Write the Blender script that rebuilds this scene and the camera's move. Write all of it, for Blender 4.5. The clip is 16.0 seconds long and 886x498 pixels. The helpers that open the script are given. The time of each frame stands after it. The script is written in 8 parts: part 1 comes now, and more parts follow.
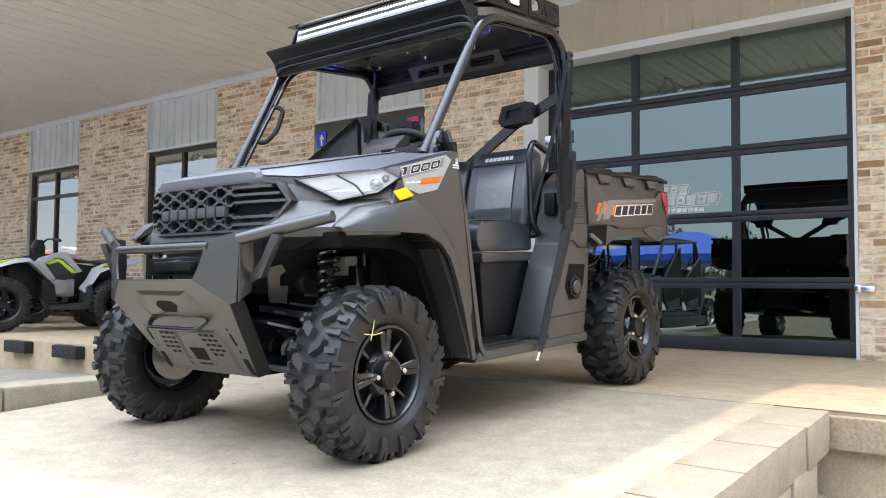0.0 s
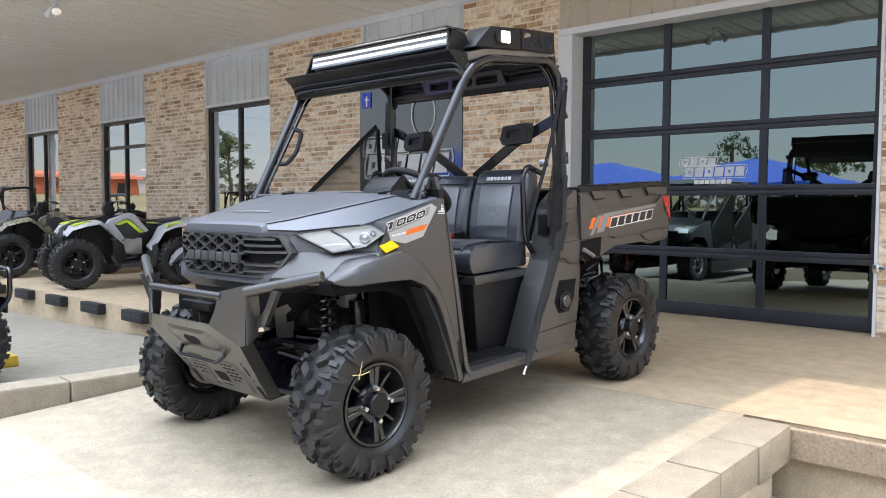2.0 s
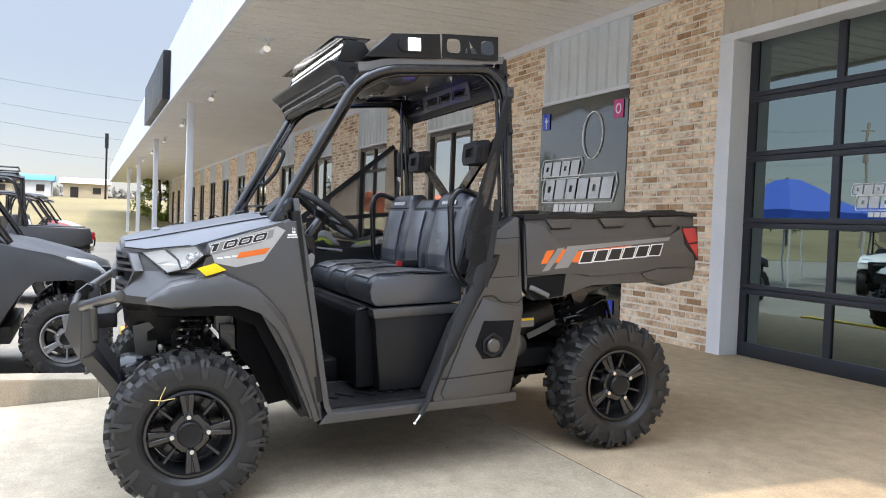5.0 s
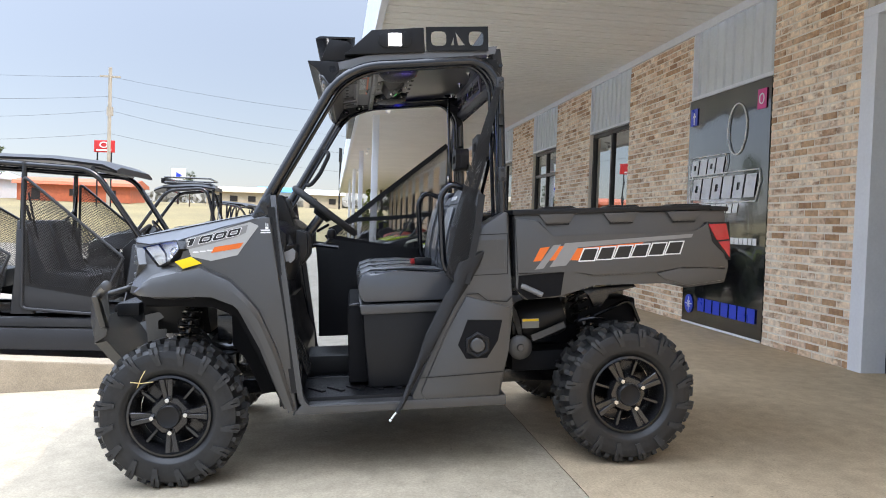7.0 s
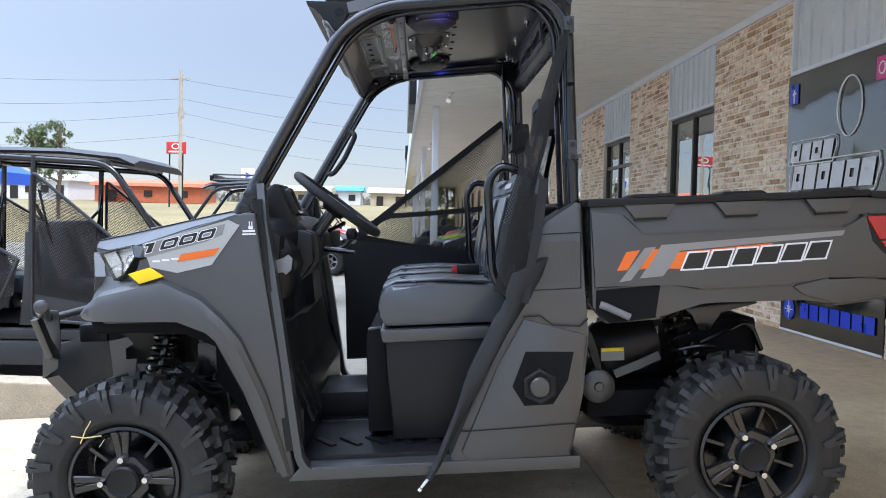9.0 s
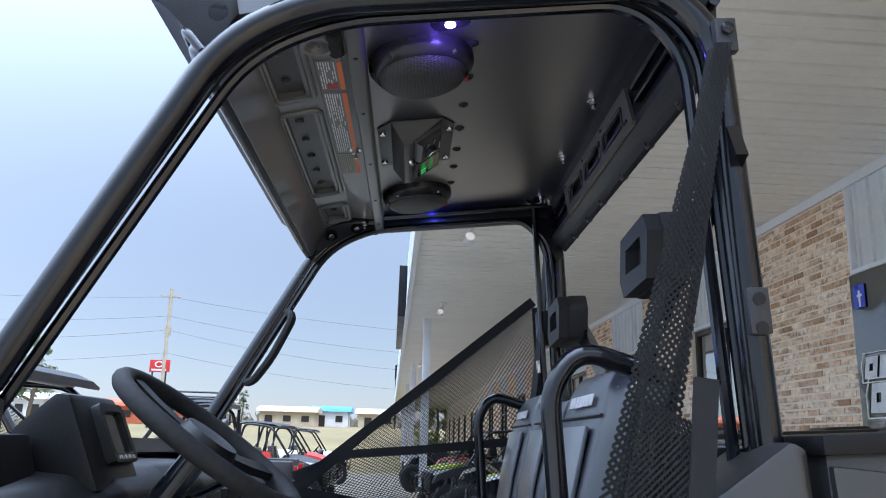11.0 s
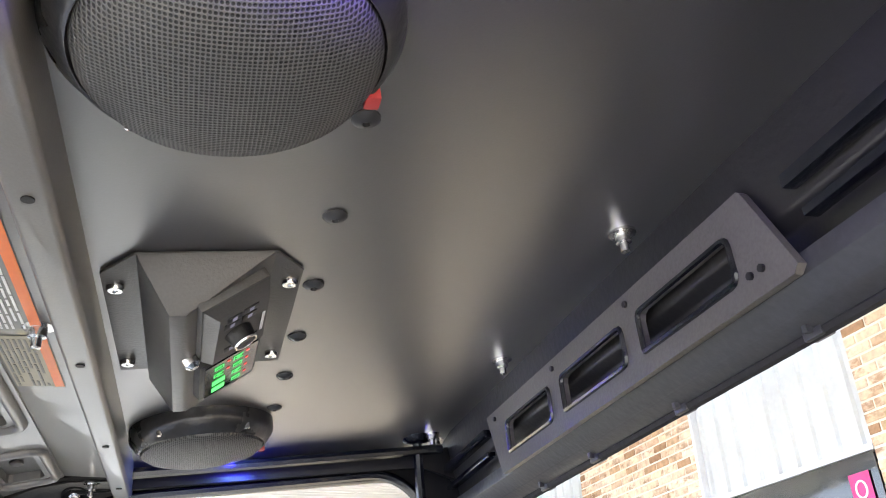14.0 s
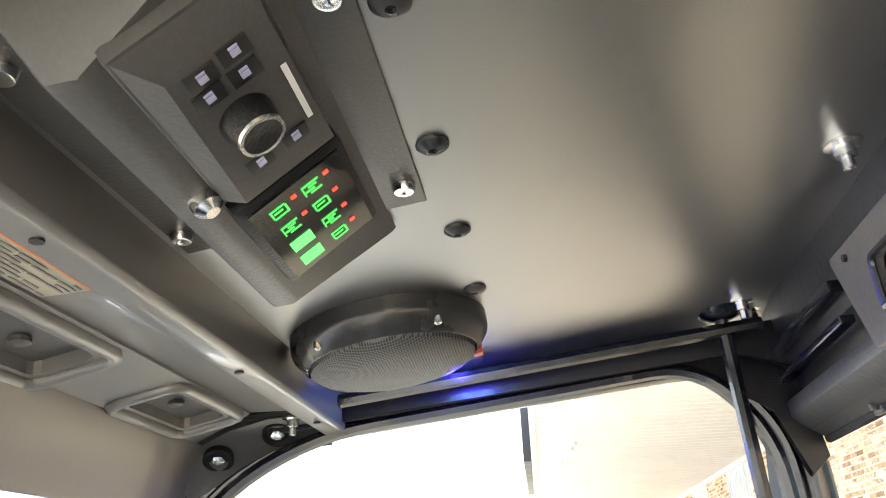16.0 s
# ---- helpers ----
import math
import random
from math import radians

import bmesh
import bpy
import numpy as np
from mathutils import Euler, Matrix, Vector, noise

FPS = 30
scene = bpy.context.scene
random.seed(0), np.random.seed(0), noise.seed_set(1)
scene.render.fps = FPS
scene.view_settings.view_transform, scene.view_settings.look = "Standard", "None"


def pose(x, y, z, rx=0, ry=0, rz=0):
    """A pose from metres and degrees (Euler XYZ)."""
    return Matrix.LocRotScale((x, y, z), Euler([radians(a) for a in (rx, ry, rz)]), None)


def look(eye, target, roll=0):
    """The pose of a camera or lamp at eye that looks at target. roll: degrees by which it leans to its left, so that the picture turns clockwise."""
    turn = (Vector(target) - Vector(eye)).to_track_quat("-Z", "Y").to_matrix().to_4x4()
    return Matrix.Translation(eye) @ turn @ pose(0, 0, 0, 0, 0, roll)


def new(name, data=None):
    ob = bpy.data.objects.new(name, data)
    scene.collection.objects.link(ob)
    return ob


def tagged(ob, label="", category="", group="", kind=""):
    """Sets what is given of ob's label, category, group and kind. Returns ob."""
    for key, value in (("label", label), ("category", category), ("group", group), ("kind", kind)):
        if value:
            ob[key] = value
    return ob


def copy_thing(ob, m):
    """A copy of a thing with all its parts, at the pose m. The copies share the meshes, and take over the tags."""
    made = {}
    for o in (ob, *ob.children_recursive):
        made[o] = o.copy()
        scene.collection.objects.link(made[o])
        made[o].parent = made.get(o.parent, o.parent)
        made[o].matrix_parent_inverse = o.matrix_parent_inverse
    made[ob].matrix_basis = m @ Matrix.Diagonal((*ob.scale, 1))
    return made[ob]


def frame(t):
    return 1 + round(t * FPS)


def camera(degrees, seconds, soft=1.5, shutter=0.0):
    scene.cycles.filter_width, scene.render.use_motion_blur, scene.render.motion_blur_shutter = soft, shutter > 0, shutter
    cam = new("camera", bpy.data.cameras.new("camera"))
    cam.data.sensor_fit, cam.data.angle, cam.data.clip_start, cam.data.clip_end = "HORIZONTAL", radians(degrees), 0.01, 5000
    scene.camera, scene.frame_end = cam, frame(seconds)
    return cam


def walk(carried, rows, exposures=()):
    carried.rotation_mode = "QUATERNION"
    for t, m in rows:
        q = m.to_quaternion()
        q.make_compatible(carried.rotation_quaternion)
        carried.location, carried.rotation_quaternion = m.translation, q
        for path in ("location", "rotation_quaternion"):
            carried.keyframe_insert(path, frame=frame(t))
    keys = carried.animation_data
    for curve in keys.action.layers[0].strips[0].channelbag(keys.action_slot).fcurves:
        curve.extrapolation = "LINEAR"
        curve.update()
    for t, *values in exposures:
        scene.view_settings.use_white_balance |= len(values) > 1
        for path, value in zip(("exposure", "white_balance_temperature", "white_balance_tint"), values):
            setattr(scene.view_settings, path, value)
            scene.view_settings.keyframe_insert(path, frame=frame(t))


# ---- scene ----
cam = camera(57.8, 16.0, 1.0)
PATH = [
    (0, (0.376, 0.028, 0.519), (-0.842, 1.612, 0.623), 0.6),
    (0.5, (0.301, 0.079, 0.584), (-0.935, 1.651, 0.636), 0.5),
    (1, (0.316, 0.127, 0.808), (-0.947, 1.678, 0.793), 0.3),
    (1.5, (0.599, 0.026, 1.043), (-0.703, 1.543, 0.973), 0.2),
    (2, (0.899, -0.042, 1.055), (-0.451, 1.43, 0.948), 0.3),
    (2.5, (1.1, 0.138, 1.081), (-0.314, 1.548, 0.959), 0.6),
    (3, (1.278, 0.437, 1.091), (-0.218, 1.76, 0.972), 0.7),
    (3.5, (1.343, 0.777, 1.096), (-0.241, 1.993, 0.988), 1.0),
    (3.7, (1.404, 0.902, 1.099), (-0.216, 2.071, 0.999), 1.1),
    (5.8, (1.847, 2.41, 1.101), (-0.071, 2.974, 1.05), 2.4),
    (6, (1.839, 2.524, 1.095), (-0.096, 3.027, 1.046), 2.3),
    (6.5, (1.823, 2.755, 1.108), (-0.142, 3.125, 1.055), 2.1),
    (7, (2.001, 2.931, 1.086), (0.021, 3.204, 1.023), 1.9),
    (7.5, (2.052, 3.012, 1.095), (0.065, 3.219, 1.008), 1.8),
    (8, (1.822, 3.042, 1.084), (-0.169, 3.203, 0.972), 1.7),
    (8.2, (1.685, 3.046, 1.084), (-0.307, 3.19, 0.963), 1.7),
    (10.3, (-0.095, 3.273, 1.099), (-2.089, 3.294, 1.25), 0.8),
    (10.5, (-0.246, 3.267, 1.108), (-2.231, 3.312, 1.348), 1.0),
    (11, (-0.552, 3.197, 1.138), (-2.494, 3.308, 1.605), 1.6),
    (11.5, (-0.786, 3.122, 1.168), (-2.661, 3.303, 1.838), 2.2),
    (12, (-1.146, 3.112, 1.299), (-2.962, 3.379, 2.094), 2.3),
    (12.5, (-1.299, 3.101, 1.496), (-3.078, 3.523, 2.307), 0.7),
    (13, (-1.404, 3.099, 1.506), (-3.119, 3.682, 2.354), -1.9),
    (13.5, (-1.494, 3.157, 1.486), (-3.142, 3.765, 2.441), -2.3),
    (14, (-1.573, 3.229, 1.495), (-3.244, 3.777, 2.447), -2.2),
    (14.5, (-1.659, 3.274, 1.495), (-3.391, 3.721, 2.391), -1.9),
    (15, (-1.738, 3.296, 1.502), (-3.516, 3.674, 2.334), -0.7),
    (15.5, (-1.843, 3.316, 1.547), (-3.655, 3.6, 2.344), -1.3),
    (16, (-1.983, 3.374, 1.59), (-3.819, 3.197, 2.364), -2.4),
]
walk(cam, [(t, look(eye, target, roll)) for t, eye, target, roll in PATH], [(0.0, 2.86, 7400, 19), (3.5, 2.74, 7400, 19), (6.0, 2.76, 7350, 19), (8.5, 2.60, 6700, 18), (10.3, 2.64, 6500, 17), (11.5, 2.46, 6250, 17), (12.0, 2.66, 6500, 17), (12.5, 3.75, 7200, 18), (13.0, 4.25, 8000, 23), (13.5, 4.5, 7000, 24), (14.0, 4.65, 7100, 19), (14.5, 4.7, 7800, 16), (15.5, 4.65, 7900, 15), (16.0, 4.9, 7900, 15)])

# ---- world, sun ----
SUN_TO = Vector((0.45, 0.39, 1.0)).normalized()
world = bpy.data.worlds.new("sky")
scene.world = world
world.use_nodes = True
wn = world.node_tree.nodes
sky = wn.new("ShaderNodeTexSky")
sky.sky_type = "NISHITA"
sky.sun_disc = False
sky.sun_elevation = math.asin(SUN_TO.z)
sky.sun_rotation = math.atan2(SUN_TO.x, SUN_TO.y)
sky.air_density, sky.dust_density, sky.ozone_density = 1.0, 0.5, 1.5
wn["Background"].inputs["Strength"].default_value = 0.011
world.node_tree.links.new(sky.outputs[0], wn["Background"].inputs["Color"])
# thin bright haze over the clear sky, brighter overhead than at the horizon and towards the open south
haze, both = wn.new("ShaderNodeBackground"), wn.new("ShaderNodeAddShader")
haze.inputs["Color"].default_value = (0.62, 0.79, 1.0, 1)
where, split, rise, bend = wn.new("ShaderNodeTexCoord"), wn.new("ShaderNodeSeparateXYZ"), wn.new("ShaderNodeMapRange"), wn.new("ShaderNodeMath")
bend.operation = "POWER"
bend.inputs[1].default_value = 3.0
bend.use_clamp = True
rise.inputs["To Min"].default_value, rise.inputs["To Max"].default_value = 0.070, 1.38
south, square, gain = wn.new("ShaderNodeMapRange"), wn.new("ShaderNodeMath"), wn.new("ShaderNodeMath")
south.inputs["From Min"].default_value, south.inputs["From Max"].default_value = 0.0, -1.0
square.operation, gain.operation = "MULTIPLY_ADD", "MULTIPLY"
square.inputs[2].default_value = 1.0
south.inputs["To Max"].default_value = 1.2
for a, b in ((where.outputs["Generated"], split.inputs[0]), (split.outputs["Z"], bend.inputs[0]), (bend.outputs[0], rise.inputs["Value"]), (split.outputs["Y"], south.inputs["Value"]), (south.outputs[0], square.inputs[0]), (south.outputs[0], square.inputs[1]), (rise.outputs[0], gain.inputs[0]), (square.outputs[0], gain.inputs[1]), (gain.outputs[0], haze.inputs["Strength"]), (wn["Background"].outputs[0], both.inputs[0]), (haze.outputs[0], both.inputs[1]), (both.outputs[0], wn["World Output"].inputs["Surface"])):
    world.node_tree.links.new(a, b)
sun = new("sun", bpy.data.lights.new("sun", "SUN"))
sun.data.energy, sun.data.angle, sun.data.color = 0.44, radians(0.8), (1.0, 0.94, 0.84)
sun.matrix_world = look(SUN_TO * 50, (0, 0, 0))


# ---- materials ----
def principled(name):
    m = bpy.data.materials.new(name)
    m.use_nodes = True
    return m, m.node_tree.nodes, m.node_tree.links, m.node_tree.nodes["Principled BSDF"]


def mat(name, col, rough=0.6, metal=0.0, grain=120.0, amount=0.12, big=2.5, bigamount=0.15, bump=0.15, island=0.0, coat=0.0, emit=None, strength=0.0, spec=0.5, vary=0.08):
    """A surface with fine grain, larger stains, relief and some gloss variation."""
    m, n, l, b = principled(name)
    tc = n.new("ShaderNodeTexCoord")
    fine, wide = n.new("ShaderNodeTexNoise"), n.new("ShaderNodeTexNoise")
    fine.inputs["Scale"].default_value, wide.inputs["Scale"].default_value = grain, big
    fine.inputs["Detail"].default_value, wide.inputs["Detail"].default_value = 4, 6
    wide.inputs["Roughness"].default_value = 0.65
    for t in (fine, wide):
        l.new(tc.outputs["Object"], t.inputs["Vector"])

    def scaled(src, low, high):
        r = n.new("ShaderNodeMapRange")
        r.inputs["From Min"].default_value, r.inputs["From Max"].default_value = 0.25, 0.75
        r.inputs["To Min"].default_value, r.inputs["To Max"].default_value = low, high
        l.new(src, r.inputs["Value"])
        return r.outputs[0]

    def times(a, c):
        t = n.new("ShaderNodeMath")
        t.operation = "MULTIPLY"
        l.new(a, t.inputs[0]), l.new(c, t.inputs[1])
        return t.outputs[0]

    value = times(scaled(fine.outputs[0], 1 - amount, 1 + amount), scaled(wide.outputs[0], 1 - bigamount, 1 + bigamount))
    if island:
        geo = n.new("ShaderNodeNewGeometry")
        r = n.new("ShaderNodeMapRange")
        r.inputs["To Min"].default_value, r.inputs["To Max"].default_value = 1 - island, 1 + island
        l.new(geo.outputs["Random Per Island"], r.inputs["Value"])
        value = times(value, r.outputs[0])
    mul = n.new("ShaderNodeVectorMath")
    mul.operation = "SCALE"
    mul.inputs[0].default_value = col
    l.new(value, mul.inputs["Scale"])
    l.new(mul.outputs[0], b.inputs["Base Color"])
    l.new(scaled(wide.outputs[0], max(rough - vary, 0.02), min(rough + vary, 1)), b.inputs["Roughness"])
    b.inputs["Metallic"].default_value = metal
    b.inputs["Coat Weight"].default_value = coat
    b.inputs["Specular IOR Level"].default_value = spec
    if bump:
        bp = n.new("ShaderNodeBump")
        bp.inputs["Strength"].default_value, bp.inputs["Distance"].default_value = bump, 0.004
        l.new(fine.outputs[0], bp.inputs["Height"])
        l.new(bp.outputs[0], b.inputs["Normal"])
    if emit:
        b.inputs["Emission Color"].default_value = (*emit, 1)
        b.inputs["Emission Strength"].default_value = strength
    return m


def glass(name, tint, gloss, deep):
    """A pane: part mirror, part tinted see-through."""
    m = bpy.data.materials.new(name)
    m.use_nodes = True
    n, l = m.node_tree.nodes, m.node_tree.links
    n.remove(n["Principled BSDF"])
    gl, tr, mix = n.new("ShaderNodeBsdfGlossy"), n.new("ShaderNodeBsdfTransparent"), n.new("ShaderNodeMixShader")
    gl.inputs["Roughness"].default_value = 0.012
    gl.inputs["Color"].default_value = (*tint, 1)
    tr.inputs["Color"].default_value = (*deep, 1)
    mix.inputs[0].default_value = gloss
    tc, nz, bp = n.new("ShaderNodeTexCoord"), n.new("ShaderNodeTexNoise"), n.new("ShaderNodeBump")
    nz.inputs["Scale"].default_value = 1.3
    bp.inputs["Strength"].default_value, bp.inputs["Distance"].default_value = 0.06, 0.02
    l.new(tc.outputs["Object"], nz.inputs["Vector"]), l.new(nz.outputs[0], bp.inputs["Height"]), l.new(bp.outputs[0], gl.inputs["Normal"])
    l.new(tr.outputs[0], mix.inputs[1]), l.new(gl.outputs[0], mix.inputs[2])
    l.new(mix.outputs[0], n["Material Output"].inputs[0])
    return m


def brick_mat(name, per_object):
    m, n, l, b = principled(name)
    src = n.new("ShaderNodeObjectInfo").outputs["Random"] if per_object else n.new("ShaderNodeNewGeometry").outputs["Random Per Island"]
    ramp = n.new("ShaderNodeValToRGB")
    stops = [(0.0, (0.36, 0.20, 0.105)), (0.10, (0.56, 0.36, 0.21)), (0.25, (0.74, 0.55, 0.38)), (0.5, (0.83, 0.66, 0.48)), (0.7, (0.86, 0.72, 0.55)), (0.85, (0.66, 0.46, 0.31)), (1.0, (0.88, 0.77, 0.62))]
    while len(ramp.color_ramp.elements) < len(stops):
        ramp.color_ramp.elements.new(0.5)
    for e, (p, c) in zip(ramp.color_ramp.elements, stops):
        e.position, e.color = p, (*c, 1)
    l.new(src, ramp.inputs[0])
    tc, nz = n.new("ShaderNodeTexCoord"), n.new("ShaderNodeTexNoise")
    nz.inputs["Scale"].default_value, nz.inputs["Detail"].default_value = 22, 6
    geo = n.new("ShaderNodeNewGeometry")
    l.new(geo.outputs["Position"], nz.inputs["Vector"])
    mr = n.new("ShaderNodeMapRange")
    mr.inputs["From Min"].default_value, mr.inputs["From Max"].default_value = 0.3, 0.7
    mr.inputs["To Min"].default_value, mr.inputs["To Max"].default_value = 0.78, 1.25
    l.new(nz.outputs[0], mr.inputs[0])
    sc = n.new("ShaderNodeVectorMath")
    sc.operation = "SCALE"
    # burnt brown smears over the tan face of the bricks
    sm, lim, mix = n.new("ShaderNodeTexNoise"), n.new("ShaderNodeMapRange"), n.new("ShaderNodeMix")
    mp = n.new("ShaderNodeMapping")
    mp.inputs["Scale"].default_value = (6.5, 6.5, 13.0)
    l.new(geo.outputs["Position"], mp.inputs["Vector"]), l.new(mp.outputs[0], sm.inputs["Vector"])
    sm.inputs["Scale"].default_value, sm.inputs["Detail"].default_value, sm.inputs["Roughness"].default_value = 1.0, 4, 0.6
    lim.inputs["From Min"].default_value, lim.inputs["From Max"].default_value = 0.50, 0.66
    lim.inputs["To Max"].default_value = 0.85
    mix.data_type = "RGBA"
    mix.inputs["B"].default_value = (0.36, 0.20, 0.11, 1)
    l.new(sm.outputs[0], lim.inputs[0]), l.new(lim.outputs[0], mix.inputs["Factor"]), l.new(ramp.outputs[0], mix.inputs["A"])
    l.new(mix.outputs["Result"], sc.inputs[0]), l.new(mr.outputs[0], sc.inputs["Scale"]), l.new(sc.outputs[0], b.inputs["Base Color"])
    b.inputs["Roughness"].default_value = 0.88
    bp = n.new("ShaderNodeBump")
    bp.inputs["Strength"].default_value, bp.inputs["Distance"].default_value = 0.5, 0.006
    l.new(nz.outputs[0], bp.inputs["Height"]), l.new(bp.outputs[0], b.inputs["Normal"])
    return m


def concrete(name, col, scale=1.0):
    """Concrete with blotches, fine sand, hairline cracks and dark specks."""
    m, n, l, b = principled(name)
    geo = n.new("ShaderNodeNewGeometry")
    nz = [n.new("ShaderNodeTexNoise") for _ in range(3)]
    for t, s in zip(nz, (0.9, 9.0, 85.0)):
        t.inputs["Scale"].default_value, t.inputs["Detail"].default_value, t.inputs["Roughness"].default_value = s * scale, 8, 0.6
        l.new(geo.outputs["Position"], t.inputs["Vector"])
    vo = n.new("ShaderNodeTexVoronoi")
    vo.inputs["Scale"].default_value = 5.0
    l.new(geo.outputs["Position"], vo.inputs["Vector"])
    value = None
    for t, a, c in ((nz[0].outputs[0], 0.86, 1.12), (nz[1].outputs[0], 0.85, 1.13), (nz[2].outputs[0], 0.80, 1.18)):
        r = n.new("ShaderNodeMapRange")
        r.inputs["From Min"].default_value, r.inputs["From Max"].default_value = 0.3, 0.7
        r.inputs["To Min"].default_value, r.inputs["To Max"].default_value = a, c
        l.new(t, r.inputs[0])
        if value is None:
            value = r.outputs[0]
        else:
            x = n.new("ShaderNodeMath")
            x.operation = "MULTIPLY"
            l.new(value, x.inputs[0]), l.new(r.outputs[0], x.inputs[1])
            value = x.outputs[0]
    sp = n.new("ShaderNodeMapRange")
    sp.inputs["From Min"].default_value, sp.inputs["From Max"].default_value = 0.02, 0.05
    sp.inputs["To Min"].default_value, sp.inputs["To Max"].default_value = 0.45, 1.0
    l.new(vo.outputs["Distance"], sp.inputs[0])
    # hairline cracks that wander, far apart
    warp, bent, crack, thin = n.new("ShaderNodeVectorMath"), n.new("ShaderNodeVectorMath"), n.new("ShaderNodeTexVoronoi"), n.new("ShaderNodeMapRange")
    warp.operation, bent.operation = "SCALE", "ADD"
    warp.inputs["Scale"].default_value = 0.9
    crack.feature = "DISTANCE_TO_EDGE"
    crack.inputs["Scale"].default_value = 0.30
    thin.inputs["From Min"].default_value, thin.inputs["From Max"].default_value = 0.0004, 0.0012
    thin.inputs["To Min"].default_value, thin.inputs["To Max"].default_value = 0.62, 1.0
    l.new(nz[1].outputs["Color"], warp.inputs[0]), l.new(geo.outputs["Position"], bent.inputs[0]), l.new(warp.outputs[0], bent.inputs[1])
    l.new(bent.outputs[0], crack.inputs["Vector"]), l.new(crack.outputs["Distance"], thin.inputs[0])
    y = n.new("ShaderNodeMath")
    y.operation = "MULTIPLY"
    l.new(value, y.inputs[0]), l.new(thin.outputs[0], y.inputs[1])
    value = y.outputs[0]
    x = n.new("ShaderNodeMath")
    x.operation = "MULTIPLY"
    l.new(value, x.inputs[0]), l.new(sp.outputs[0], x.inputs[1])
    sc = n.new("ShaderNodeVectorMath")
    sc.operation = "SCALE"
    sc.inputs[0].default_value = col
    l.new(x.outputs[0], sc.inputs["Scale"]), l.new(sc.outputs[0], b.inputs["Base Color"])
    b.inputs["Roughness"].default_value = 0.8
    bp = n.new("ShaderNodeBump")
    bp.inputs["Strength"].default_value, bp.inputs["Distance"].default_value = 0.35, 0.004
    l.new(nz[1].outputs[0], bp.inputs["Height"]), l.new(bp.outputs[0], b.inputs["Normal"])
    return m


M_BRICK = brick_mat("brick_pieces", True)
M_BRICKS = brick_mat("brick_rows", False)
M_MORTAR = mat("mortar", (0.82, 0.75, 0.64), 0.95, grain=300, bump=0.5)
M_PORCH = concrete("porch_concrete", (0.44, 0.34, 0.225))
M_RAMP = concrete("ramp_concrete", (0.37, 0.31, 0.225))
M_PAD = concrete("lot_concrete", (0.25, 0.222, 0.178))
M_BLOCK = mat("block", (0.29, 0.245, 0.18), 0.85, grain=110, amount=0.2, big=7, bigamount=0.22, bump=0.6, island=0.1)
M_TIMBER = mat("weathered_timber", (0.33, 0.24, 0.16), 0.85, grain=60, amount=0.3, big=6, bigamount=0.2, bump=0.5)
M_WHITE = mat("white_steel", (0.72, 0.74, 0.77), 0.45, grain=40, amount=0.03, bigamount=0.06, bump=0.04)
M_SIDING = mat("grey_siding", (0.60, 0.63, 0.64), 0.4, grain=30, amount=0.04, bigamount=0.09, bump=0.05)
M_BEIGE = mat("beige_siding", (0.52, 0.46, 0.37), 0.5, grain=30, amount=0.04, bigamount=0.07, bump=0.05)
M_SOFFIT = mat("soffit_panel", (0.80, 0.785, 0.745), 0.5, grain=20, amount=0.03, big=0.8, bigamount=0.08, bump=0.03)
M_FASCIA = mat("fascia_metal", (0.70, 0.74, 0.80), 0.4, grain=20, amount=0.03, bigamount=0.06, bump=0.03)
M_BRONZE = mat("bronze_aluminium", (0.035, 0.03, 0.028), 0.35, 0.3, amount=0.05, bump=0.02)
M_DOORFRAME = mat("garage_door_frame", (0.026, 0.029, 0.038), 0.4, 0.2, amount=0.05, bump=0.02)
M_DOORGLASS = glass("garage_glass", (0.50, 0.62, 0.60), 0.34, (0.09, 0.10, 0.10))
M_WINGLASS = glass("window_glass", (0.75, 0.78, 0.78), 0.6, (0.12, 0.12, 0.12))
# near-black, with the gloom of the unlit shop put into the colour
M_INSIDE = mat("unlit_interior", (0.03, 0.03, 0.03), 0.9)
M_RUBBER = mat("rubber", (0.022, 0.022, 0.023), 0.75, grain=90, amount=0.2, bigamount=0.25, bump=0.35, spec=0.3)
M_TYRE = mat("tyre_rubber", (0.013, 0.013, 0.0135), 0.46, grain=60, amount=0.25, big=6, bigamount=0.3, bump=0.25)
M_TREAD = mat("tread_rubber", (0.025, 0.0245, 0.024), 0.55, grain=60, amount=0.25, big=8, bigamount=0.35, bump=0.3)
M_PLASTIC = mat("moulded_grey_plastic", (0.025, 0.0245, 0.025), 0.40, grain=700, amount=0.12, bigamount=0.10, bump=0.2, spec=0.85, coat=0.6)
M_PLASTIC.node_tree.nodes["Principled BSDF"].inputs["Coat Roughness"].default_value = 0.38
M_PAINT = mat("grey_paint", (0.135, 0.143, 0.158), 0.40, 0.25, grain=900, amount=0.08, bigamount=0.05, bump=0.02, coat=0.12)
M_BLACKP = mat("black_plastic", (0.0085, 0.0085, 0.0095), 0.36, grain=500, amount=0.15, bigamount=0.12, bump=0.2, spec=0.32)
M_STEEL = mat("black_powder_coat", (0.006, 0.007, 0.010), 0.21, 0.0, grain=500, amount=0.1, bigamount=0.08, bump=0.03, spec=0.55, coat=0.35, vary=0.04)
M_BUMPER = mat("textured_bumper_steel", (0.024, 0.0235, 0.023), 0.33, 0.0, grain=400, amount=0.12, bigamount=0.08, bump=0.12, spec=1.0, coat=0.2)
M_VINYL = mat("seat_vinyl", (0.034, 0.038, 0.046), 0.33, grain=350, amount=0.1, bigamount=0.1, bump=0.2, spec=1.0, coat=0.25)
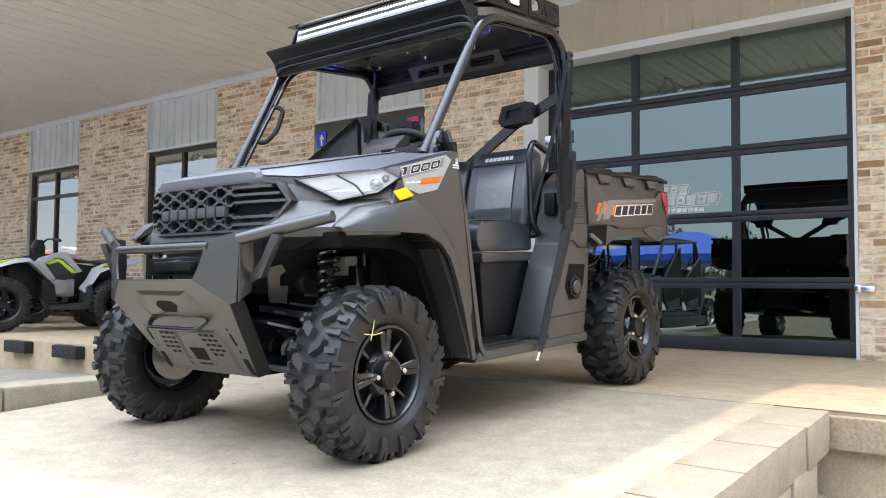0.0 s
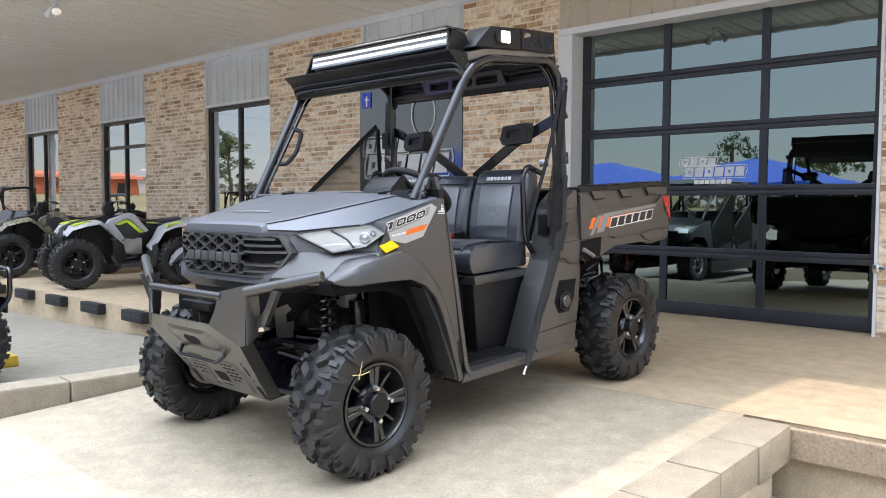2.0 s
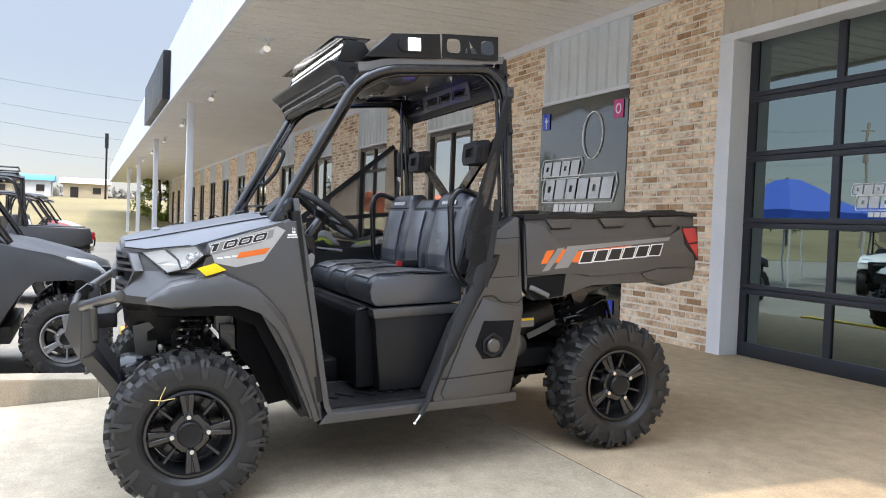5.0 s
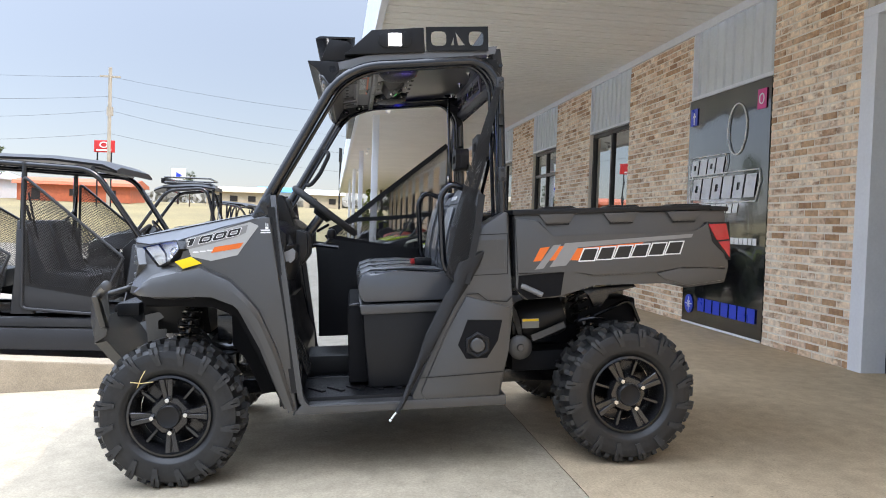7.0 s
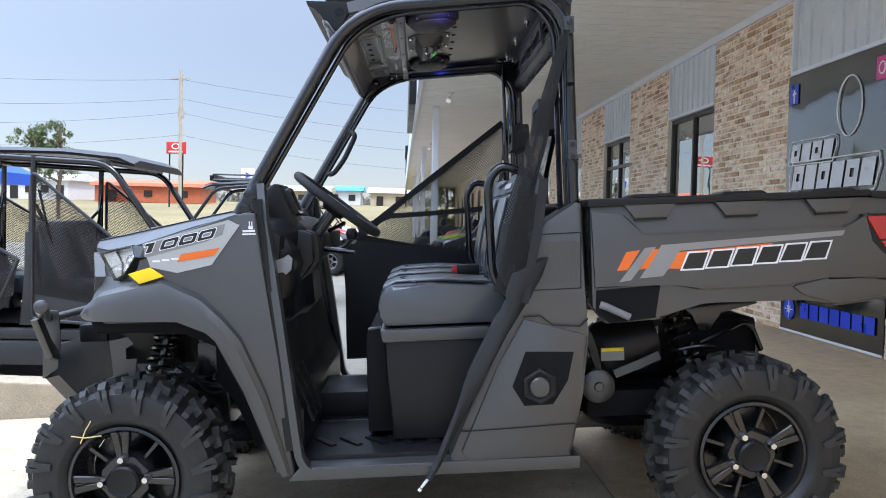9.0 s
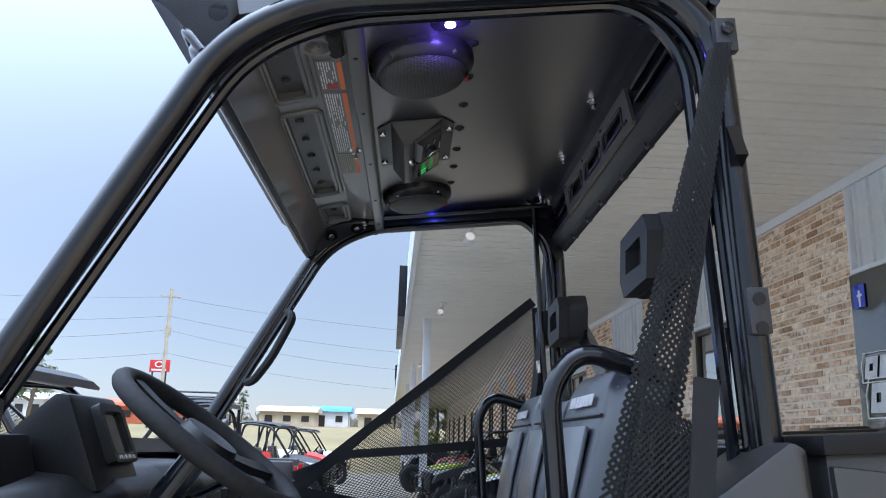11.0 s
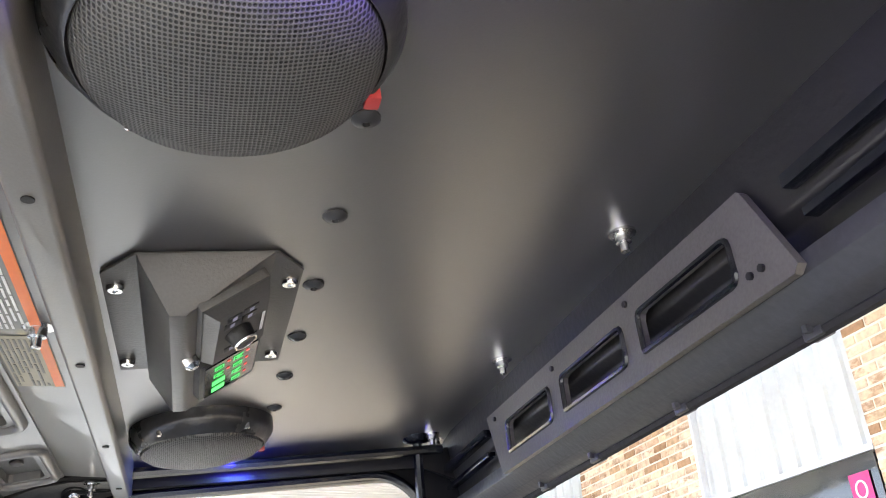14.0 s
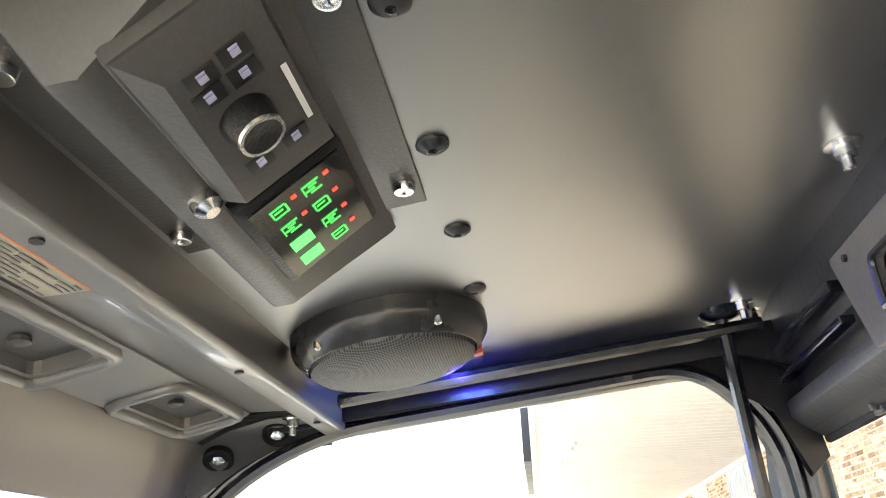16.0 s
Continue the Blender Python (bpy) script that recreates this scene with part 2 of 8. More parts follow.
M_SEATTOP = mat("seat_insert_vinyl", (0.052, 0.058, 0.070), 0.32, grain=350, amount=0.1, bigamount=0.1, bump=0.2, spec=1.0, coat=1.0)
M_SEATTOP.node_tree.nodes["Principled BSDF"].inputs["Coat Roughness"].default_value = 0.28
M_SEATTOP.node_tree.nodes["Principled BSDF"].inputs["Coat IOR"].default_value = 1.8
M_FABRIC = mat("black_webbing", (0.018, 0.018, 0.019), 0.85, grain=800, amount=0.25, bump=0.4)
M_CHROME = mat("bright_metal", (0.75, 0.75, 0.74), 0.22, 1.0, amount=0.05, bump=0.02)
M_RIM = mat("gloss_black_alloy", (0.011, 0.011, 0.012), 0.22, 0.0, amount=0.05, bump=0.0, coat=0.35, spec=0.6, vary=0.03)
M_ORANGE = mat("orange_decal", (0.82, 0.16, 0.02), 0.4, amount=0.03, bump=0.0)
M_SILVER = mat("silver_decal", (0.25, 0.245, 0.24), 0.4, 0.1, amount=0.03, bump=0.0)
M_PALEDECAL = mat("pale_silver_decal", (0.42, 0.42, 0.41), 0.4, 0.1, amount=0.03, bump=0.0)
M_WHITED = mat("white_decal", (0.80, 0.80, 0.80), 0.4, amount=0.02, bump=0.0)
M_BLACKD = mat("black_decal", (0.012, 0.012, 0.012), 0.4, amount=0.05, bump=0.0)
M_YELLOW = mat("yellow_decal", (0.90, 0.62, 0.01), 0.4, amount=0.03, bump=0.0)
M_RED = mat("red_lens", (0.45, 0.012, 0.015), 0.15, amount=0.1, bump=0.0, coat=0.5)
M_ROOFU = mat("roof_liner", (0.034, 0.0335, 0.036), 0.34, 0.0, grain=500, amount=0.06, bigamount=0.04, bump=0.05, vary=0.02, spec=1.0, coat=1.0)
M_ROOFU.node_tree.nodes["Principled BSDF"].inputs["Coat Roughness"].default_value = 0.34
M_ROOFU.node_tree.nodes["Principled BSDF"].inputs["Coat IOR"].default_value = 2.0
# liner plastic lightened: light entering from the front is put into the colour
M_TRIM = mat("front_trim_lit_plastic", (0.125, 0.120, 0.114), 0.38, 0.0, grain=500, amount=0.06, bigamount=0.05, bump=0.06, vary=0.02, spec=1.0, coat=0.4)


M_POD = mat("pod_plastic", (.062, .060, .058), .38, grain=400, amount=.1, bump=.12)
# black plastic of liners and cases, also the painted shade of slots and recesses
M_HOLE2 = mat("black_plastic_and_hole_shade", (0.008, 0.008, 0.009), 0.65, bump=0.1, spec=0.12)


# ---- shaping helpers ----
def part(name, bm, material, parent=None, label="", smooth=38.0):
    bmesh.ops.recalc_face_normals(bm, faces=bm.faces)
    me = bpy.data.meshes.new(name)
    bm.to_mesh(me)
    bm.free()
    me.materials.append(material)
    if smooth:
        me.polygons.foreach_set("use_smooth", [True] * len(me.polygons))
        me.set_sharp_from_angle(angle=radians(smooth))
    ob = new(name, me)
    if parent:
        ob.parent = parent
    return tagged(ob, label)


def thing(name, m, label, category, group="", kind=""):
    ob = new(name)
    ob.empty_display_size = 0.1
    ob.matrix_basis = m
    return tagged(ob, label, category, group, kind)


def bevelled(bm, verts, bev, seg=2):
    if bev:
        edges = {e for v in verts for e in v.link_edges}
        bmesh.ops.bevel(bm, geom=list(edges), offset=bev, segments=seg, affect="EDGES", profile=0.6, clamp_overlap=True)


def box(bm, x0, x1, y0, y1, z0, z1, bev=0.0, m=None):
    v = [bm.verts.new((x, y, z)) for x in (x0, x1) for y in (y0, y1) for z in (z0, z1)]
    for f in ((0, 1, 3, 2), (4, 6, 7, 5), (0, 4, 5, 1), (2, 3, 7, 6), (0, 2, 6, 4), (1, 5, 7, 3)):
        bm.faces.new([v[i] for i in f])
    if m is not None:
        for p in v:
            p.co = m @ p.co
    bevelled(bm, v, bev)
    return bm


def poly(bm, prof, a0, a1, axis=0, bev=0.0, taper=None):
    """A flat outline pushed from a0 to a1 along an axis; taper: (outline at a1)."""
    def put(p, a):
        return [(a, p[0], p[1]), (p[0], a, p[1]), (p[0], p[1], a)][axis]
    lo = [bm.verts.new(put(p, a0)) for p in prof]
    hi = [bm.verts.new(put(p, a1)) for p in (taper or prof)]
    bm.faces.new(lo), bm.faces.new(hi[::-1])
    k = len(prof)
    for i in range(k):
        bm.faces.new((lo[i], hi[i], hi[(i + 1) % k], lo[(i + 1) % k]))
    bevelled(bm, lo + hi, bev)
    return bm


def loft(bm, rings, closed=True, caps=True):
    rows = [[bm.verts.new(p) for p in r] for r in rings]
    k = len(rows[0])
    for a, b in zip(rows, rows[1:]):
        for i in range(k if closed else k - 1):
            j = (i + 1) % k
            bm.faces.new((a[i], a[j], b[j], b[i]))
    if caps and closed:
        bm.faces.new(rows[0][::-1]), bm.faces.new(rows[-1])
    return bm


def rnd(pts, rad, n=5):
    """Rounds the corners of a line of points."""
    pts = [Vector(p) for p in pts]
    out = [pts[0]]
    for a, b, c in zip(pts, pts[1:], pts[2:]):
        d0, d1 = (a - b), (c - b)
        r = min(rad, d0.length * 0.49, d1.length * 0.49)
        p, q = b + d0.normalized() * r, b + d1.normalized() * r
        for i in range(n + 1):
            t = i / n
            out.append(p * (1 - t) ** 2 + b * 2 * t * (1 - t) + q * t * t)
    return out + [pts[-1]]


def tube(bm, pts, r, n=10, cap=True, flat=1.0):
    pts = [Vector(p) for p in pts]
    rings, up = [], None
    for i, p in enumerate(pts):
        d = ((pts[min(i + 1, len(pts) - 1)] - pts[max(i - 1, 0)])).normalized()
        if up is None:
            up = d.orthogonal().normalized()
        up = (up - d * up.dot(d)).normalized()
        side = d.cross(up)
        rings.append([p + (up * math.cos(2 * math.pi * k / n) + side * math.sin(2 * math.pi * k / n) * flat) * r for k in range(n)])
    return loft(bm, rings, True, cap)


def lathe(bm, prof, m=None, n=24, cap=True):
    """Turns (radius, height) pairs round the z axis, then places them by m."""
    m = m or Matrix()
    rings = [[m @ Vector((r * math.cos(2 * math.pi * k / n), r * math.sin(2 * math.pi * k / n), h)) for k in range(n)] for r, h in prof]
    return loft(bm, rings, True, cap)


def strap(bm, pts, width, thick, across):
    """A flat band along points, its width along the vector across."""
    across = Vector(across).normalized()
    rings, pts = [], [Vector(p) for p in pts]
    for i, p in enumerate(pts):
        d = (pts[min(i + 1, len(pts) - 1)] - pts[max(i - 1, 0)]).normalized()
        side = (across - d * across.dot(d)).normalized()
        nrm = d.cross(side)
        rings.append([p + side * a * width / 2 + nrm * b * thick / 2 for a, b in ((-1, -1), (1, -1), (1, 1), (-1, 1))])
    return loft(bm, rings)


def B():
    return bmesh.new()


def structure(name, bm, material, label, category, smooth=0):
    return tagged(part(name, bm, material, None, label, smooth), "", category, "", "structure")


# ---- ground, porch, ramp ----
WALL_Y = 7.16
PORCH_Y = 4.0


def ramp_z(y):
    return -0.058 * (PORCH_Y - y)


structure("ground", poly(B(), [(-900, -900), (900, -900), (900, 900), (-900, 900)], -0.62, -0.47, 2), mat("lot_asphalt", (0.23, 0.21, 0.175), 0.9, grain=60, amount=0.25, big=0.05, bigamount=0.2, bump=0.4), "grey gravelly parking lot reaching the horizon", "ground")
structure("porch", poly(B(), [(-70, 3.86), (-3.95, 3.86), (-3.95, PORCH_Y), (14, PORCH_Y), (14, 9.5), (-70, 9.5)], -0.6, 0.0, 2, 0.012), M_PORCH, "tan stained concrete porch slab along the shop front", "porch")
ramp_bm = B()
rows = []
for i in range(9):
    y = PORCH_Y - 0.012 - i * 1.0
    rows.append([(-3.9, y, ramp_z(y)), (-0.70, y, ramp_z(y)), (-0.70, y, -0.62), (-3.9, y, -0.62)])
loft(ramp_bm, rows)
ramp = structure("ramp", ramp_bm, M_RAMP, "pale concrete ramp sloping down from the porch", "ramp")
lot = B()
loft(lot, [[(x, 3.85, z), (x, -9.0, z - 0.05), (x, -9.0, -0.6), (x, 3.85, -0.6)] for x, z in ((-4.12, -0.17), (-6.5, -0.26), (-9.0, -0.34), (-16.0, -0.36), (-70.0, -0.38))])
structure("lot_slab", lot, M_PAD, "sunlit concrete parking pad beside the ramp", "pavement")
for k in range(6):
    y1 = 3.84 - k * 1.9
    kb = B()
    y0 = y1 - 1.89
    loft(kb, [[(-4.12, y, -0.5), (-4.10, y, 0.0 + 0.028 * (2.3 - y) if y < 2.3 else 0.0), (-3.92, y, (0.028 * (2.3 - y) if y < 2.3 else 0.0) - 0.008), (-3.90, y, -0.5)] for y in (y1, y0)])
    bevelled(kb, list(kb.verts), 0.012)
    structure("kerb", kb, M_BLOCK, "rough concrete kerb edging the ramp", "kerb")

# block edging on the other side of the ramp
block_wall = tagged(new("block_wall"), "cream concrete block wall holding the ramp's open side", "wall", "", "structure")
for course in range(3):
    for i in range(14):
        y1 = 3.93 - i * 0.40 + (0.2 if course % 2 else 0)
        z1 = ramp_z(y1 - 0.2) + 0.022 - course * 0.185
        if z1 < -0.45 or y1 > 4.0:
            continue
        b = B()
        top = course == 0
        box(b, -0.70 if top else -0.66, -0.452 if top else -0.46, -0.394, 0.0, -0.18, 0.0, 0.010)
        o = part("block", b, M_BLOCK, block_wall, "", 30)
        o.matrix_basis = pose(random.uniform(-0.006, 0.006), y1, z1, math.degrees(math.atan(0.058)) if top else 0, 0, random.uniform(-0.6, 0.6))

for i in range(4):
    x0 = -0.49 + i * 2.4
    b = B()
    box(b, 0.012, 2.39, -0.05, 0.0, -0.15, 0.0, 0.008)
    o = structure("timber", b, M_TIMBER, "weathered timber plank on the porch edge", "timber")
    o.matrix_basis = pose(x0, PORCH_Y - 0.004, -0.02)

# ---- shop wall ----
SOFFIT_Z = 3.52
bays = [(-7.2 - 3.87 * k, -5.4 - 3.86 * k) for k in range(15)]
columns = [(-5.4, -4.05)] + [(bays[k + 1][1], bays[k][0]) for k in range(14)] + [(-0.90, 9.0)]
BL, BH, JT = 0.197, 0.057, 0.013


def brick_rows(x0, x1, z0=0.0, z1=SOFFIT_Z):
    out = []
    for c in range(int((z1 - z0) / (BH + JT)) + 1):
        za, zb = z0 + c * (BH + JT), min(z0 + c * (BH + JT) + BH, z1)
        x = x0 - (0.5 * (BL + JT) if c % 2 else 0)
        while x < x1 - 0.01:
            a, b = max(x, x0), min(x + BL, x1)
            if b - a > 0.03 and zb - za > 0.02:
                out.append((a, b, za, zb))
            x += BL + JT
    return out


for k, (x0, x1) in enumerate(columns):
    backing = structure("wall_column", box(B(), x0, x1, WALL_Y + 0.006, WALL_Y + 0.30, 0, SOFFIT_Z), M_MORTAR, "tan and brown brick column of the shop front", "brick wall")
    spots = brick_rows(x0, x1)
    near = []
    if k == 0:
        near, spots = spots[:300], spots[300:]
    verts, faces = [], []
    for a, b, za, zb in spots:
        y = WALL_Y + random.uniform(-0.004, 0.002)
        o = len(verts)
        e = 0.003
        verts += [(a, WALL_Y + 0.02, za), (b, WALL_Y + 0.02, za), (b, WALL_Y + 0.02, zb), (a, WALL_Y + 0.02, zb), (a + e, y, za + e), (b - e, y, za + e), (b - e, y, zb - e), (a + e, y, zb - e)]
        faces += [[o + i for i in f] for f in ((4, 5, 6, 7), (0, 1, 5, 4), (1, 2, 6, 5), (2, 3, 7, 6), (3, 0, 4, 7))]
    me = bpy.data.meshes.new("bricks")
    me.from_pydata(verts, [], faces)
    me.materials.append(M_BRICKS)
    ob = new("bricks", me)
    ob.parent = backing
    tagged(ob, "", "", "", "stuff")
    NEAR_BRICKS = (backing, near) if k == 0 else NEAR_BRICKS


def ribbed(bm, x0, x1, y, z0, z1, step=0.20, rib=0.04, deep=0.022, sign=-1):
    """Upright ribs of metal siding between x0 and x1."""
    xs, x = [(x0, 0)], x0 + step * 0.3
    while x + rib + 0.03 < x1:
        xs += [(x, 0), (x + 0.012, 1), (x + rib, 1), (x + rib + 0.012, 0)]
        x += step
    xs.append((x1, 0))
    return loft(bm, [[(px, y + sign * deep * h, z0), (px, y + sign * deep * h, z1)] for px, h in xs], False)


def slab(bm, x0, x1, y0, y1, z0, z1, bev=0.0):
    return box(bm, x0, x1, y0, y1, z0, z1, bev)


for k, (x0, x1) in enumerate(bays):
    panel = structure("upper_panel", ribbed(B(), x0, x1, WALL_Y + 0.05, 2.68, SOFFIT_Z - 0.06), M_SIDING, "pale grey ribbed metal panel above a shop window", "wall panel")
    trim = B()
    slab(trim, x0, x1, WALL_Y - 0.005, WALL_Y + 0.06, 2.65, 2.69), slab(trim, x0, x0 + 0.035, WALL_Y - 0.004, WALL_Y + 0.06, 2.69, 3.46)
    part("panel_trim", trim, M_WHITE, panel, "", 0)
    win = thing("window_%d" % (k + 1), pose(x0, WALL_Y + 0.10, 0), "dark bronze framed shop window reflecting the lot", "window", "", "structure")
    w = x1 - x0
    fr = B()
    for a, b in ((0, 0.06), (w / 2 - 0.03, w / 2 + 0.03), (w - 0.06, w)):
        slab(fr, a, b, -0.04, 0.04, 0.0, 2.65, 0.004)
    cross = (0.0, 0.05), (2.59, 2.65)
    if k == 2 or k == 6:
        cross += (2.12, 2.18),
    for a, b in cross:
        slab(fr, 0.061, w / 2 - 0.031, -0.038, 0.038, a, b), slab(fr, w / 2 + 0.031, w - 0.061, -0.038, 0.038, a, b)
    part("window_frame", fr, M_BRONZE, win, "", 0)
    for a, b in ((0.06, w / 2 - 0.03), (w / 2 + 0.03, w - 0.06)):
        part("pane", slab(B(), a, b, -0.004, 0.004, 0.05, 2.59), M_WINGLASS, win, "", 0)
# one dark sheet behind all panes stands for the shade indoors
structure("interior_dark_sheet", box(B(), -70, 12, 8.9, 9.1, 0, 5.0), M_INSIDE, "near-black sheet standing for the unlit shop interior", "wall")
structure("wall_top_trim", box(B(), -70, 12, WALL_Y - 0.03, WALL_Y - 0.006, SOFFIT_Z - 0.09, SOFFIT_Z), M_WHITE, "white metal trim under the canopy", "trim")

# ---- garage door ----
GX0, GX1, GY = -3.87, -0.93, 7.38
reveal = B()
slab(reveal, -4.048, GX0 - 0.002, WALL_Y - 0.012, GY + 0.1, 0, 2.86), slab(reveal, -4.048, GX1 + 0.03, WALL_Y - 0.014, GY + 0.1, 2.862, 2.93), slab(reveal, GX1 + 0.002, GX1 + 0.028, WALL_Y + 0.0, GY + 0.1, 0, 2.86)
structure("door_trim", reveal, M_WHITE, "white metal jamb and header round the garage door", "trim")
structure("upper_panel", ribbed(B(), -4.05, -0.9, WALL_Y + 0.02, 2.93, SOFFIT_Z - 0.06, 0.24), M_BEIGE, "beige ribbed metal panel over the garage door", "wall panel")
gd = thing("garage_door", pose(0, GY, 0), "black aluminium sectional garage door with full glass panels", "garage door", "", "structure")
rails = [0.0, 0.62, 1.22, 1.82, 2.36, 2.97]
xs = [GX0, -2.90, -1.93, GX1]
for i in range(5):
    z0, z1 = rails[i], rails[i + 1]
    sec = B()
    low = 0.13 if i == 0 else 0.045
    slab(sec, GX0, GX1, -0.025, 0.025, z0 + 0.002, z0 + low, 0.003), slab(sec, GX0, GX1, -0.025, 0.025, z1 - 0.05, z1 - 0.002, 0.003)
    for x in xs:
        a, b = max(x - 0.035, GX0), min(x + 0.035, GX1)
        if x == GX0:
            b = x + 0.08
        if x == GX1:
            a = x - 0.08
        slab(sec, a, b, -0.023, 0.023, z0 + low, z1 - 0.05)
    s = part("door_section", sec, M_DOORFRAME, gd, "", 30)
    for a, b in zip(xs, xs[1:]):
        part("pane", slab(B(), a + 0.03, b - 0.03, -0.004, 0.004, z0 + low - 0.005, z1 - 0.045), M_DOORGLASS, s, "", 0)

# ---- canopy ----
sb = B()
END_X = 0.75
x, prof = -70.0, []
while x < END_X - 0.29:
    prof += [(x, SOFFIT_Z), (x + 0.124, SOFFIT_Z), (x + 0.133, SOFFIT_Z + 0.013), (x + 0.142, SOFFIT_Z), (x + 0.250, SOFFIT_Z), (x + 0.256, SOFFIT_Z + 0.027), (x + 0.282, SOFFIT_Z + 0.027), (x + 0.288, SOFFIT_Z)]
    x += 0.29
prof.append((END_X, SOFFIT_Z))
loft(sb, [[(px, py, pz) for px, pz in prof] for py in (3.44, 4.2, 5.0, 5.8, WALL_Y)], False)
structure("ceiling", sb, M_SOFFIT, "ribbed pale metal soffit of the canopy", "ceiling")
structure("canopy_roof", box(B(), -70, END_X, 3.46, 7.0, SOFFIT_Z + 0.03, SOFFIT_Z + 0.15), M_SOFFIT, "metal canopy roof over the porch", "roof")
structure("fascia", ribbed(B(), -70, END_X, 3.42, SOFFIT_Z - 0.02, 4.75, 0.23, 0.05, 0.02), M_FASCIA, "pale blue ribbed metal fascia of the canopy", "fascia")
structure("fascia_trim", box(B(), -70, END_X, 3.38, 3.46, SOFFIT_Z - 0.05, SOFFIT_Z + 0.01, 0.004), M_WHITE, "white metal drip edge of the canopy", "trim")
structure("wall_upper", box(B(), -70, 12, 7.18, 9.4, SOFFIT_Z + 0.01, 5.3), M_BEIGE, "beige metal wall of the shop above the canopy", "wall")


def sheet(bm, outer, holes, a, b, axis):
    """A flat plate with holes cut through it; points as for poly."""
    put = (lambda u, v, w: (w, u, v), lambda u, v, w: (u, w, v), lambda u, v, w: (u, v, w))[axis]
    edges = []
    for loop in [outer] + holes:
        vs = [bm.verts.new(put(u, v, a)) for u, v in loop]
        edges += [bm.edges.new((vs[i], vs[(i + 1) % len(vs)])) for i in range(len(vs))]
    flat = [g for g in bmesh.ops.triangle_fill(bm, use_beauty=True, use_dissolve=False, edges=edges)["geom"] if isinstance(g, bmesh.types.BMFace)]
    out = bmesh.ops.extrude_face_region(bm, geom=flat)["geom"]
    bmesh.ops.translate(bm, verts=[g for g in out if isinstance(g, bmesh.types.BMVert)], vec=Vector(put(0, 0, b - a)))


def rounded(u0, u1, v0, v1, r):
    """A rectangle with cut corners."""
    return [(u0 + r, v0), (u1 - r, v0), (u1 - r * .3, v0 + r * .3), (u1, v0 + r), (u1, v1 - r), (u1 - r * .3, v1 - r * .3), (u1 - r, v1), (u0 + r, v1), (u0 + r * .3, v1 - r * .3), (u0, v1 - r), (u0, v0 + r), (u0 + r * .3, v0 + r * .3)]

# ---- wheels, shared by several vehicles ----
def tyre_mesh(r, w, rim_r, lugs):
    """Tyre body round the x axis, with the tread as loose blocks."""
    turn = pose(0, 0, 0, 0, 90, 0)
    h = w / 2
    g = 0.027 * r / 0.325
    body = B()
    lathe(body, [(rim_r, -h * 0.70), (rim_r + 0.012, -h * 0.80), (rim_r + 0.05, -h * 0.98), (r - 0.065, -h), (r - 0.040, -h * 0.95), (r - g, -h * 0.76), (r - g + .004, 0), (r - g, h * 0.76), (r - 0.040, h * 0.95), (r - 0.065, h), (r - 0.075, h * 1.0), (rim_r + 0.05, h * 0.985), (rim_r + 0.036, h * 0.99), (rim_r + 0.030, h * 0.97), (rim_r + 0.012, h * 0.80), (rim_r, h * 0.70)], turn, 56, False)
    tread = B()

    def block(path, height, low=0.006):
        base, top = [], []
        cx = sum(p[1] for p in path) / len(path)
        ca = sum(p[0] for p in path) / len(path)
        for a, x, rr in path:
            base.append(tread.verts.new((x, math.sin(a) * (rr - low), math.cos(a) * (rr - low))))
            a2, x2 = ca + (a - ca) * 0.82, cx + (x - cx) * 0.90
            top.append(tread.verts.new((x2, math.sin(a2) * (rr + height), math.cos(a2) * (rr + height))))
        tread.faces.new(top)
        k = len(path)
        for i in range(k):
            tread.faces.new((base[i], base[(i + 1) % k], top[(i + 1) % k], top[i]))

    step = 2 * math.pi / lugs
    ra, rb = r - g, r - g - 0.016
    for k in range(lugs):
        for s in (-1, 1):
            a = k * step + (step / 2 if s > 0 else 0)
            q = step * 0.26
            block([(a - q, s * 0.010, ra), (a + q * 0.35, s * 0.004, ra), (a + q * 1.4, s * h * 0.40, ra), (a + q * 1.1, s * h * 0.56, ra), (a + q * 0.1, s * h * 0.50, ra)], g)
            # shoulder lug, alternately long and short
            e = 0.97 if k % 2 else 0.88
            block([(a + step * 0.44, s * h * 0.46, ra), (a + step * 0.60, s * h * 0.42, ra), (a + step * 0.66, s * h * 0.74, ra), (a + step * 0.70, s * h * e, rb), (a + step * 0.44, s * h * e, rb), (a + step * 0.42, s * h * 0.74, ra)], g * .96)
            block([(a - q * 0.5, s * h * 0.66, ra), (a + q * 0.35, s * h * 0.62, ra), (a + q * 0.45, s * h * 0.92, rb), (a - q * 0.35, s * h * 0.92, rb)], g * .8)
            # pairs of curved ribs that run down the sidewall
            for off in (0.46, 0.66):
                aa = a + step * off
                lean_ = 0.05 if off < .5 else 0.015
                pts = [Vector((s * x, math.sin(aa + da) * rr, math.cos(aa + da) * rr)) for rr, x, da in ((r - 0.022, h * 0.93, 0), (r - 0.046, h * 1.015, lean_ * .2), (r - 0.075, h * 1.025, lean_), (r - 0.096, h * 1.00, lean_ * 1.6))]
                strap(tread, pts, 0.0145, 0.014, Vector((0, math.cos(aa), -math.sin(aa))))
    return body, tread


def mesh_of(name, bm, material, smooth=38.0):
    bmesh.ops.recalc_face_normals(bm, faces=bm.faces)
    me = bpy.data.meshes.new(name)
    bm.to_mesh(me)
    bm.free()
    me.materials.append(material)
    me.polygons.foreach_set("use_smooth", [True] * len(me.polygons))
    me.set_sharp_from_angle(angle=radians(smooth))
    return me


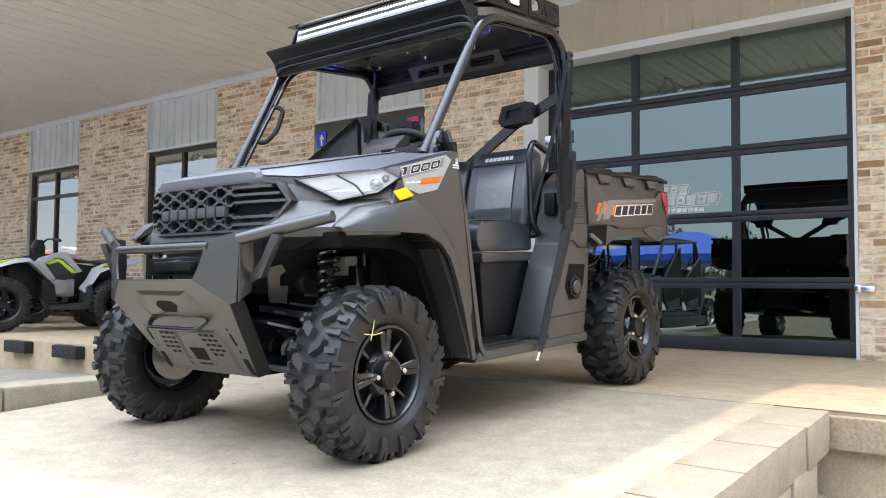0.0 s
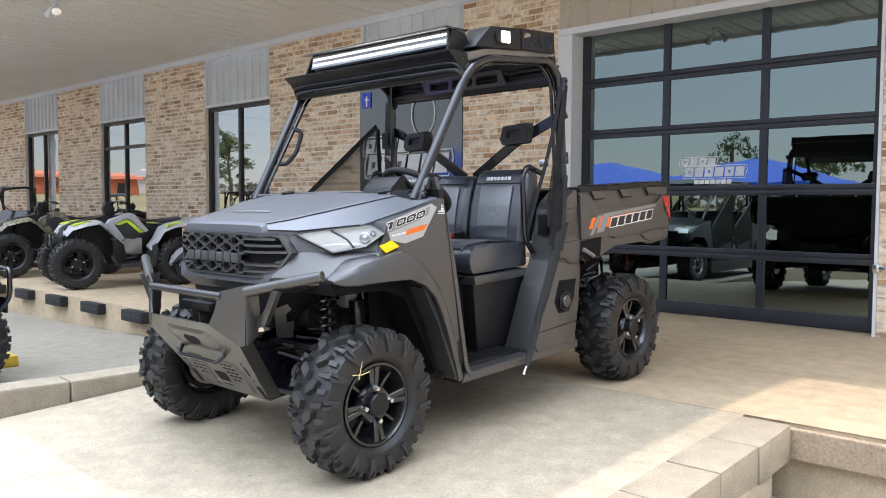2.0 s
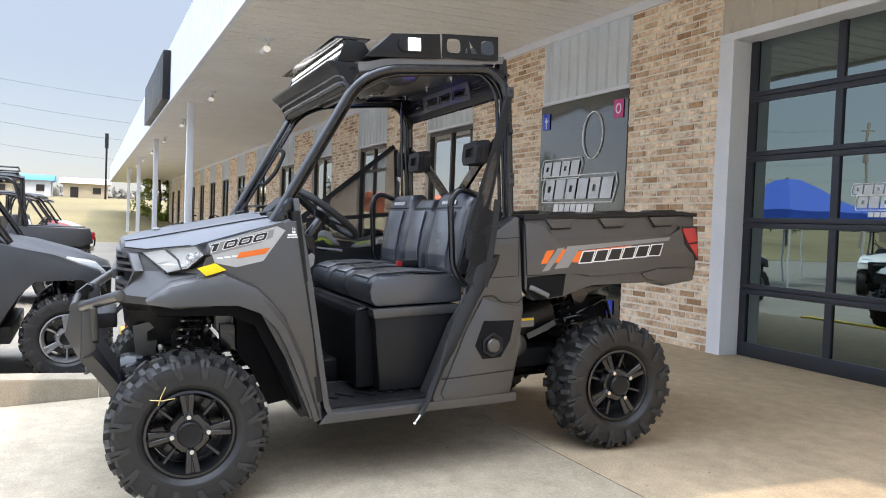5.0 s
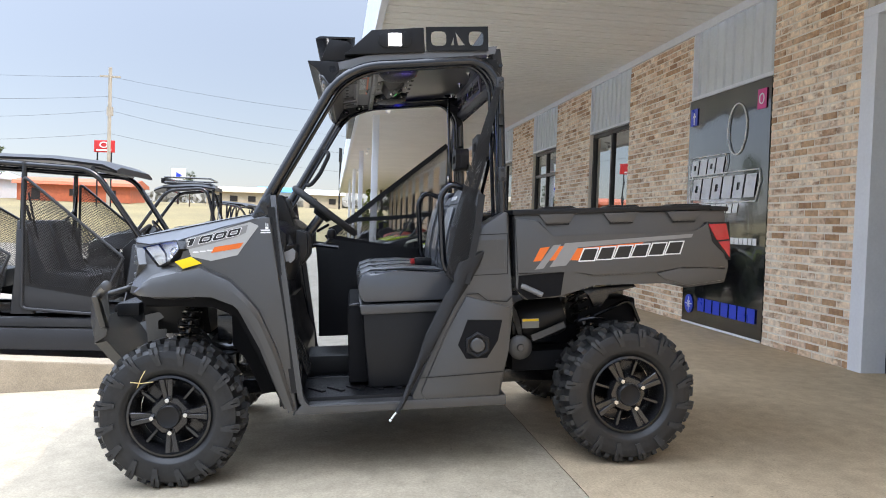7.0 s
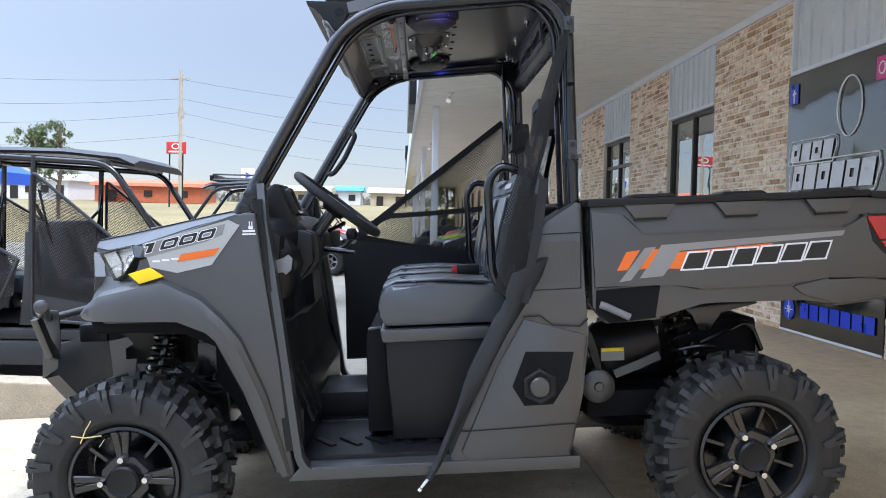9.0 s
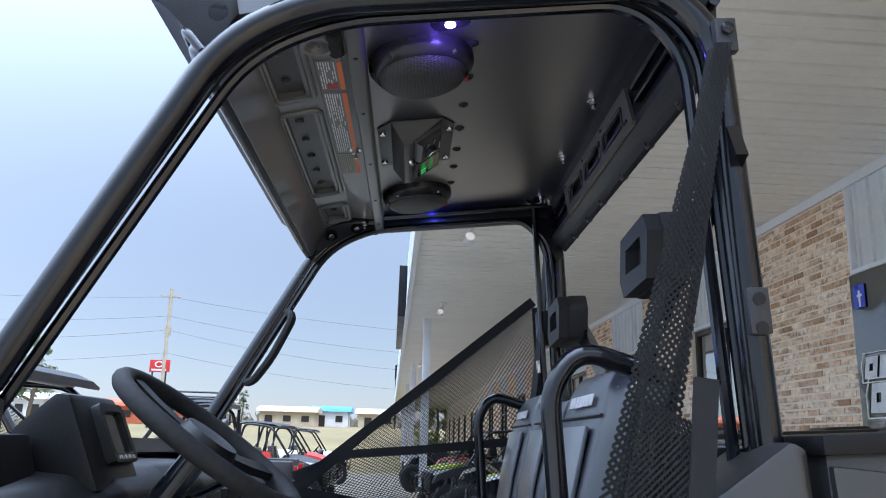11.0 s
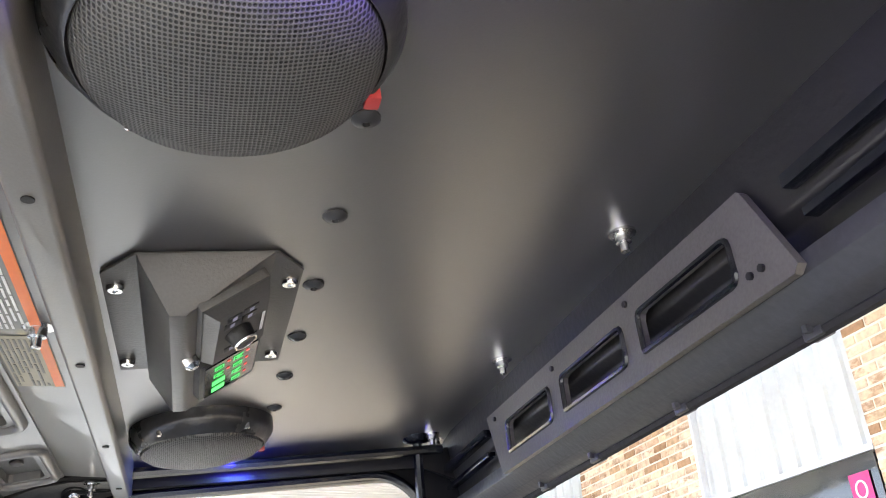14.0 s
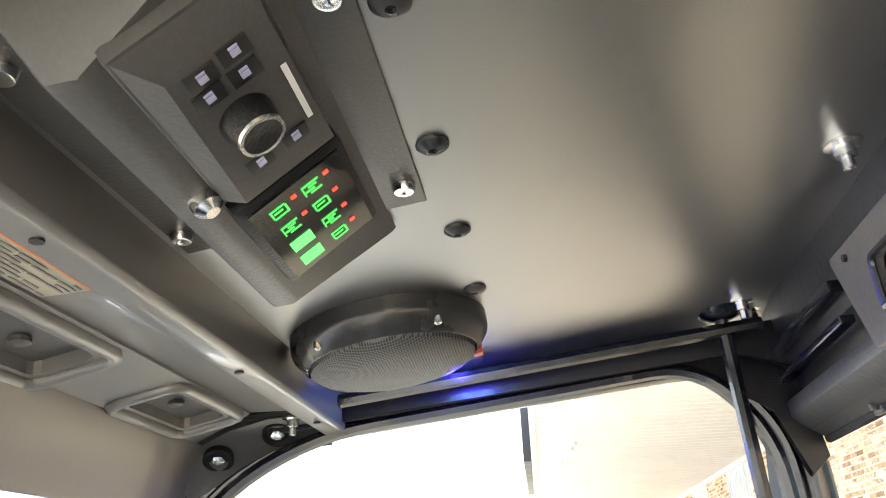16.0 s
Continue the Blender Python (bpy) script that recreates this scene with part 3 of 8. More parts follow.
def wheel_kit(r, w, rim_r, lugs, face_mat, spokes=8):
    """Meshes of one wheel facing +x."""
    turn = pose(0, 0, 0, 0, 90, 0)
    h = w / 2
    body, tread = tyre_mesh(r, w, rim_r, lugs)
    hub = B()
    # the hub's wide disc is an added shield against light between the spokes
    lathe(hub, [(0.02, -h * 0.9), (0.06, -h * 0.9), (0.06, -h * 0.42), (0.152, -h * 0.42), (0.152, -h * 0.36), (0.05, -h * 0.36), (0.05, h * 0.3), (0.02, h * 0.3)], turn, 20)
    rim = B()
    lathe(rim, [(rim_r + 0.004, -h * 0.78), (rim_r - 0.012, -h * 0.7), (rim_r - 0.022, -h * 0.2), (rim_r - 0.024, h * 0.45), (rim_r - 0.014, h * 0.72), (rim_r - 0.004, h * 0.86), (rim_r + 0.006, h * 0.84), (rim_r + 0.004, h * 0.70), (rim_r - 0.006, h * 0.45), (rim_r - 0.006, -h * 0.70)], turn, 40, False)
    lathe(rim, [(0.0, h * 0.45), (0.072, h * 0.45), (0.088, h * 0.58), (0.078, h * 0.70), (0.0, h * 0.72)], turn, 24)
    lathe(rim, [(0.0, h * .40), (.060, h * .40), (.094, h * .50), (.094, h * .56), (.080, h * .74), (0.0, h * .76)], turn @ pose(0, 0, 0, 0, 0, 8.6), 8)
    for k in range(spokes):
        a = 2 * math.pi * k / spokes + 0.15
        broad = k % 2 == 0
        m = pose(0, 0, 0, math.degrees(-a), 0, 0)
        rb = rim_r - 0.010
        # broad spokes carry the nuts and are forked; the slim ones lie deeper
        for wi, wo, sh, f in (((.020, .026, -.012, .80), (.020, .026, .012, .80), (.034, .050, 0, .72)) if broad else ((.013, .017, 0, .58), )):
            ra = .058
            vs = [m @ Vector(p) for p in ((h * (f - .04), -wi * .5 + sh * .6, ra), (h * (f - .04), wi * .5 + sh * .6, ra), (h * (f + .04), wo * .5 + sh * 1.5, rb), (h * (f + .04), -wo * .5 + sh * 1.5, rb), (h * (f - .26), -wi * .5 + sh * .6, ra), (h * (f - .26), wi * .5 + sh * .6, ra), (h * (f - .26), wo * .4 + sh * 1.5, rb), (h * (f - .26), -wo * .4 + sh * 1.5, rb))]
            v = [rim.verts.new(p) for p in vs]
            for fc in ((0, 1, 2, 3), (4, 5, 6, 7), (0, 1, 5, 4), (1, 2, 6, 5), (2, 3, 7, 6), (3, 0, 4, 7)):
                rim.faces.new([v[i] for i in fc])
            bevelled(rim, v, 0.003, 1)
    cap = B()
    lathe(cap, [(0.052, h * 0.66), (0.052, h * 0.93), (0.046, h * 0.99), (0.038, h * 0.96), (0.0, h * 0.975)], turn, 28)
    nut = B()
    lathe(nut, [(0.0140, h * 0.60), (0.0140, h * 0.90), (0.010, h * 0.96), (0.0, h * 0.965)], turn, 6)
    return dict(hub=mesh_of("wheel", hub, M_STEEL), tyre=mesh_of("tyre", body, M_TYRE), tread=mesh_of("tread", tread, M_TREAD, 20), rim=mesh_of("rim", rim, face_mat), cap=mesh_of("cap", cap, M_BLACKP), nut=mesh_of("lug_nut", nut, M_CHROME))


def put_wheel(kit, parent, m):
    hub = new("wheel", kit["hub"])
    hub.parent, hub.matrix_basis = parent, m
    for key, nm in (("tyre", "tyre"), ("tread", "tread"), ("rim", "rim"), ("cap", "cap")):
        o = new(nm, kit[key])
        o.parent = hub
    for k in range(4):
        o = new("lug_nut", kit["nut"])
        o.parent = hub
        a = math.pi / 2 * k + 0.15
        o.matrix_basis = pose(0, 0.071 * math.sin(a), 0.071 * math.cos(a))
    return hub


KIT = wheel_kit(0.325, 0.245, 0.172, 16, M_RIM)

# ---- the grey utility vehicle ----
CAR = pose(-2.35, 2.251, -0.113, 3.15, 0, -1.3)
car = thing("utility_vehicle", CAR, "grey farm utility vehicle with black roll cage and cargo bed", "utility vehicle")
for s in (1, -1):
    for y in (0.035, 2.094):
        put_wheel(KIT, car, pose(s * 0.672, y, 0.325, random.uniform(0, 360), 0, 0 if s > 0 else 180))

# hood: a flat raised plateau with a crisp edge, shoulders falling to the lamps
HOOD = ((-.196, .300, 1.062, 1.062, .312, 1.058), (-.194, .306, 1.090, 1.092, .322, 1.064), (-.180, .322, 1.101, 1.106, .356, 1.070), (-.095, .376, 1.114, 1.130, .462, 1.062), (.07, .430, 1.142, 1.158, .676, 1.082), (.29, .504, 1.180, 1.192, .738, 1.142), (.47, .550, 1.208, 1.218, .748, 1.182))
bm = B()
rings = []
for y, xp, zp, c, xs, zs in HOOD:
    half = [(xs, y, zs), (xp + .016, y, zp - .009), (xp, y, zp), (xp * .55, y, zp + (c - zp) * .7)]
    top = half + [(0, y, c)] + [(-x, yy, z) for x, yy, z in half[::-1]]
    rings.append(top + [(x * .985, yy + .004, z - .030) for x, yy, z in top[::-1]])
loft(bm, rings)
hood = part("hood", bm, M_PAINT, car, "satin grey painted hood", 22)
for sx in (1, -1):
    bm = B()
    strap(bm, [(sx * (xp + .010), y, zp - .0035) for y, xp, zp, c, xs, zs in HOOD[2:]], .0045, .004, (1, 0, 0))
    part("hood_gap", bm, M_BLACKP, hood)
    bm = B()
    strap(bm, [(sx * (xs - .004), y - .002, zs + .001) for y, xp, zp, c, xs, zs in HOOD[2:5]], .006, .006, (1, 0, 0))
    part("hood_gap", bm, M_BLACKP, hood)
bm = B()
poly(bm, [(-.22, .17), (.22, .17), (.26, .33), (-.26, .33)], 1.176, 1.181, 2, .002)
for v in bm.verts:
    v.co.z += (v.co.y - .25) * .155
part("hood_panel", bm, M_PAINT, hood)
for k in range(7):
    bm = B()
    x = -.135 + k * .042
    box(bm, x, x + .030, -.05, -.022, 1.142, 1.1455, .001)
    for v in bm.verts:
        v.co.z += (v.co.y + .036) * .17 - abs(v.co.x) * .012
    part("hood_badge", bm, M_SILVER, hood)
for x in (-.36, .42):
    bm = B()
    tube(bm, [(x, .40, 1.210), (x + .05, .44, 1.217)], .010, 8)
    part("hood_latch", bm, M_BLACKP, hood)

# nose round the grille
bm = B()


def outline(z, pts, back=0.14):
    half = [(x, y, z) for x, y in pts] + [(pts[-1][0], back, z)]
    return [(-x, y, zz) for x, y, zz in half[::-1]] + half[(1 if half[0][0] == 0 else 0):]


loft(bm, [outline(z, p) for z, p in ((1.058, [(0, -.17), (.36, -.150), (.45, -.098), (.70, .105)]), (1.02, [(0, -.175), (.43, -.128), (.50, -.072), (.745, .112)]), (.972, [(0, -.178), (.462, -.112), (.575, -.015), (.765, .10)]), (.925, [(0, -.190), (.432, -.158), (.60, -.040), (.778, .05)]), (.868, [(0, -.205), (.385, -.205), (.60, -.092), (.775, -.015)]), (.835, [(0, -.214), (.375, -.214), (.57, -.100), (.75, -.01)]), (.79, [(0, -.19), (.33, -.178), (.40, -.10), (.44, .06)]))])
part("nose", bm, M_PLASTIC, car, "", 20)
bm = B()
loft(bm, [outline(z, p) for z, p in ((.80, [(0, -.195), (.32, -.175), (.38, -.09)]), (.70, [(0, -.19), (.30, -.17), (.34, -.06)]), (.62, [(0, -.14), (.26, -.12), (.28, .0)]))])
part("lower_fascia", bm, M_BLACKP, car, "", 26)


def lean(bm):
    """Bends the flat grille round the nose."""
    for v in bm.verts:
        v.co.y += (v.co.z - .96) * .06 + max(0, abs(v.co.x) - .22) ** 2 * 1.15 + .008
    return bm


bm = B()
sheet(bm, [(-.37, 1.056), (.37, 1.056), (.42, 1.045), (.468, .972), (.385, .862), (-.385, .862), (-.468, .972), (-.42, 1.045)], [[(-.36, 1.048), (.36, 1.048), (.412, 1.038), (.455, .972), (.378, .871), (-.378, .871), (-.455, .972), (-.412, 1.038)]], -.226, -.190, 1)
bmesh.ops.subdivide_edges(bm, edges=[e for e in bm.edges if e.calc_length() > .2], cuts=7)
grille = part("grille", lean(bm), M_PLASTIC, car, "black grille with plain raised blocks", 25)
bm = B()
loft(bm, [[(x, -.192, .866 + max(0, abs(x) - .378) * 1.3), (x, -.192, 1.052 - max(0, abs(x) - .37) * .8)] for x in [-.462 + k * .042 for k in range(23)]], False)
part("grille_mesh", lean(bm), M_HOLE2, grille)
# honeycomb rows: thick bars that jump up and down between their flat teeth
for i, (z, w) in enumerate(((1.032, .395), (1.003, .425), (.975, .45), (.918, .425), (.890, .395))):
    pts, up = [(-w, z)], 1 if i % 2 else -1
    for k in range(9):
        x = -.31 + k * .062
        for dx in (-.025, -.014, .014, .025):
            pts.append((x + dx, z + up * (.0100 if abs(dx) < .02 else .0)))
        up = -up
    for x in (.23, .29, .35):
        if x < w - .03:
            pts.append((x, z))
    pts.append((w, z))
    bm = B()
    loft(bm, [[(x, -.226, zz - .0052), (x, -.226, zz + .0052), (x, -.196, zz + .0075), (x, -.196, zz - .0075)] for x, zz in pts])
    part("honeycomb_bar", lean(bm), M_PLASTIC, grille, "", 20)
    for k in range(8):
        bm = B()
        x = -.279 + k * .062
        box(bm, x - .003, x + .003, -.220, -.196, z - .014, z + .014, .001)
        part("honeycomb_web", lean(bm), M_PLASTIC, grille)
M_BADGE = mat("badge_plastic", (.060, .060, .060), .42, grain=400)
for k in range(7):
    bm = B()
    a = -.262 + k * .064
    box(bm, a, a + .054, -.240, -.216, .924, .966, .004)
    part("badge_block", lean(bm), M_BADGE, grille)

M_REFL = mat("reflector", (.70, .69, .66), .34, .12, bump=.0)
M_LENS = glass("headlight_lens", (0.9, 0.9, 0.9), 0.06, (0.92, 0.92, 0.92))
for s in (1, -1):
    def q(pts, out=0.0):
        return [(s * (x + out), y - out, z) for x, y, z in pts]
    shell = [(.452, -.112, 1.050), (.57, -.018, 1.067), (.716, .098, 1.081), (.775, .124, 1.046), (.712, .066, .990), (.588, -.016, .964)]
    out = Vector((s * .60, -.76, .12)).normalized()
    mid = Vector((s * .632, .028, 1.024)) + out * .016
    ring = [Vector((s * x, y, z)) + out * .016 for x, y, z in shell]

    def grown(f, d):
        return [mid + (p - mid) * f + out * d for p in ring]
    bm = B()
    loft(bm, [grown(1.03, -.035), grown(1.03, .004), grown(.985, .006), grown(.97, -.02)], True, False)
    hl = part("headlight", bm, M_BLACKP, car, "clear headlight with bright reflector", 15)
    bm = B()
    loft(bm, [grown(.985, -.012), grown(.98, -.014)])
    part("lamp_back", bm, M_REFL, hl, "", 10)
    bm = B()
    # long bright wedge towards the grille and a broken facet beside the lamp
    for pts in ((ring[0], ring[1], mid + Vector((s * .005, 0, .004)), ring[5] * .55 + ring[0] * .45), (ring[5] * .6 + ring[0] * .4, mid + Vector((0, 0, -.012)), ring[4] * .75 + mid * .25, ring[5])):
        a = [mid + (p - mid) * .93 for p in pts]
        poly_ = [p + out * -.004 for p in a] + [p + out * -.0115 for p in a]
        vs = [bm.verts.new(p) for p in poly_]
        bm.faces.new(vs[:4]), bm.faces.new(vs[4:][::-1])
        for k in range(4):
            bm.faces.new((vs[k], vs[k + 4], vs[(k + 1) % 4 + 4], vs[(k + 1) % 4]))
    part("reflector", bm, M_REFL, hl, "", 10)
    for c0, r in ((ring[2] * .42 + ring[4] * .58, .024), (ring[2] * .30 + ring[3] * .55 + ring[4] * .15, .013)):
        bm = B()
        c = mid + (c0 - mid) * .82 + out * -.011
        lathe(bm, [(r, -.004), (r, .009), (r * .86, .011), (r * .66, .004), (r * .5, .009), (r * .25, .013), (0, .014)], Matrix.Translation(c) @ out.to_track_quat("Z", "Y").to_matrix().to_4x4(), 20)
        part("lamp_bowl", bm, mat("lamp_bowl", (.62, .62, .63), .10, .9, bump=.0), hl)
    bm = B()
    strap(bm, [ring[1] * .9 + mid * .1 + out * -.002, mid + out * -.001, ring[5] * .3 + ring[4] * .6 + mid * .1 + out * -.002], .007, .006, (0, 1, 0))
    part("lamp_bar", bm, M_BLACKP, hl)
    bm = B()
    loft(bm, [grown(.985, .0050), grown(.980, .0075)])
    part("lens", bm, M_LENS, hl, "", 10)
    # side panels in front of the door
    bm = B()
    poly(bm, [(.118, 1.045), (.128, 1.092), (.43, 1.165), (.445, 1.178), (.492, 1.178), (.545, .70), (.585, .315), (.52, .33), (.44, .60), (.34, .80), (.24, .86), (.10, .89), (.088, .965)], s * .64, s * .768, 0, .014)
    part("fender", bm, M_PLASTIC, car)
    bm = B()
    rings = []
    for yo, zo, yi, zi, xo in ((-.115, .868, -.105, .850, .70), (-.07, .905, -.07, .848, .755), (-.02, .938, -.033, .846, .782), (.08, .962, .08, .845, .80), (.182, .985, .235, .838, .806), (.305, .925, .325, .80, .806), (.37, .86, .385, .74, .804), (.43, .79, .43, .65, .80), (.51, .60, .475, .53, .795), (.56, .40, .52, .40, .785), (.58, .33, .545, .315, .78)):
        ym, zm = yo * .55 + yi * .45, zo * .55 + zi * .45
        rings.append([(s * .66, yo, zo), (s * (xo - .05), yo, zo), (s * (xo - .012), yo * .85 + yi * .15, zo * .85 + zi * .15), (s * xo, ym, zm), (s * (xo - .004), yi, zi), (s * (xo - .022), yi, zi), (s * (xo - .03), ym, zm), (s * .66, ym, zm)])
    loft(bm, rings)
    part("fender_flare", bm, M_PLASTIC, car, "", 32)
    bm = B()
    poly(bm, [(-.1, .85), (.25, .84), (.37, .78), (.50, .50), (.54, .34), (.50, .34), (.33, .74), (.22, .79), (-.08, .79)], s * .36, s * .66, 0, .01)
    part("wheel_liner", bm, M_HOLE2, car)
    bm = B()
    loft(bm, [[(s * .40, y, z), (s * .776, y, z), (s * .776, y + .010, z + .008), (s * .40, y + .010, z + .008)] for y, z in ((-.02, .853), (.10, .852), (.230, .848), (.316, .815), (.378, .752), (.428, .668), (.473, .548), (.518, .42), (.545, .325))])
    part("arch_liner", bm, M_HOLE2, car)
    bm = B()
    poly(bm, [(.27, .84), (.36, .78), (.45, .62), (.53, .36), (.40, .34), (.34, .50), (.27, .58)], s * .46, s * .475, 0, .004)
    part("inner_fender", bm, M_HOLE2, car)
    bm = B()
    tube(bm, [(s * .44, .263, .83), (s * .44, .252, .58)], .008, 8)
    part("liner_rod", bm, M_STEEL, car)
    # decals
    bm = B()
    poly(bm, [(.128, 1.090), (.405, 1.158), (.44, 1.140), (.345, 1.015), (.235, .993), (.150, 1.014)], s * .7685, s * .7705, 0)
    dec = part("side_decal", bm, M_PALEDECAL, car, "silver side decal with large number", 0)
    bm = B()
    poly(bm, [(.132, 1.048), (.134, 1.088), (.395, 1.146), (.385, 1.112), (.33, 1.090), (.15, 1.048)], s * .7706, s * .7712, 0)
    part("decal_patch", bm, M_SILVER, dec, "", 0)
    bm = B()
    poly(bm, [(.235, 1.028), (.25, 1.053), (.375, 1.070), (.355, 1.045)], s * .7713, s * .772, 0)
    part("orange_flash", bm, M_ORANGE, dec, "", 0)
    # broad slanted digits: dark outline below, white ring above
    for k in range(4):
        y0, z0 = .122 + k * .0600, 1.0555 + k * .0122
        if s < 0:
            y0, z0 = .122 + (3 - k) * .0600, 1.0555 + (3 - k) * .0122

        def lean_digit(pts):
            return [(y0 + u + v * .42 * s, z0 + v + u * .20) for u, v in pts]
        for nm, mt, g, x0 in (("digit_edge", M_WHITED, .0024, .7713), ("digit", M_BLACKD, 0.0, .7719)):
            bm = B()
            if k == 0:
                poly(bm, lean_digit([(.016 - g, -g), (.034 + g, -g), (.034 + g, .032 + g), (.004 - g, .032 + g), (.004 - g, .024 - g), (.016 - g, .024 - g)]), s * x0, s * (x0 + .0005), 0)
            else:
                sheet(bm, lean_digit(rounded(-g, .052 + g, -g, .032 + g, .006)), [lean_digit(rounded(.011 + g, .041 - g, .0085 + g, .0235 - g, .003))], s * x0, s * (x0 + .0005), 0)
            part(nm, bm, mt, dec, "", 0)
    bm = B()
    for k in range(3):
        box(bm, s * .7714, s * .772, .158 + k * .030, .182 + k * .030, 1.030 + k * .003, 1.036 + k * .003)
    part("fine_print", bm, M_WHITED, dec, "", 0)
    bm = B()
    poly(bm, [(.080, .995), (.150, 1.014), (.195, .984), (.115, .962)], s * .7715, s * .779, 0, .002)
    part("marker", bm, M_YELLOW, car, "yellow side marker")
    bm = B()
    box(bm, s * .769, s * .7706, .447, .49, 1.108, 1.113), box(bm, s * .769, s * .7706, .449, .488, 1.117, 1.124), box(bm, s * .769, s * .7706, .468, .482, 1.126, 1.136), box(bm, s * .769, s * .7706, .470, .473, 1.137, 1.152), box(bm, s * .769, s * .7706, .478, .481, 1.137, 1.150)
    part("dealer_sticker", bm, M_WHITED, car, "small white sticker", 0)
    # door frame edge, sill, floor
    bm = B()
    strap(bm, rnd([(s * .722, .492, 1.22), (s * .735, .515, .95), (s * .745, .575, .40)], .03), .05, .03, (s, 0, 0))
    part("door_gap", bm, M_BLACKP, car)
    bm = B()
    strap(bm, rnd([(s * .685, .500, 1.268), (s * .712, .508, 1.16), (s * .735, .543, .90), (s * .75, .60, .37), (s * .755, .63, .328), (s * .755, 1.06, .325)], .03), .055, .024, (s, 0, 0))
    part("door_edge", bm, M_PLASTIC, car)
    bm = B()
    poly(bm, [(.405, 1.155), (.492, 1.15), (.500, 1.262), (.488, 1.285), (.462, 1.27), (.43, 1.215)], s * .63, s * .695, 0, .010)
    part("pillar_cover", bm, M_STEEL, car)
    bm = B()
    poly(bm, [(.56, .30), (1.52, .305), (1.52, .35), (.60, .345)], s * .42, s * .775, 0, .008)
    part("sill", bm, M_PLASTIC, car)
    # panel behind the door
    bm = B()
    outer = [(1.335, .80), (1.36, .95), (1.392, 1.08), (1.43, 1.120), (1.528, 1.182), (1.548, 1.172), (1.558, .74), (1.535, .55), (1.49, .34), (1.11, .325), (1.09, .36), (1.24, .68)]
    poly(bm, outer, s * .60, s * .77, 0, .012)
    rear = part("rear_quarter", bm, M_PLASTIC, car)
    # raised facets along the front edge and below the shoulder seam
    bm = B()
    poly(bm, [(1.345, .805), (1.555, .745), (1.528, .56), (1.485, .352), (1.15, .345), (1.13, .38), (1.26, .66)], s * .764, s * .778, 0, .006)
    part("quarter_facet", bm, M_PLASTIC, rear)
    bm = B()
    sheet(bm, [(1.386, 1.080), (1.543, 1.083), (1.539, .898), (1.374, .895)], [[(1.390, 1.076), (1.539, 1.079), (1.535, .902), (1.379, .899)]], s * .768, s * .7712, 0)
    part("panel_seam", bm, M_BLACKP, rear)
    bm = B()
    poly(bm, [(1.395, 1.052), (1.533, 1.055), (1.530, .922), (1.388, .918)], s * .7690, s * .7708, 0)
    for i in range(13):
        for j in range(9):
            a, c = 1.400 + i * .0103, .928 + j * .0142
            box(bm, s * .7700, s * .7722, a, a + .0062, c, c + .0094)
    tagged(part("air_vent", bm, M_PLASTIC, rear, "fine perforated vent moulded in the panel"), "", "", "", "stuff")
    # flat black patch on the panel stands for the shade of the cap recess
    bm = B()
    poly(bm, [(1.349, .699), (1.507, .693), (1.485, .599), (1.435, .523), (1.34, .521), (1.303, .586)], s * .7780, s * .7792, 0)
    part("cap_recess", bm, M_HOLE2, rear, "", 0)
    bm = B()
    lathe(bm, [(.060, 0), (.060, .010), (.052, .014), (.040, .010), (.040, .004), (0, .004)], pose(s * .7785, 1.392, .583, 0, 90 * s, 0), 6)
    part("cap_bezel", bm, M_BLACKP, rear)
    bm = B()
    lathe(bm, [(.034, 0), (.034, .016), (.029, .022), (.018, .024), (0, .024)], pose(s * .780, 1.392, .583, 0, 90 * s, 0), 24)
    part("fuel_cap", bm, M_PLASTIC, rear)
    bm = B()
    strap(bm, [(s * .7785, 1.345, .812), (s * .7785, 1.40, .815), (s * .7785, 1.44, .783), (s * .7785, 1.53, .775), (s * .7785, 1.556, .80)], .004, .006, (0, 0, 1))
    part("panel_seam", bm, M_BLACKP, rear)
    bm = B()
    strap(bm, [(s * .7785, 1.13, .445), (s * .7785, 1.30, .45), (s * .7785, 1.505, .458)], .004, .006, (0, 0, 1))
    part("panel_seam", bm, M_BLACKP, rear)

# floor, seat box, bench
bm = B()
box(bm, -.70, .70, .50, 1.30, .325, .362, .004)
for k in range(5):
    for s in (1, -1):
        box(bm, -.06, .06, -.012, .012, 0, .010, .002, pose(s * .55, .66 + k * .09, .360, 0, 0, 35))
part("floor_pan", bm, M_BLACKP, car)
bm = B()
poly(bm, [(.90, .37), (1.30, .37), (1.30, .765), (.875, .765), (.89, .60)], -.58, .58, 0, .012)
part("seat_box", bm, M_BLACKP, car)
bm = B()
poly(bm, [(.810, .38), (.90, .38), (.90, .752), (.822, .748), (.812, .72)], -.46, .50, 0, .010)
part("seat_box_front", bm, M_HOLE2, car)
bm = B()
tube(bm, [(.50, .822, .752), (.50, .862, .756), (.54, .872, .757)], .006, 8)
part("box_latch", bm, M_STEEL, car)
bm = B()
poly(bm, [(.875, .715), (1.31, .72), (1.31, .762), (.868, .762)], -.60, .60, 0, .01)
part("seat_rail", bm, M_PLASTIC, car)
bm = B()
poly(bm, [(.52, .36), (.60, .36), (.60, .50), (.56, .60), (.50, .95), (.42, .95)], -.62, .62, 0, .01)
part("firewall", bm, M_BLACKP, car)
bm = B()
box(bm, -.17, .17, .55, .95, .36, .46, .012)
part("tunnel", bm, M_BLACKP, car)


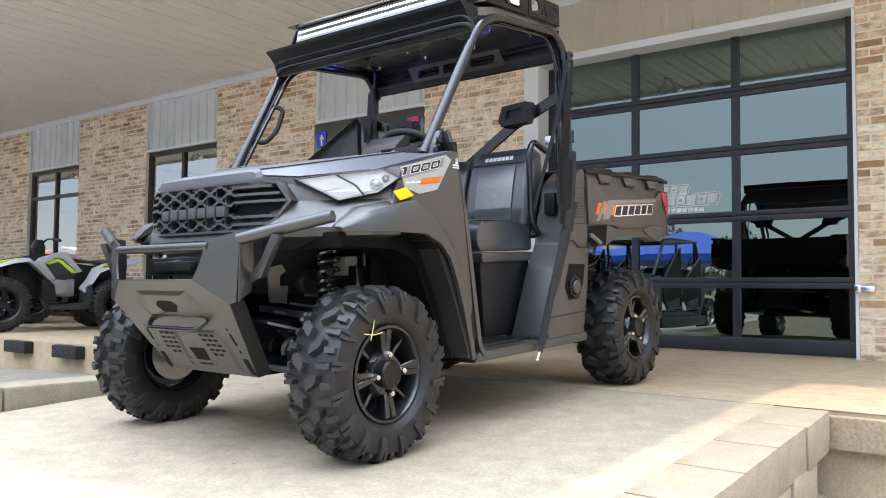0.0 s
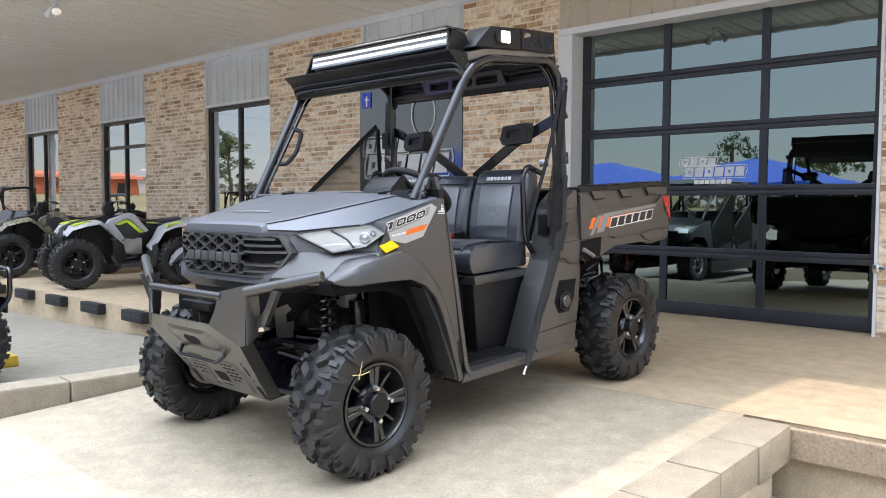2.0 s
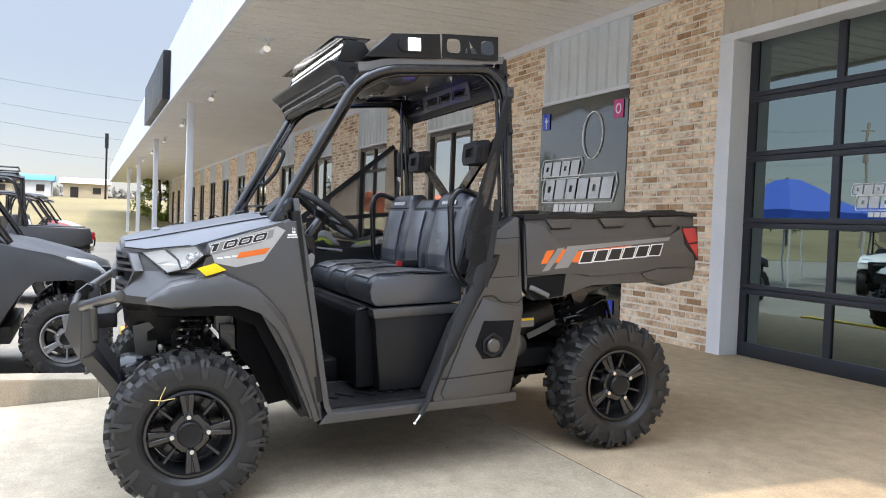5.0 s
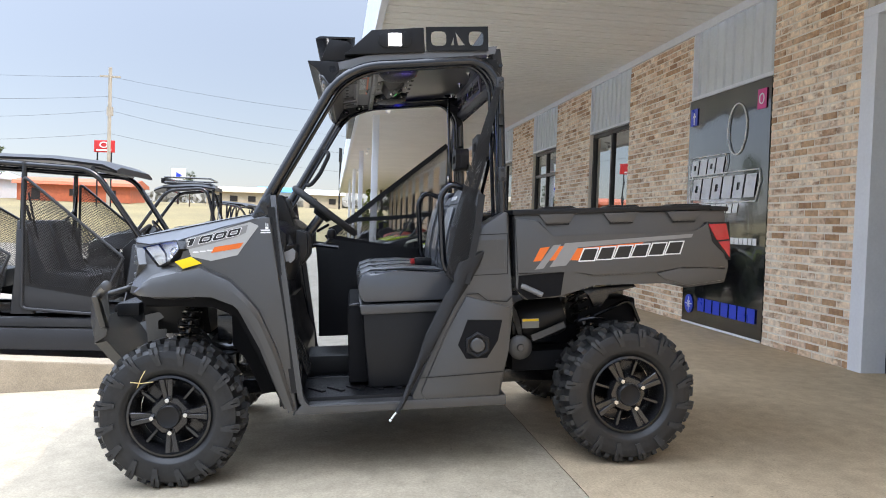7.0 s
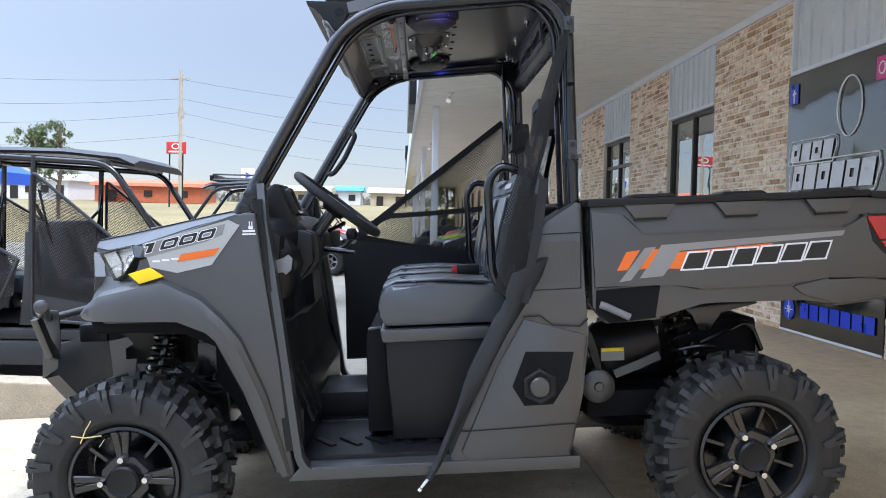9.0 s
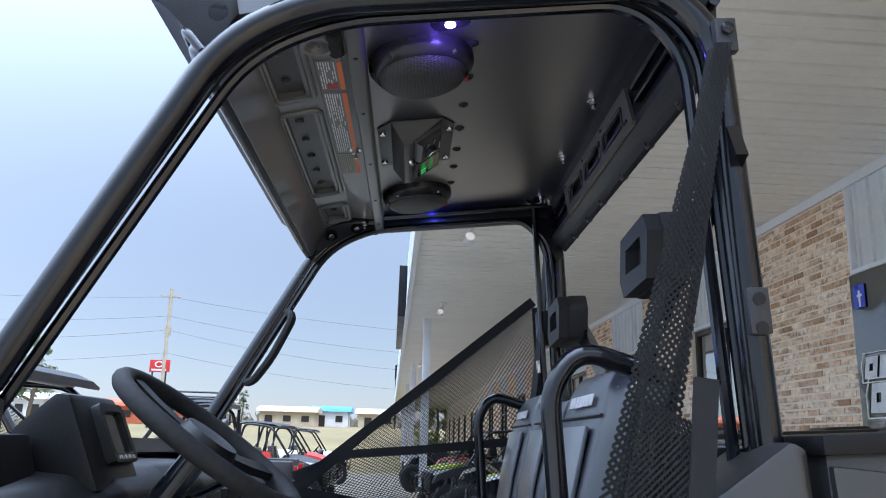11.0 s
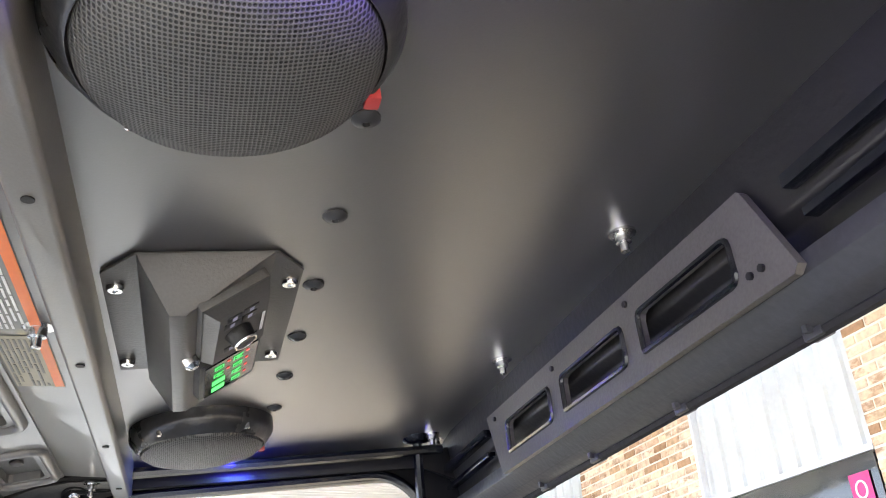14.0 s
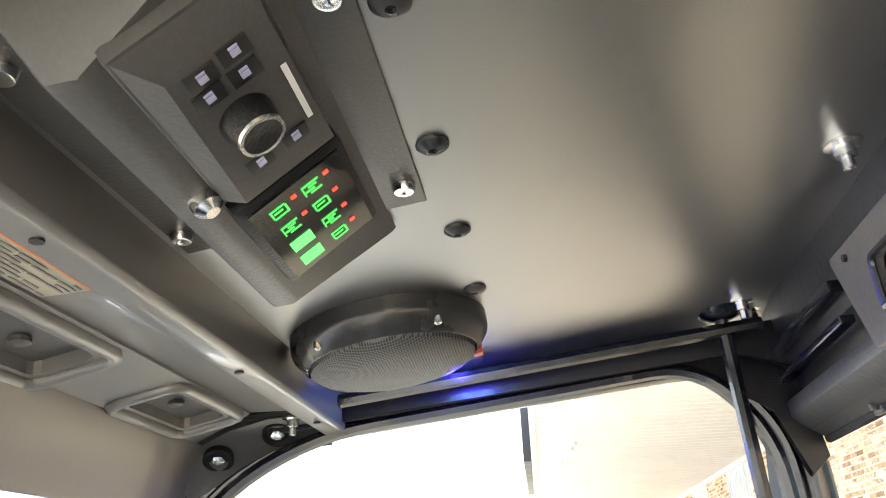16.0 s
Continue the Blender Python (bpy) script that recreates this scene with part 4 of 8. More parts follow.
def cushion(x0, x1):
    bm = B()
    prof = [(.868, .80), (.862, .84), (.872, .885), (.91, .912), (1.05, .915), (1.25, .90), (1.33, .905), (1.33, .77), (.89, .768)]
    poly(bm, prof, x0, x1, 0, .030)
    seat = part("seat_cushion", bm, M_VINYL, car, "black vinyl seat cushion with stitched seams")
    bm = B()
    strap(bm, [((x0 + x1) / 2, .88, .898), ((x0 + x1) / 2, .93, .917), ((x0 + x1) / 2, 1.10, .922), ((x0 + x1) / 2, 1.26, .908)], (x1 - x0) * .62, .012, (1, 0, 0))
    bevelled(bm, list(bm.verts), .005)
    part("seat_insert", bm, M_SEATTOP, seat)
    bm = B()
    for x in (x0 + (x1 - x0) * .17, x1 - (x1 - x0) * .17):
        tube(bm, [(x, .87, .885), (x, .925, .918), (x, 1.1, .922), (x, 1.28, .908)], .003, 6)
    tube(bm, [(x0 + .02, 1.0, .918), ((x0 + x1) / 2, .94, .925), (x1 - .02, 1.0, .918)], .003, 6)
    part("stitching", bm, M_BLACKD, seat)


def seat_back(x0, x1, top=1.30, badge=True):
    bm = B()
    w = x1 - x0
    rings = []
    for z, y, t, k in ((.90, 1.28, .10, .96), (.98, 1.285, .12, 1.0), (1.10, 1.31, .12, 1.0), (1.20, 1.34, .11, .98), (top - .03, 1.365, .10, .92), (top, 1.385, .06, .80)):
        c, h = (x0 + x1) / 2, w / 2 * k
        rings.append([(c - h, y + .03, z), (c - h + .03, y, z), (c + h - .03, y, z), (c + h, y + .03, z), (c + h, y + t, z), (c - h, y + t, z)])
    loft(bm, rings)
    bevelled(bm, list(bm.verts), .012)
    back = part("seat_back", bm, M_VINYL, car, "black vinyl seat back with grey insert")
    c = (x0 + x1) / 2
    bm = B()
    strap(bm, [(c, 1.279, .93), (c, 1.281, .99), (c, 1.304, 1.10), (c, 1.335, 1.21)], w * .56, .008, (1, 0, 0))
    bevelled(bm, list(bm.verts), .004)
    part("seat_insert", bm, M_SEATTOP, back)
    bm = B()
    for s in (-1, 1):
        tube(bm, [(c + s * w * .45, 1.36, 1.19), (c + s * w * .30, 1.33, 1.12), (c + s * w * .30, 1.287, .95)], .003, 6)
    tube(bm, [(c - w * .40, 1.347, 1.225), (c + w * .40, 1.347, 1.225)], .003, 6)
    part("stitching", bm, M_BLACKD, back)
    if badge:
        bm = B()
        for k in range(7):
            box(bm, -.010, .010, -.0015, .0015, -.010, .010, .001, pose(c - .078 + k * .026, 1.352, 1.252, -18, 0, 0))
        part("embroidery", bm, M_WHITED, back, "white embroidered mark as plain blocks", 0)


for x0, x1 in ((.17, .58), (-.16, .16), (-.58, -.17)):
    cushion(x0, x1)
    seat_back(x0, x1, 1.30 if abs(x0) > .165 else 1.27, abs(x0) > .165)

# grab bars beside the seats
for x in (.62, -.62):
    bm = B()
    tube(bm, rnd([(x, 1.42, 1.275), (x, 1.30, 1.318), (x, 1.255, 1.26), (x, 1.262, .93), (x, 1.33, .85)], .06), .0155, 10)
    part("seat_hoop", bm, M_STEEL, car)
bm = B()
box(bm, .14, .20, 1.16, 1.25, .915, .955, .008)
part("belt_buckle", bm, M_BLACKP, car, "black belt buckle with red release")
bm = B()
box(bm, .145, .195, 1.14, 1.162, .925, .95, .004)
part("belt_release", bm, mat("red_button", (.5, .02, .02), .4), car, "red belt release")

# dash
bm = B()
rings = []
for x, back, top in ((-.66, .55, 1.13), (-.40, .60, 1.155), (.0, .62, 1.165), (.14, .60, 1.165), (.40, .60, 1.165), (.66, .55, 1.14)):
    rings.append([(x, .40, top + .02), (x, back - .05, top), (x, back, top - .04), (x, back - .01, .99), (x, back - .06, .955), (x, back - .05, .80), (x, back - .10, .75), (x, .42, .75)])
loft(bm, rings)
bevelled(bm, list(bm.verts), .010)
dash = part("dashboard", bm, M_BLACKP, car, "black moulded dashboard with cup holder")
bm = B()
for x0, x1 in ((-.58, -.20), (-.14, .10)):
    box(bm, x0, x1, .575, .628, 1.02, 1.10, .008)
part("dash_tray", bm, M_BLACKP, dash)
bm = B()
poly(bm, [(.40, 1.10), (.41, 1.215), (.475, 1.222), (.50, 1.115)], .49, .62, 0, .008)
part("dash_block", bm, M_BLACKP, dash)
# folded shell round the drink pocket
bm = B()
lathe(bm, [(.052, -.16), (.072, -.11), (.078, .0), (.072, .006), (.066, .0), (.06, -.09), (.0, -.09)], pose(.575, .525, 1.048), 28)
part("cup_holder", bm, M_BLACKP, dash)
for x0, x1, d in ((.43, .485, .0), (.355, .41, .014), (.28, .335, .004)):
    bm = B()
    poly(bm, [(.50, 1.118), (.588 + d, 1.116), (.632 + d, 1.10), (.634 + d, 1.0), (.60 + d, .955), (.535, .905), (.48, .90)], x0, x1, 0, .014)
    part("dash_fold", bm, M_BLACKP, dash)
bm = B()
poly(bm, [(.44, 1.10), (.56, 1.10), (.60, 1.0), (.56, .92), (.44, .90)], .28, .62, 0, .012)
part("dash_shell", bm, M_BLACKP, dash)
bm = B()
poly(bm, [(.526, .972), (.556, .98), (.563, .968), (.583, .985), (.588, 1.022), (.574, 1.036), (.562, 1.026), (.526, 1.016)], .655, .667, 0, .002)
part("dash_latch", bm, mat("grey_latch", (.26, .26, .27), .5), dash, "grey plastic latch")
bm = B()
poly(bm, [(.38, 1.13), (.44, 1.235), (.50, 1.285), (.522, 1.283), (.578, 1.13)], .27, .475, 0, .014)
gpod = part("gauge_pod", bm, M_BLACKP, dash)
gm = Matrix.Translation((.352, .549, 1.218)) @ pose(0, 0, 0, 21, 0, 0)
bm = B()
sheet(bm, rounded(-.056, .056, -.052, .052, .012), [rounded(-.042, .042, -.036, .038, .008)], -.004, .012, 1)
for v in bm.verts:
    v.co = gm @ v.co
part("gauge", bm, M_BLACKD, gpod)
bm = B()
box(bm, -.043, .043, .002, .005, -.038, .039, 0, gm)
part("gauge_screen", bm, mat("dark_screen", (.03, .032, .034), .10, bump=.0), gpod, "dark square display", 0)
for x in (-.03, -.01, .01, .03):
    bm = B()
    box(bm, x - .006, x + .006, .010, .0145, -.0475, -.040, .001, gm)
    part("gauge_button", bm, M_CHROME, gpod)
bm = B()
ax = Vector((0, .237, .30)).normalized()
wheel_m = Matrix.Translation((.36, .715, 1.205)) @ ax.to_track_quat("Z", "Y").to_matrix().to_4x4()
tube(bm, [wheel_m @ Vector((.178 * math.cos(a), .178 * math.sin(a), 0)) for a in [2 * math.pi * k / 40 for k in range(41)]], .0165, 10, False)
sw = part("steering_wheel", bm, M_RUBBER, car, "black steering wheel")
bm = B()
lathe(bm, [(.0, .012), (.05, .010), (.058, -.01), (.04, -.04), (0, -.04)], wheel_m, 18)
for a in (90, 215, 325):
    d = Vector((math.cos(radians(a)), math.sin(radians(a)), 0))
    strap(bm, [wheel_m @ (d * .04 + Vector((0, 0, -.012))), wheel_m @ (d * .11 + Vector((0, 0, -.008))), wheel_m @ (d * .172)], .040, .014, wheel_m.to_3x3() @ Vector((-d.y, d.x, 0)))
part("steering_hub", bm, M_BLACKP, sw)
bm = B()
tube(bm, [wheel_m @ Vector((0, 0, -.03)), wheel_m @ Vector((0, 0, -.21))], .024, 12)
tube(bm, [wheel_m @ Vector((.03, -.03, -.10)), wheel_m @ Vector((.14, -.05, -.05))], .008, 8)
tube(bm, [wheel_m @ Vector((-.03, -.06, -.16)), wheel_m @ Vector((-.06, -.16, -.10))], .010, 8)
part("steering_column", bm, M_STEEL, car)
bm = B()
for x in (.30, .42, .52):
    strap(bm, [(x, .55, .62), (x, .60, .50), (x, .62, .44)], .05, .012, (1, 0, 0))
part("pedals", bm, M_BLACKP, car)
bm = B()
tube(bm, rnd([(.02, .60, 1.02), (.02, .70, 1.03), (.02, .735, 1.07)], .03), .008, 8)
lathe(bm, [(.0, .0), (.02, .005), (.026, .03), (.018, .05), (0, .055)], pose(.02, .735, 1.06), 14)
part("shift_lever", bm, M_BLACKP, car)

# ---- roll cage ----
M_PAD_ = mat("soft_black_foam", (.026, .027, .030), .55, grain=300, bump=.15)
M_BRACKET = mat("worn_grey_steel", (.055, .056, .060), .34, .2)
M_HOLE = mat("hole_dark", (.01, .01, .01), .6)
for s in (1, -1):
    line = rnd([(.648 * s, .413, 1.175), (.668 * s, .787, 1.783), (.668 * s, .92, 1.850), (.668 * s, 1.45, 1.876), (.676 * s, 1.530, 1.79), (.688 * s, 1.532, 1.15)], .09, 6)
    bm = B()
    tube(bm, line, .0225, 12)
    cage = part("cage_side", bm, M_STEEL, car)
    bm = B()
    tube(bm, rnd([(.630 * s, .440, 1.17), (.636 * s, .815, 1.770), (.634 * s, .95, 1.833), (.634 * s, 1.42, 1.862), (.645 * s, 1.492, 1.77), (.662 * s, 1.496, 1.15)], .08, 6), .0095, 8)
    part("cage_lip", bm, M_STEEL, cage)
    bm = B()
    tube(bm, rnd([(.640 * s, .430, 1.18), (.648 * s, .803, 1.780), (.647 * s, .94, 1.840), (.647 * s, 1.43, 1.868), (.656 * s, 1.508, 1.78), (.672 * s, 1.512, 1.15)], .08, 6), .006, 6)
    part("cage_seam", bm, M_STEEL, cage)
    for y, z in ((.462, 1.234), (.440, 1.192)):
        bm = B()
        lathe(bm, [(.021, 0), (.021, .012), (.012, .014), (.012, .010), (0, .010)], pose(s * .692, y, z, 0, 90 * s, 0), 14)
        part("pillar_bolt", bm, M_STEEL, cage)
    bm = B()
    box(bm, .692 * s, .716 * s, 1.518, 1.548, 1.322, 1.386, .003)
    plate = part("pillar_bracket", bm, M_BRACKET, cage, "grey steel bracket with two bolt holes")
    # bolt holes are dark discs on the plate, no opening is cut
    for z in (1.33, 1.37):
        bm = B()
        lathe(bm, [(.009, 0), (.009, .002), (0, .002)], pose(s * .716, 1.533, z, 0, 90 * s, 0), 12)
        part("bolt_hole", bm, M_HOLE, plate)
    bm = B()
    box(bm, .70 * s, .718 * s, 1.515, 1.548, 1.738, 1.792, .004)
    part("belt_anchor", bm, M_BRACKET, cage)
    bm = B()
    lathe(bm, [(.010, 0), (.010, .008), (.006, .010), (0, .010)], pose(s * .718, 1.532, 1.772, 0, 90 * s, 0), 6)
    part("anchor_bolt", bm, M_STEEL, cage)
    # grab handle on the front pillar
    bm = B()
    tube(bm, rnd([(s * .662, .555, 1.385), (s * .60, .60, 1.37), (s * .575, .66, 1.44), (s * .59, .72, 1.56), (s * .68, .675, 1.60)], .03), .0125, 8)
    if s < 0:
        part("grab_handle", bm, M_RUBBER, cage)
    else:
        bm.free()
for pts, r in (([(-.66, 1.545, 1.855), (.66, 1.545, 1.855)], .009), ([(-.69, 1.527, 1.16), (.69, 1.527, 1.16)], .024), ([(-.66, .775, 1.838), (.66, .775, 1.838)], .016), ([(-.65, .43, 1.19), (.65, .43, 1.19)], .022)):
    bm = B()
    tube(bm, pts, r, 10)
    part("cross_tube", bm, M_STEEL, car)
for s in (1, -1):
    bm = B()
    poly(bm, [(1.36, 1.872), (1.53, 1.885), (1.545, 1.74), (1.52, 1.72), (1.497, 1.80), (1.43, 1.845)], s * .640, s * .652, 0, .002)
    part("corner_gusset", bm, M_BLACKP, car)
# flat braces behind the heads, each with a head pad
for s in (1, -1):
    bm = B()
    strap(bm, [(s * .715, 1.53, 1.60), (s * .36, 1.53, 1.455), (s * .04, 1.53, 1.26)], .055, .018, (0, 0, 1))
    brace = part("head_brace", bm, M_STEEL, car)
    bm = B()
    shape = [(-.105, -.028), (-.075, .052), (.085, .063), (.105, .028), (.075, -.054), (-.085, -.063)]
    poly(bm, shape, 1.480, 1.535, 1, .012)
    sheet(bm, [(x * .93, z * .93) for x, z in shape], [[(-.055, -.020), (-.042, .022), (.052, .027), (.048, -.020)]], 1.456, 1.484, 1)
    for v in bm.verts:
        v.co = pose(s * (.40 if s > 0 else .41), 0, 1.50) @ v.co
    part("head_pad", bm, M_PAD_, brace, "black moulded head pad with a recess")
    # belts
    bm = B()
    if s > 0:
        strap(bm, [(.700, 1.515, 1.75), (.690, 1.455, 1.52), (.672, 1.39, 1.31), (.63, 1.33, 1.08), (.60, 1.30, .93)], .020, .004, (1, .35, 0))
    else:
        strap(bm, [(-.685, 1.50, 1.77), (-.675, 1.47, 1.55), (-.64, 1.43, 1.33), (-.60, 1.36, 1.05), (-.59, 1.31, .93)], .036, .004, (1, .35, 0))
    belt = part("seat_belt", bm, M_FABRIC, car, "black seat belt")
    bm = B()
    box(bm, -.03, .03, -.02, .02, -.055, .055, .008, pose(s * .685, 1.475 if s < 0 else 1.35, 1.52 if s < 0 else 1.0))
    part("belt_reel", bm, M_BLACKP, belt)
    bm = B()
    box(bm, -.03, .03, -.004, .004, -.02, .02, .003, pose(s * .655, 1.445 if s < 0 else 1.405, 1.40 if s < 0 else 1.33))
    part("belt_guide", bm, M_CHROME, belt)

# ---- roof, seen from below and outside ----
def zu(y):
    return 1.876 + 0.083 * (y - 1.0)


bm = B()
rings = []
for x, d in ((-.655, -.010), (-.58, .0), (.58, .0), (.655, -.010)):
    rings.append([(x, .74, 1.835 + d), (x, .965, zu(.965) + d), (x, 1.52, zu(1.52) + d), (x, 1.53, zu(1.52) + .035 + d), (x, .93, zu(.93) + .04 + d), (x, .72, 1.862 + d)])
loft(bm, rings)
roof = part("roof", bm, M_ROOFU, car, "black moulded roof with speakers below", 20)
for s in (1, -1):
    bm = B()
    poly(bm, [(.90, 1.835), (1.46, 1.866), (1.52, 1.84), (1.53, 1.90), (.90, 1.865)], s * .612, s * .622, 0, .002)
    part("roof_flange", bm, M_BLACKP, roof)
# front visor lip
bm = B()
poly(bm, [(.665, 1.878), (.80, 1.872), (.806, 1.832), (.790, 1.812), (.772, 1.782), (.760, 1.756), (.748, 1.756), (.738, 1.80), (.705, 1.842), (.668, 1.866)], -.66, .66, 0, .003)
visor = part("visor", bm, M_BLACKP, roof)
bm = B()
poly(bm, [(.811, 1.832), (.807, 1.822), (.793, 1.805), (.777, 1.776), (.765, 1.754), (.761, 1.757), (.773, 1.783), (.790, 1.813)], -.645, .645, 0)
part("visor_lining", bm, M_TRIM, visor, "", 50)
for y, z, r in ((.736, 1.790, .014), (.717, 1.822, .008)):
    bm = B()
    tube(bm, rnd([(-.668, y + .040, z - .055), (-.655, y + .006, z - .006), (-.59, y, z), (.59, y, z), (.655, y + .006, z - .006), (.668, y + .040, z - .055)], .04, 6), r, 10)
    part("front_header_tube", bm, M_STEEL, car)
# ridge strip across the liner
bm = B()
poly(bm, [(.963, 1.8285), (.984, 1.830), (.988, 1.834), (.989, zu(.99) + .002), (.957, zu(.957) + .002), (.960, 1.833)], -.63, .63, 0, .002)
part("liner_ridge", bm, M_TRIM, roof)
# holes in the ridge: small discs with the darkness painted on
for x in (.519, .282, -.017, -.309, -.55):
    bm = B()
    lathe(bm, [(.0042, 0), (.0042, -.0012), (0, -.0014)], pose(x, .974, 1.8292), 10)
    part("ridge_hole", bm, M_HOLE, roof)
# moulded front trim with three sunk trays, each with a raised rim
def trim_z(y):
    return 1.8475 - .17 * (.90 - y)


pockets = ((.345, .560, .816, .870), (-.258, .258, .816, .872), (-.525, -.392, .826, .876))
bm = B()
sheet(bm, [(-.61, .762), (.61, .762), (.64, .79), (.64, .87), (.61, .897), (-.545, .897), (-.562, .868), (-.598, .812), (-.620, .79)], [rounded(x0, x1, y0, y1, .008) for x0, x1, y0, y1 in pockets], 0, .012, 2)
for v in bm.verts:
    v.co.z += trim_z(v.co.y)
trim = part("front_trim", bm, M_TRIM, roof, "", 20)
for x0, x1, y0, y1 in pockets:
    loop = [(x, y, trim_z(y) - .001) for x, y in rounded(x0 - .015, x1 + .015, y0 - .011, y1 + .014, .014)]
    bm = B()
    tube(bm, loop + loop[:1], .0068, 10, False)
    part("tray_rim", bm, M_TRIM, trim)
    # tray floors get darker materials, so the recess shade sits in the colour
    bm = B()
    poly(bm, [(x0 - .003, y0 - .003), (x1 + .003, y0 - .003), (x1 + .003, y1 + .003), (x0 - .003, y1 + .003)], .0115, .0130, 2)
    for xa, xb, ya, yb in ((x0 - .003, x1 + .003, y0 - .003, y0 - .001), (x0 - .003, x1 + .003, y1 + .001, y1 + .003), (x0 - .003, x0 - .001, y0, y1), (x1 + .001, x1 + .003, y0, y1)):
        box(bm, xa, xb, ya, yb, .004, .0115)
    for v in bm.verts:
        v.co.z += trim_z(v.co.y)
    part("tray_floor", bm, M_POD if x1 - x0 > .12 else M_HOLE2, trim, "", 0)
    n = round((x1 - x0) / .105)
    for k in range(n if x1 - x0 > .12 else 0):
        bm = B()
        yy = y0 + .022
        lathe(bm, [(.009, 0), (.009, -.004), (.006, -.006), (0, -.006)], pose(x0 + (k + .5) * (x1 - x0) / n, yy, trim_z(yy) + .0115), 12)
        part("tray_stud", bm, M_POD, trim)
# warning labels
M_LABEL = mat("aged_label", (.20, .20, .19), .45, amount=.04, bump=.0)
M_LABELY = mat("yellowed_label", (.42, .38, .28), .5, amount=.04, bump=.0)
M_GREYP = mat("grey_fine_print", (.22, .21, .19), .5, bump=.0)
M_REDP = mat("red_print", (.50, .05, .05), .45, bump=.0)
for x0, x1, kind_ in ((.355, .475, 0), (.020, .342, 1), (-.135, .004, 2)):
    bm = B()
    zz = zu(.92) - .0205
    box(bm, x0, x1, .900, .946, zz - .0006, zz)
    lab = part("warning_label", bm, M_LABEL if kind_ < 2 else M_LABELY, roof, "white warning label with orange bar and fine print" if kind_ < 2 else "yellowed paper label with fine print", 0)
    bm = B()
    box(bm, x0 + .002, x1 - .002, .9365, .9455, zz - .0016, zz - .001)
    part("orange_bar", bm, M_ORANGE, lab, "", 0)
    bm = B()
    for k in range(7):
        ya, xa = .9025 + k * .0046, x1 - .006
        while xa > x0 + (.034 if kind_ == 0 and k > 1 else .006):
            xb = xa - random.uniform(.012, .034)
            if random.random() < .86:
                box(bm, max(xb, x0 + .004), xa, ya, ya + .0021, zz - .0014, zz - .001)
            xa = xb - random.uniform(.002, .005)
    tagged(part("fine_print", bm, M_WHITED if kind_ < 2 else M_GREYP, lab, "", 0), "", "", "", "stuff")
    if kind_ == 0:
        bm = B()
        box(bm, x0 + .006, x0 + .028, .912, .932, zz - .0015, zz - .001)
        part("red_pictogram", bm, M_REDP, lab, "", 0)
bm = B()
poly(bm, [(-.550, .885), (.60, .885), (.60, .962), (-.575, .962)], zu(.92) - .020, zu(.92) - .004, 2, .006)
part("trim_plate", bm, M_TRIM, roof)


M_RIVET = mat("push_rivet", (.034, .034, .036), .30, bump=.0)


def liner_bolt(x, y, chrome=True, big=1.0, drop=.0):
    bm = B()
    m = pose(x, y, zu(y) - drop, 180)
    if chrome:
        lathe(bm, [(.014 * big, 0), (.014 * big, .003), (.008 * big, .004), (.008 * big, .012), (.0045 * big, .013), (.0045 * big, .022), (0, .023)], m, 12)
        part("liner_bolt", bm, M_CHROME, roof)
    else:
        lathe(bm, [(.0108, 0), (.0104, .0020), (.0072, .0045), (.0030, .0056), (.0024, .0030), (0, .0030)], m, 18)
        part("liner_rivet", bm, M_RIVET, roof)


for x in (.513, .145, -.21, -.575):
    liner_bolt(x, 1.472)
for x in (.455, .316, .182, .049, -.084, -.214, -.348):
    liner_bolt(x, 1.182, False)
for x in (.62, -.62):
    liner_bolt(x, 1.49, True, 1.2)
for x, y in ((.026, .942), (-.60, .93)):
    liner_bolt(x, y, True, 1.0, .034 if x > .4 else .02)
bm = B()
tube(bm, [(.60, .943, 1.838), (.526, .943, 1.840)], .0130, 14)
mount = part("visor_mount", bm, M_RUBBER, roof)
bm = B()
lathe(bm, [(.0150, 0), (.0150, .0025), (.0095, .003), (.0095, .012), (.0055, .013), (.0055, .026), (0, .027)], Matrix.Translation((.526, .943, 1.840)) @ Vector((-1, 0, -.06)).to_track_quat("Z", "Y").to_matrix().to_4x4(), 12)
part("mount_bolt", bm, M_CHROME, mount)
bm = B()
lathe(bm, [(.034, -.02), (.033, .016), (.029, .022), (.022, .022), (.018, .012), (.012, .012), (.010, .018), (.006, .019), (.004, .014), (0, .014)], pose(.553, .913, 1.853, 180), 28)
part("moulded_boss", bm, M_TRIM, roof)


M_CASTING = mat("casting_black", (.030, .029, .028), .34, grain=250, bump=.2, spec=.8)
# curved corner casting with two bolts that joins the trim to the passenger side tube
CURVE = (((-.614, .772, 1.796), (-.652, .785, 1.760)), ((-.612, .803, 1.828), (-.650, .813, 1.776)), ((-.602, .850, 1.843), (-.648, .861, 1.803)), ((-.592, .900, 1.849), (-.647, .915, 1.818)), ((-.592, .957, 1.849), (-.647, .966, 1.820)))
bm = B()
loft(bm, [[u, ((u[0] + w[0]) / 2 - .004, (u[1] + w[1]) / 2, (u[2] + w[2]) / 2 + .004), w, (w[0] - .004, w[1], w[2] + .020), (u[0] - .004, u[1], u[2] + .018)] for u, w in CURVE])
casting = part("corner_casting", bm, M_CASTING, roof, "dark corner casting with two sunk bolts", 30)
bm = B()
poly(bm, [(-.560, .955), (-.575, .88), (-.600, .82), (-.600, .752), (-.690, .752), (-.690, .955)], 1.852, 1.864, 2)
part("casting_back", bm, M_HOLE2, casting)
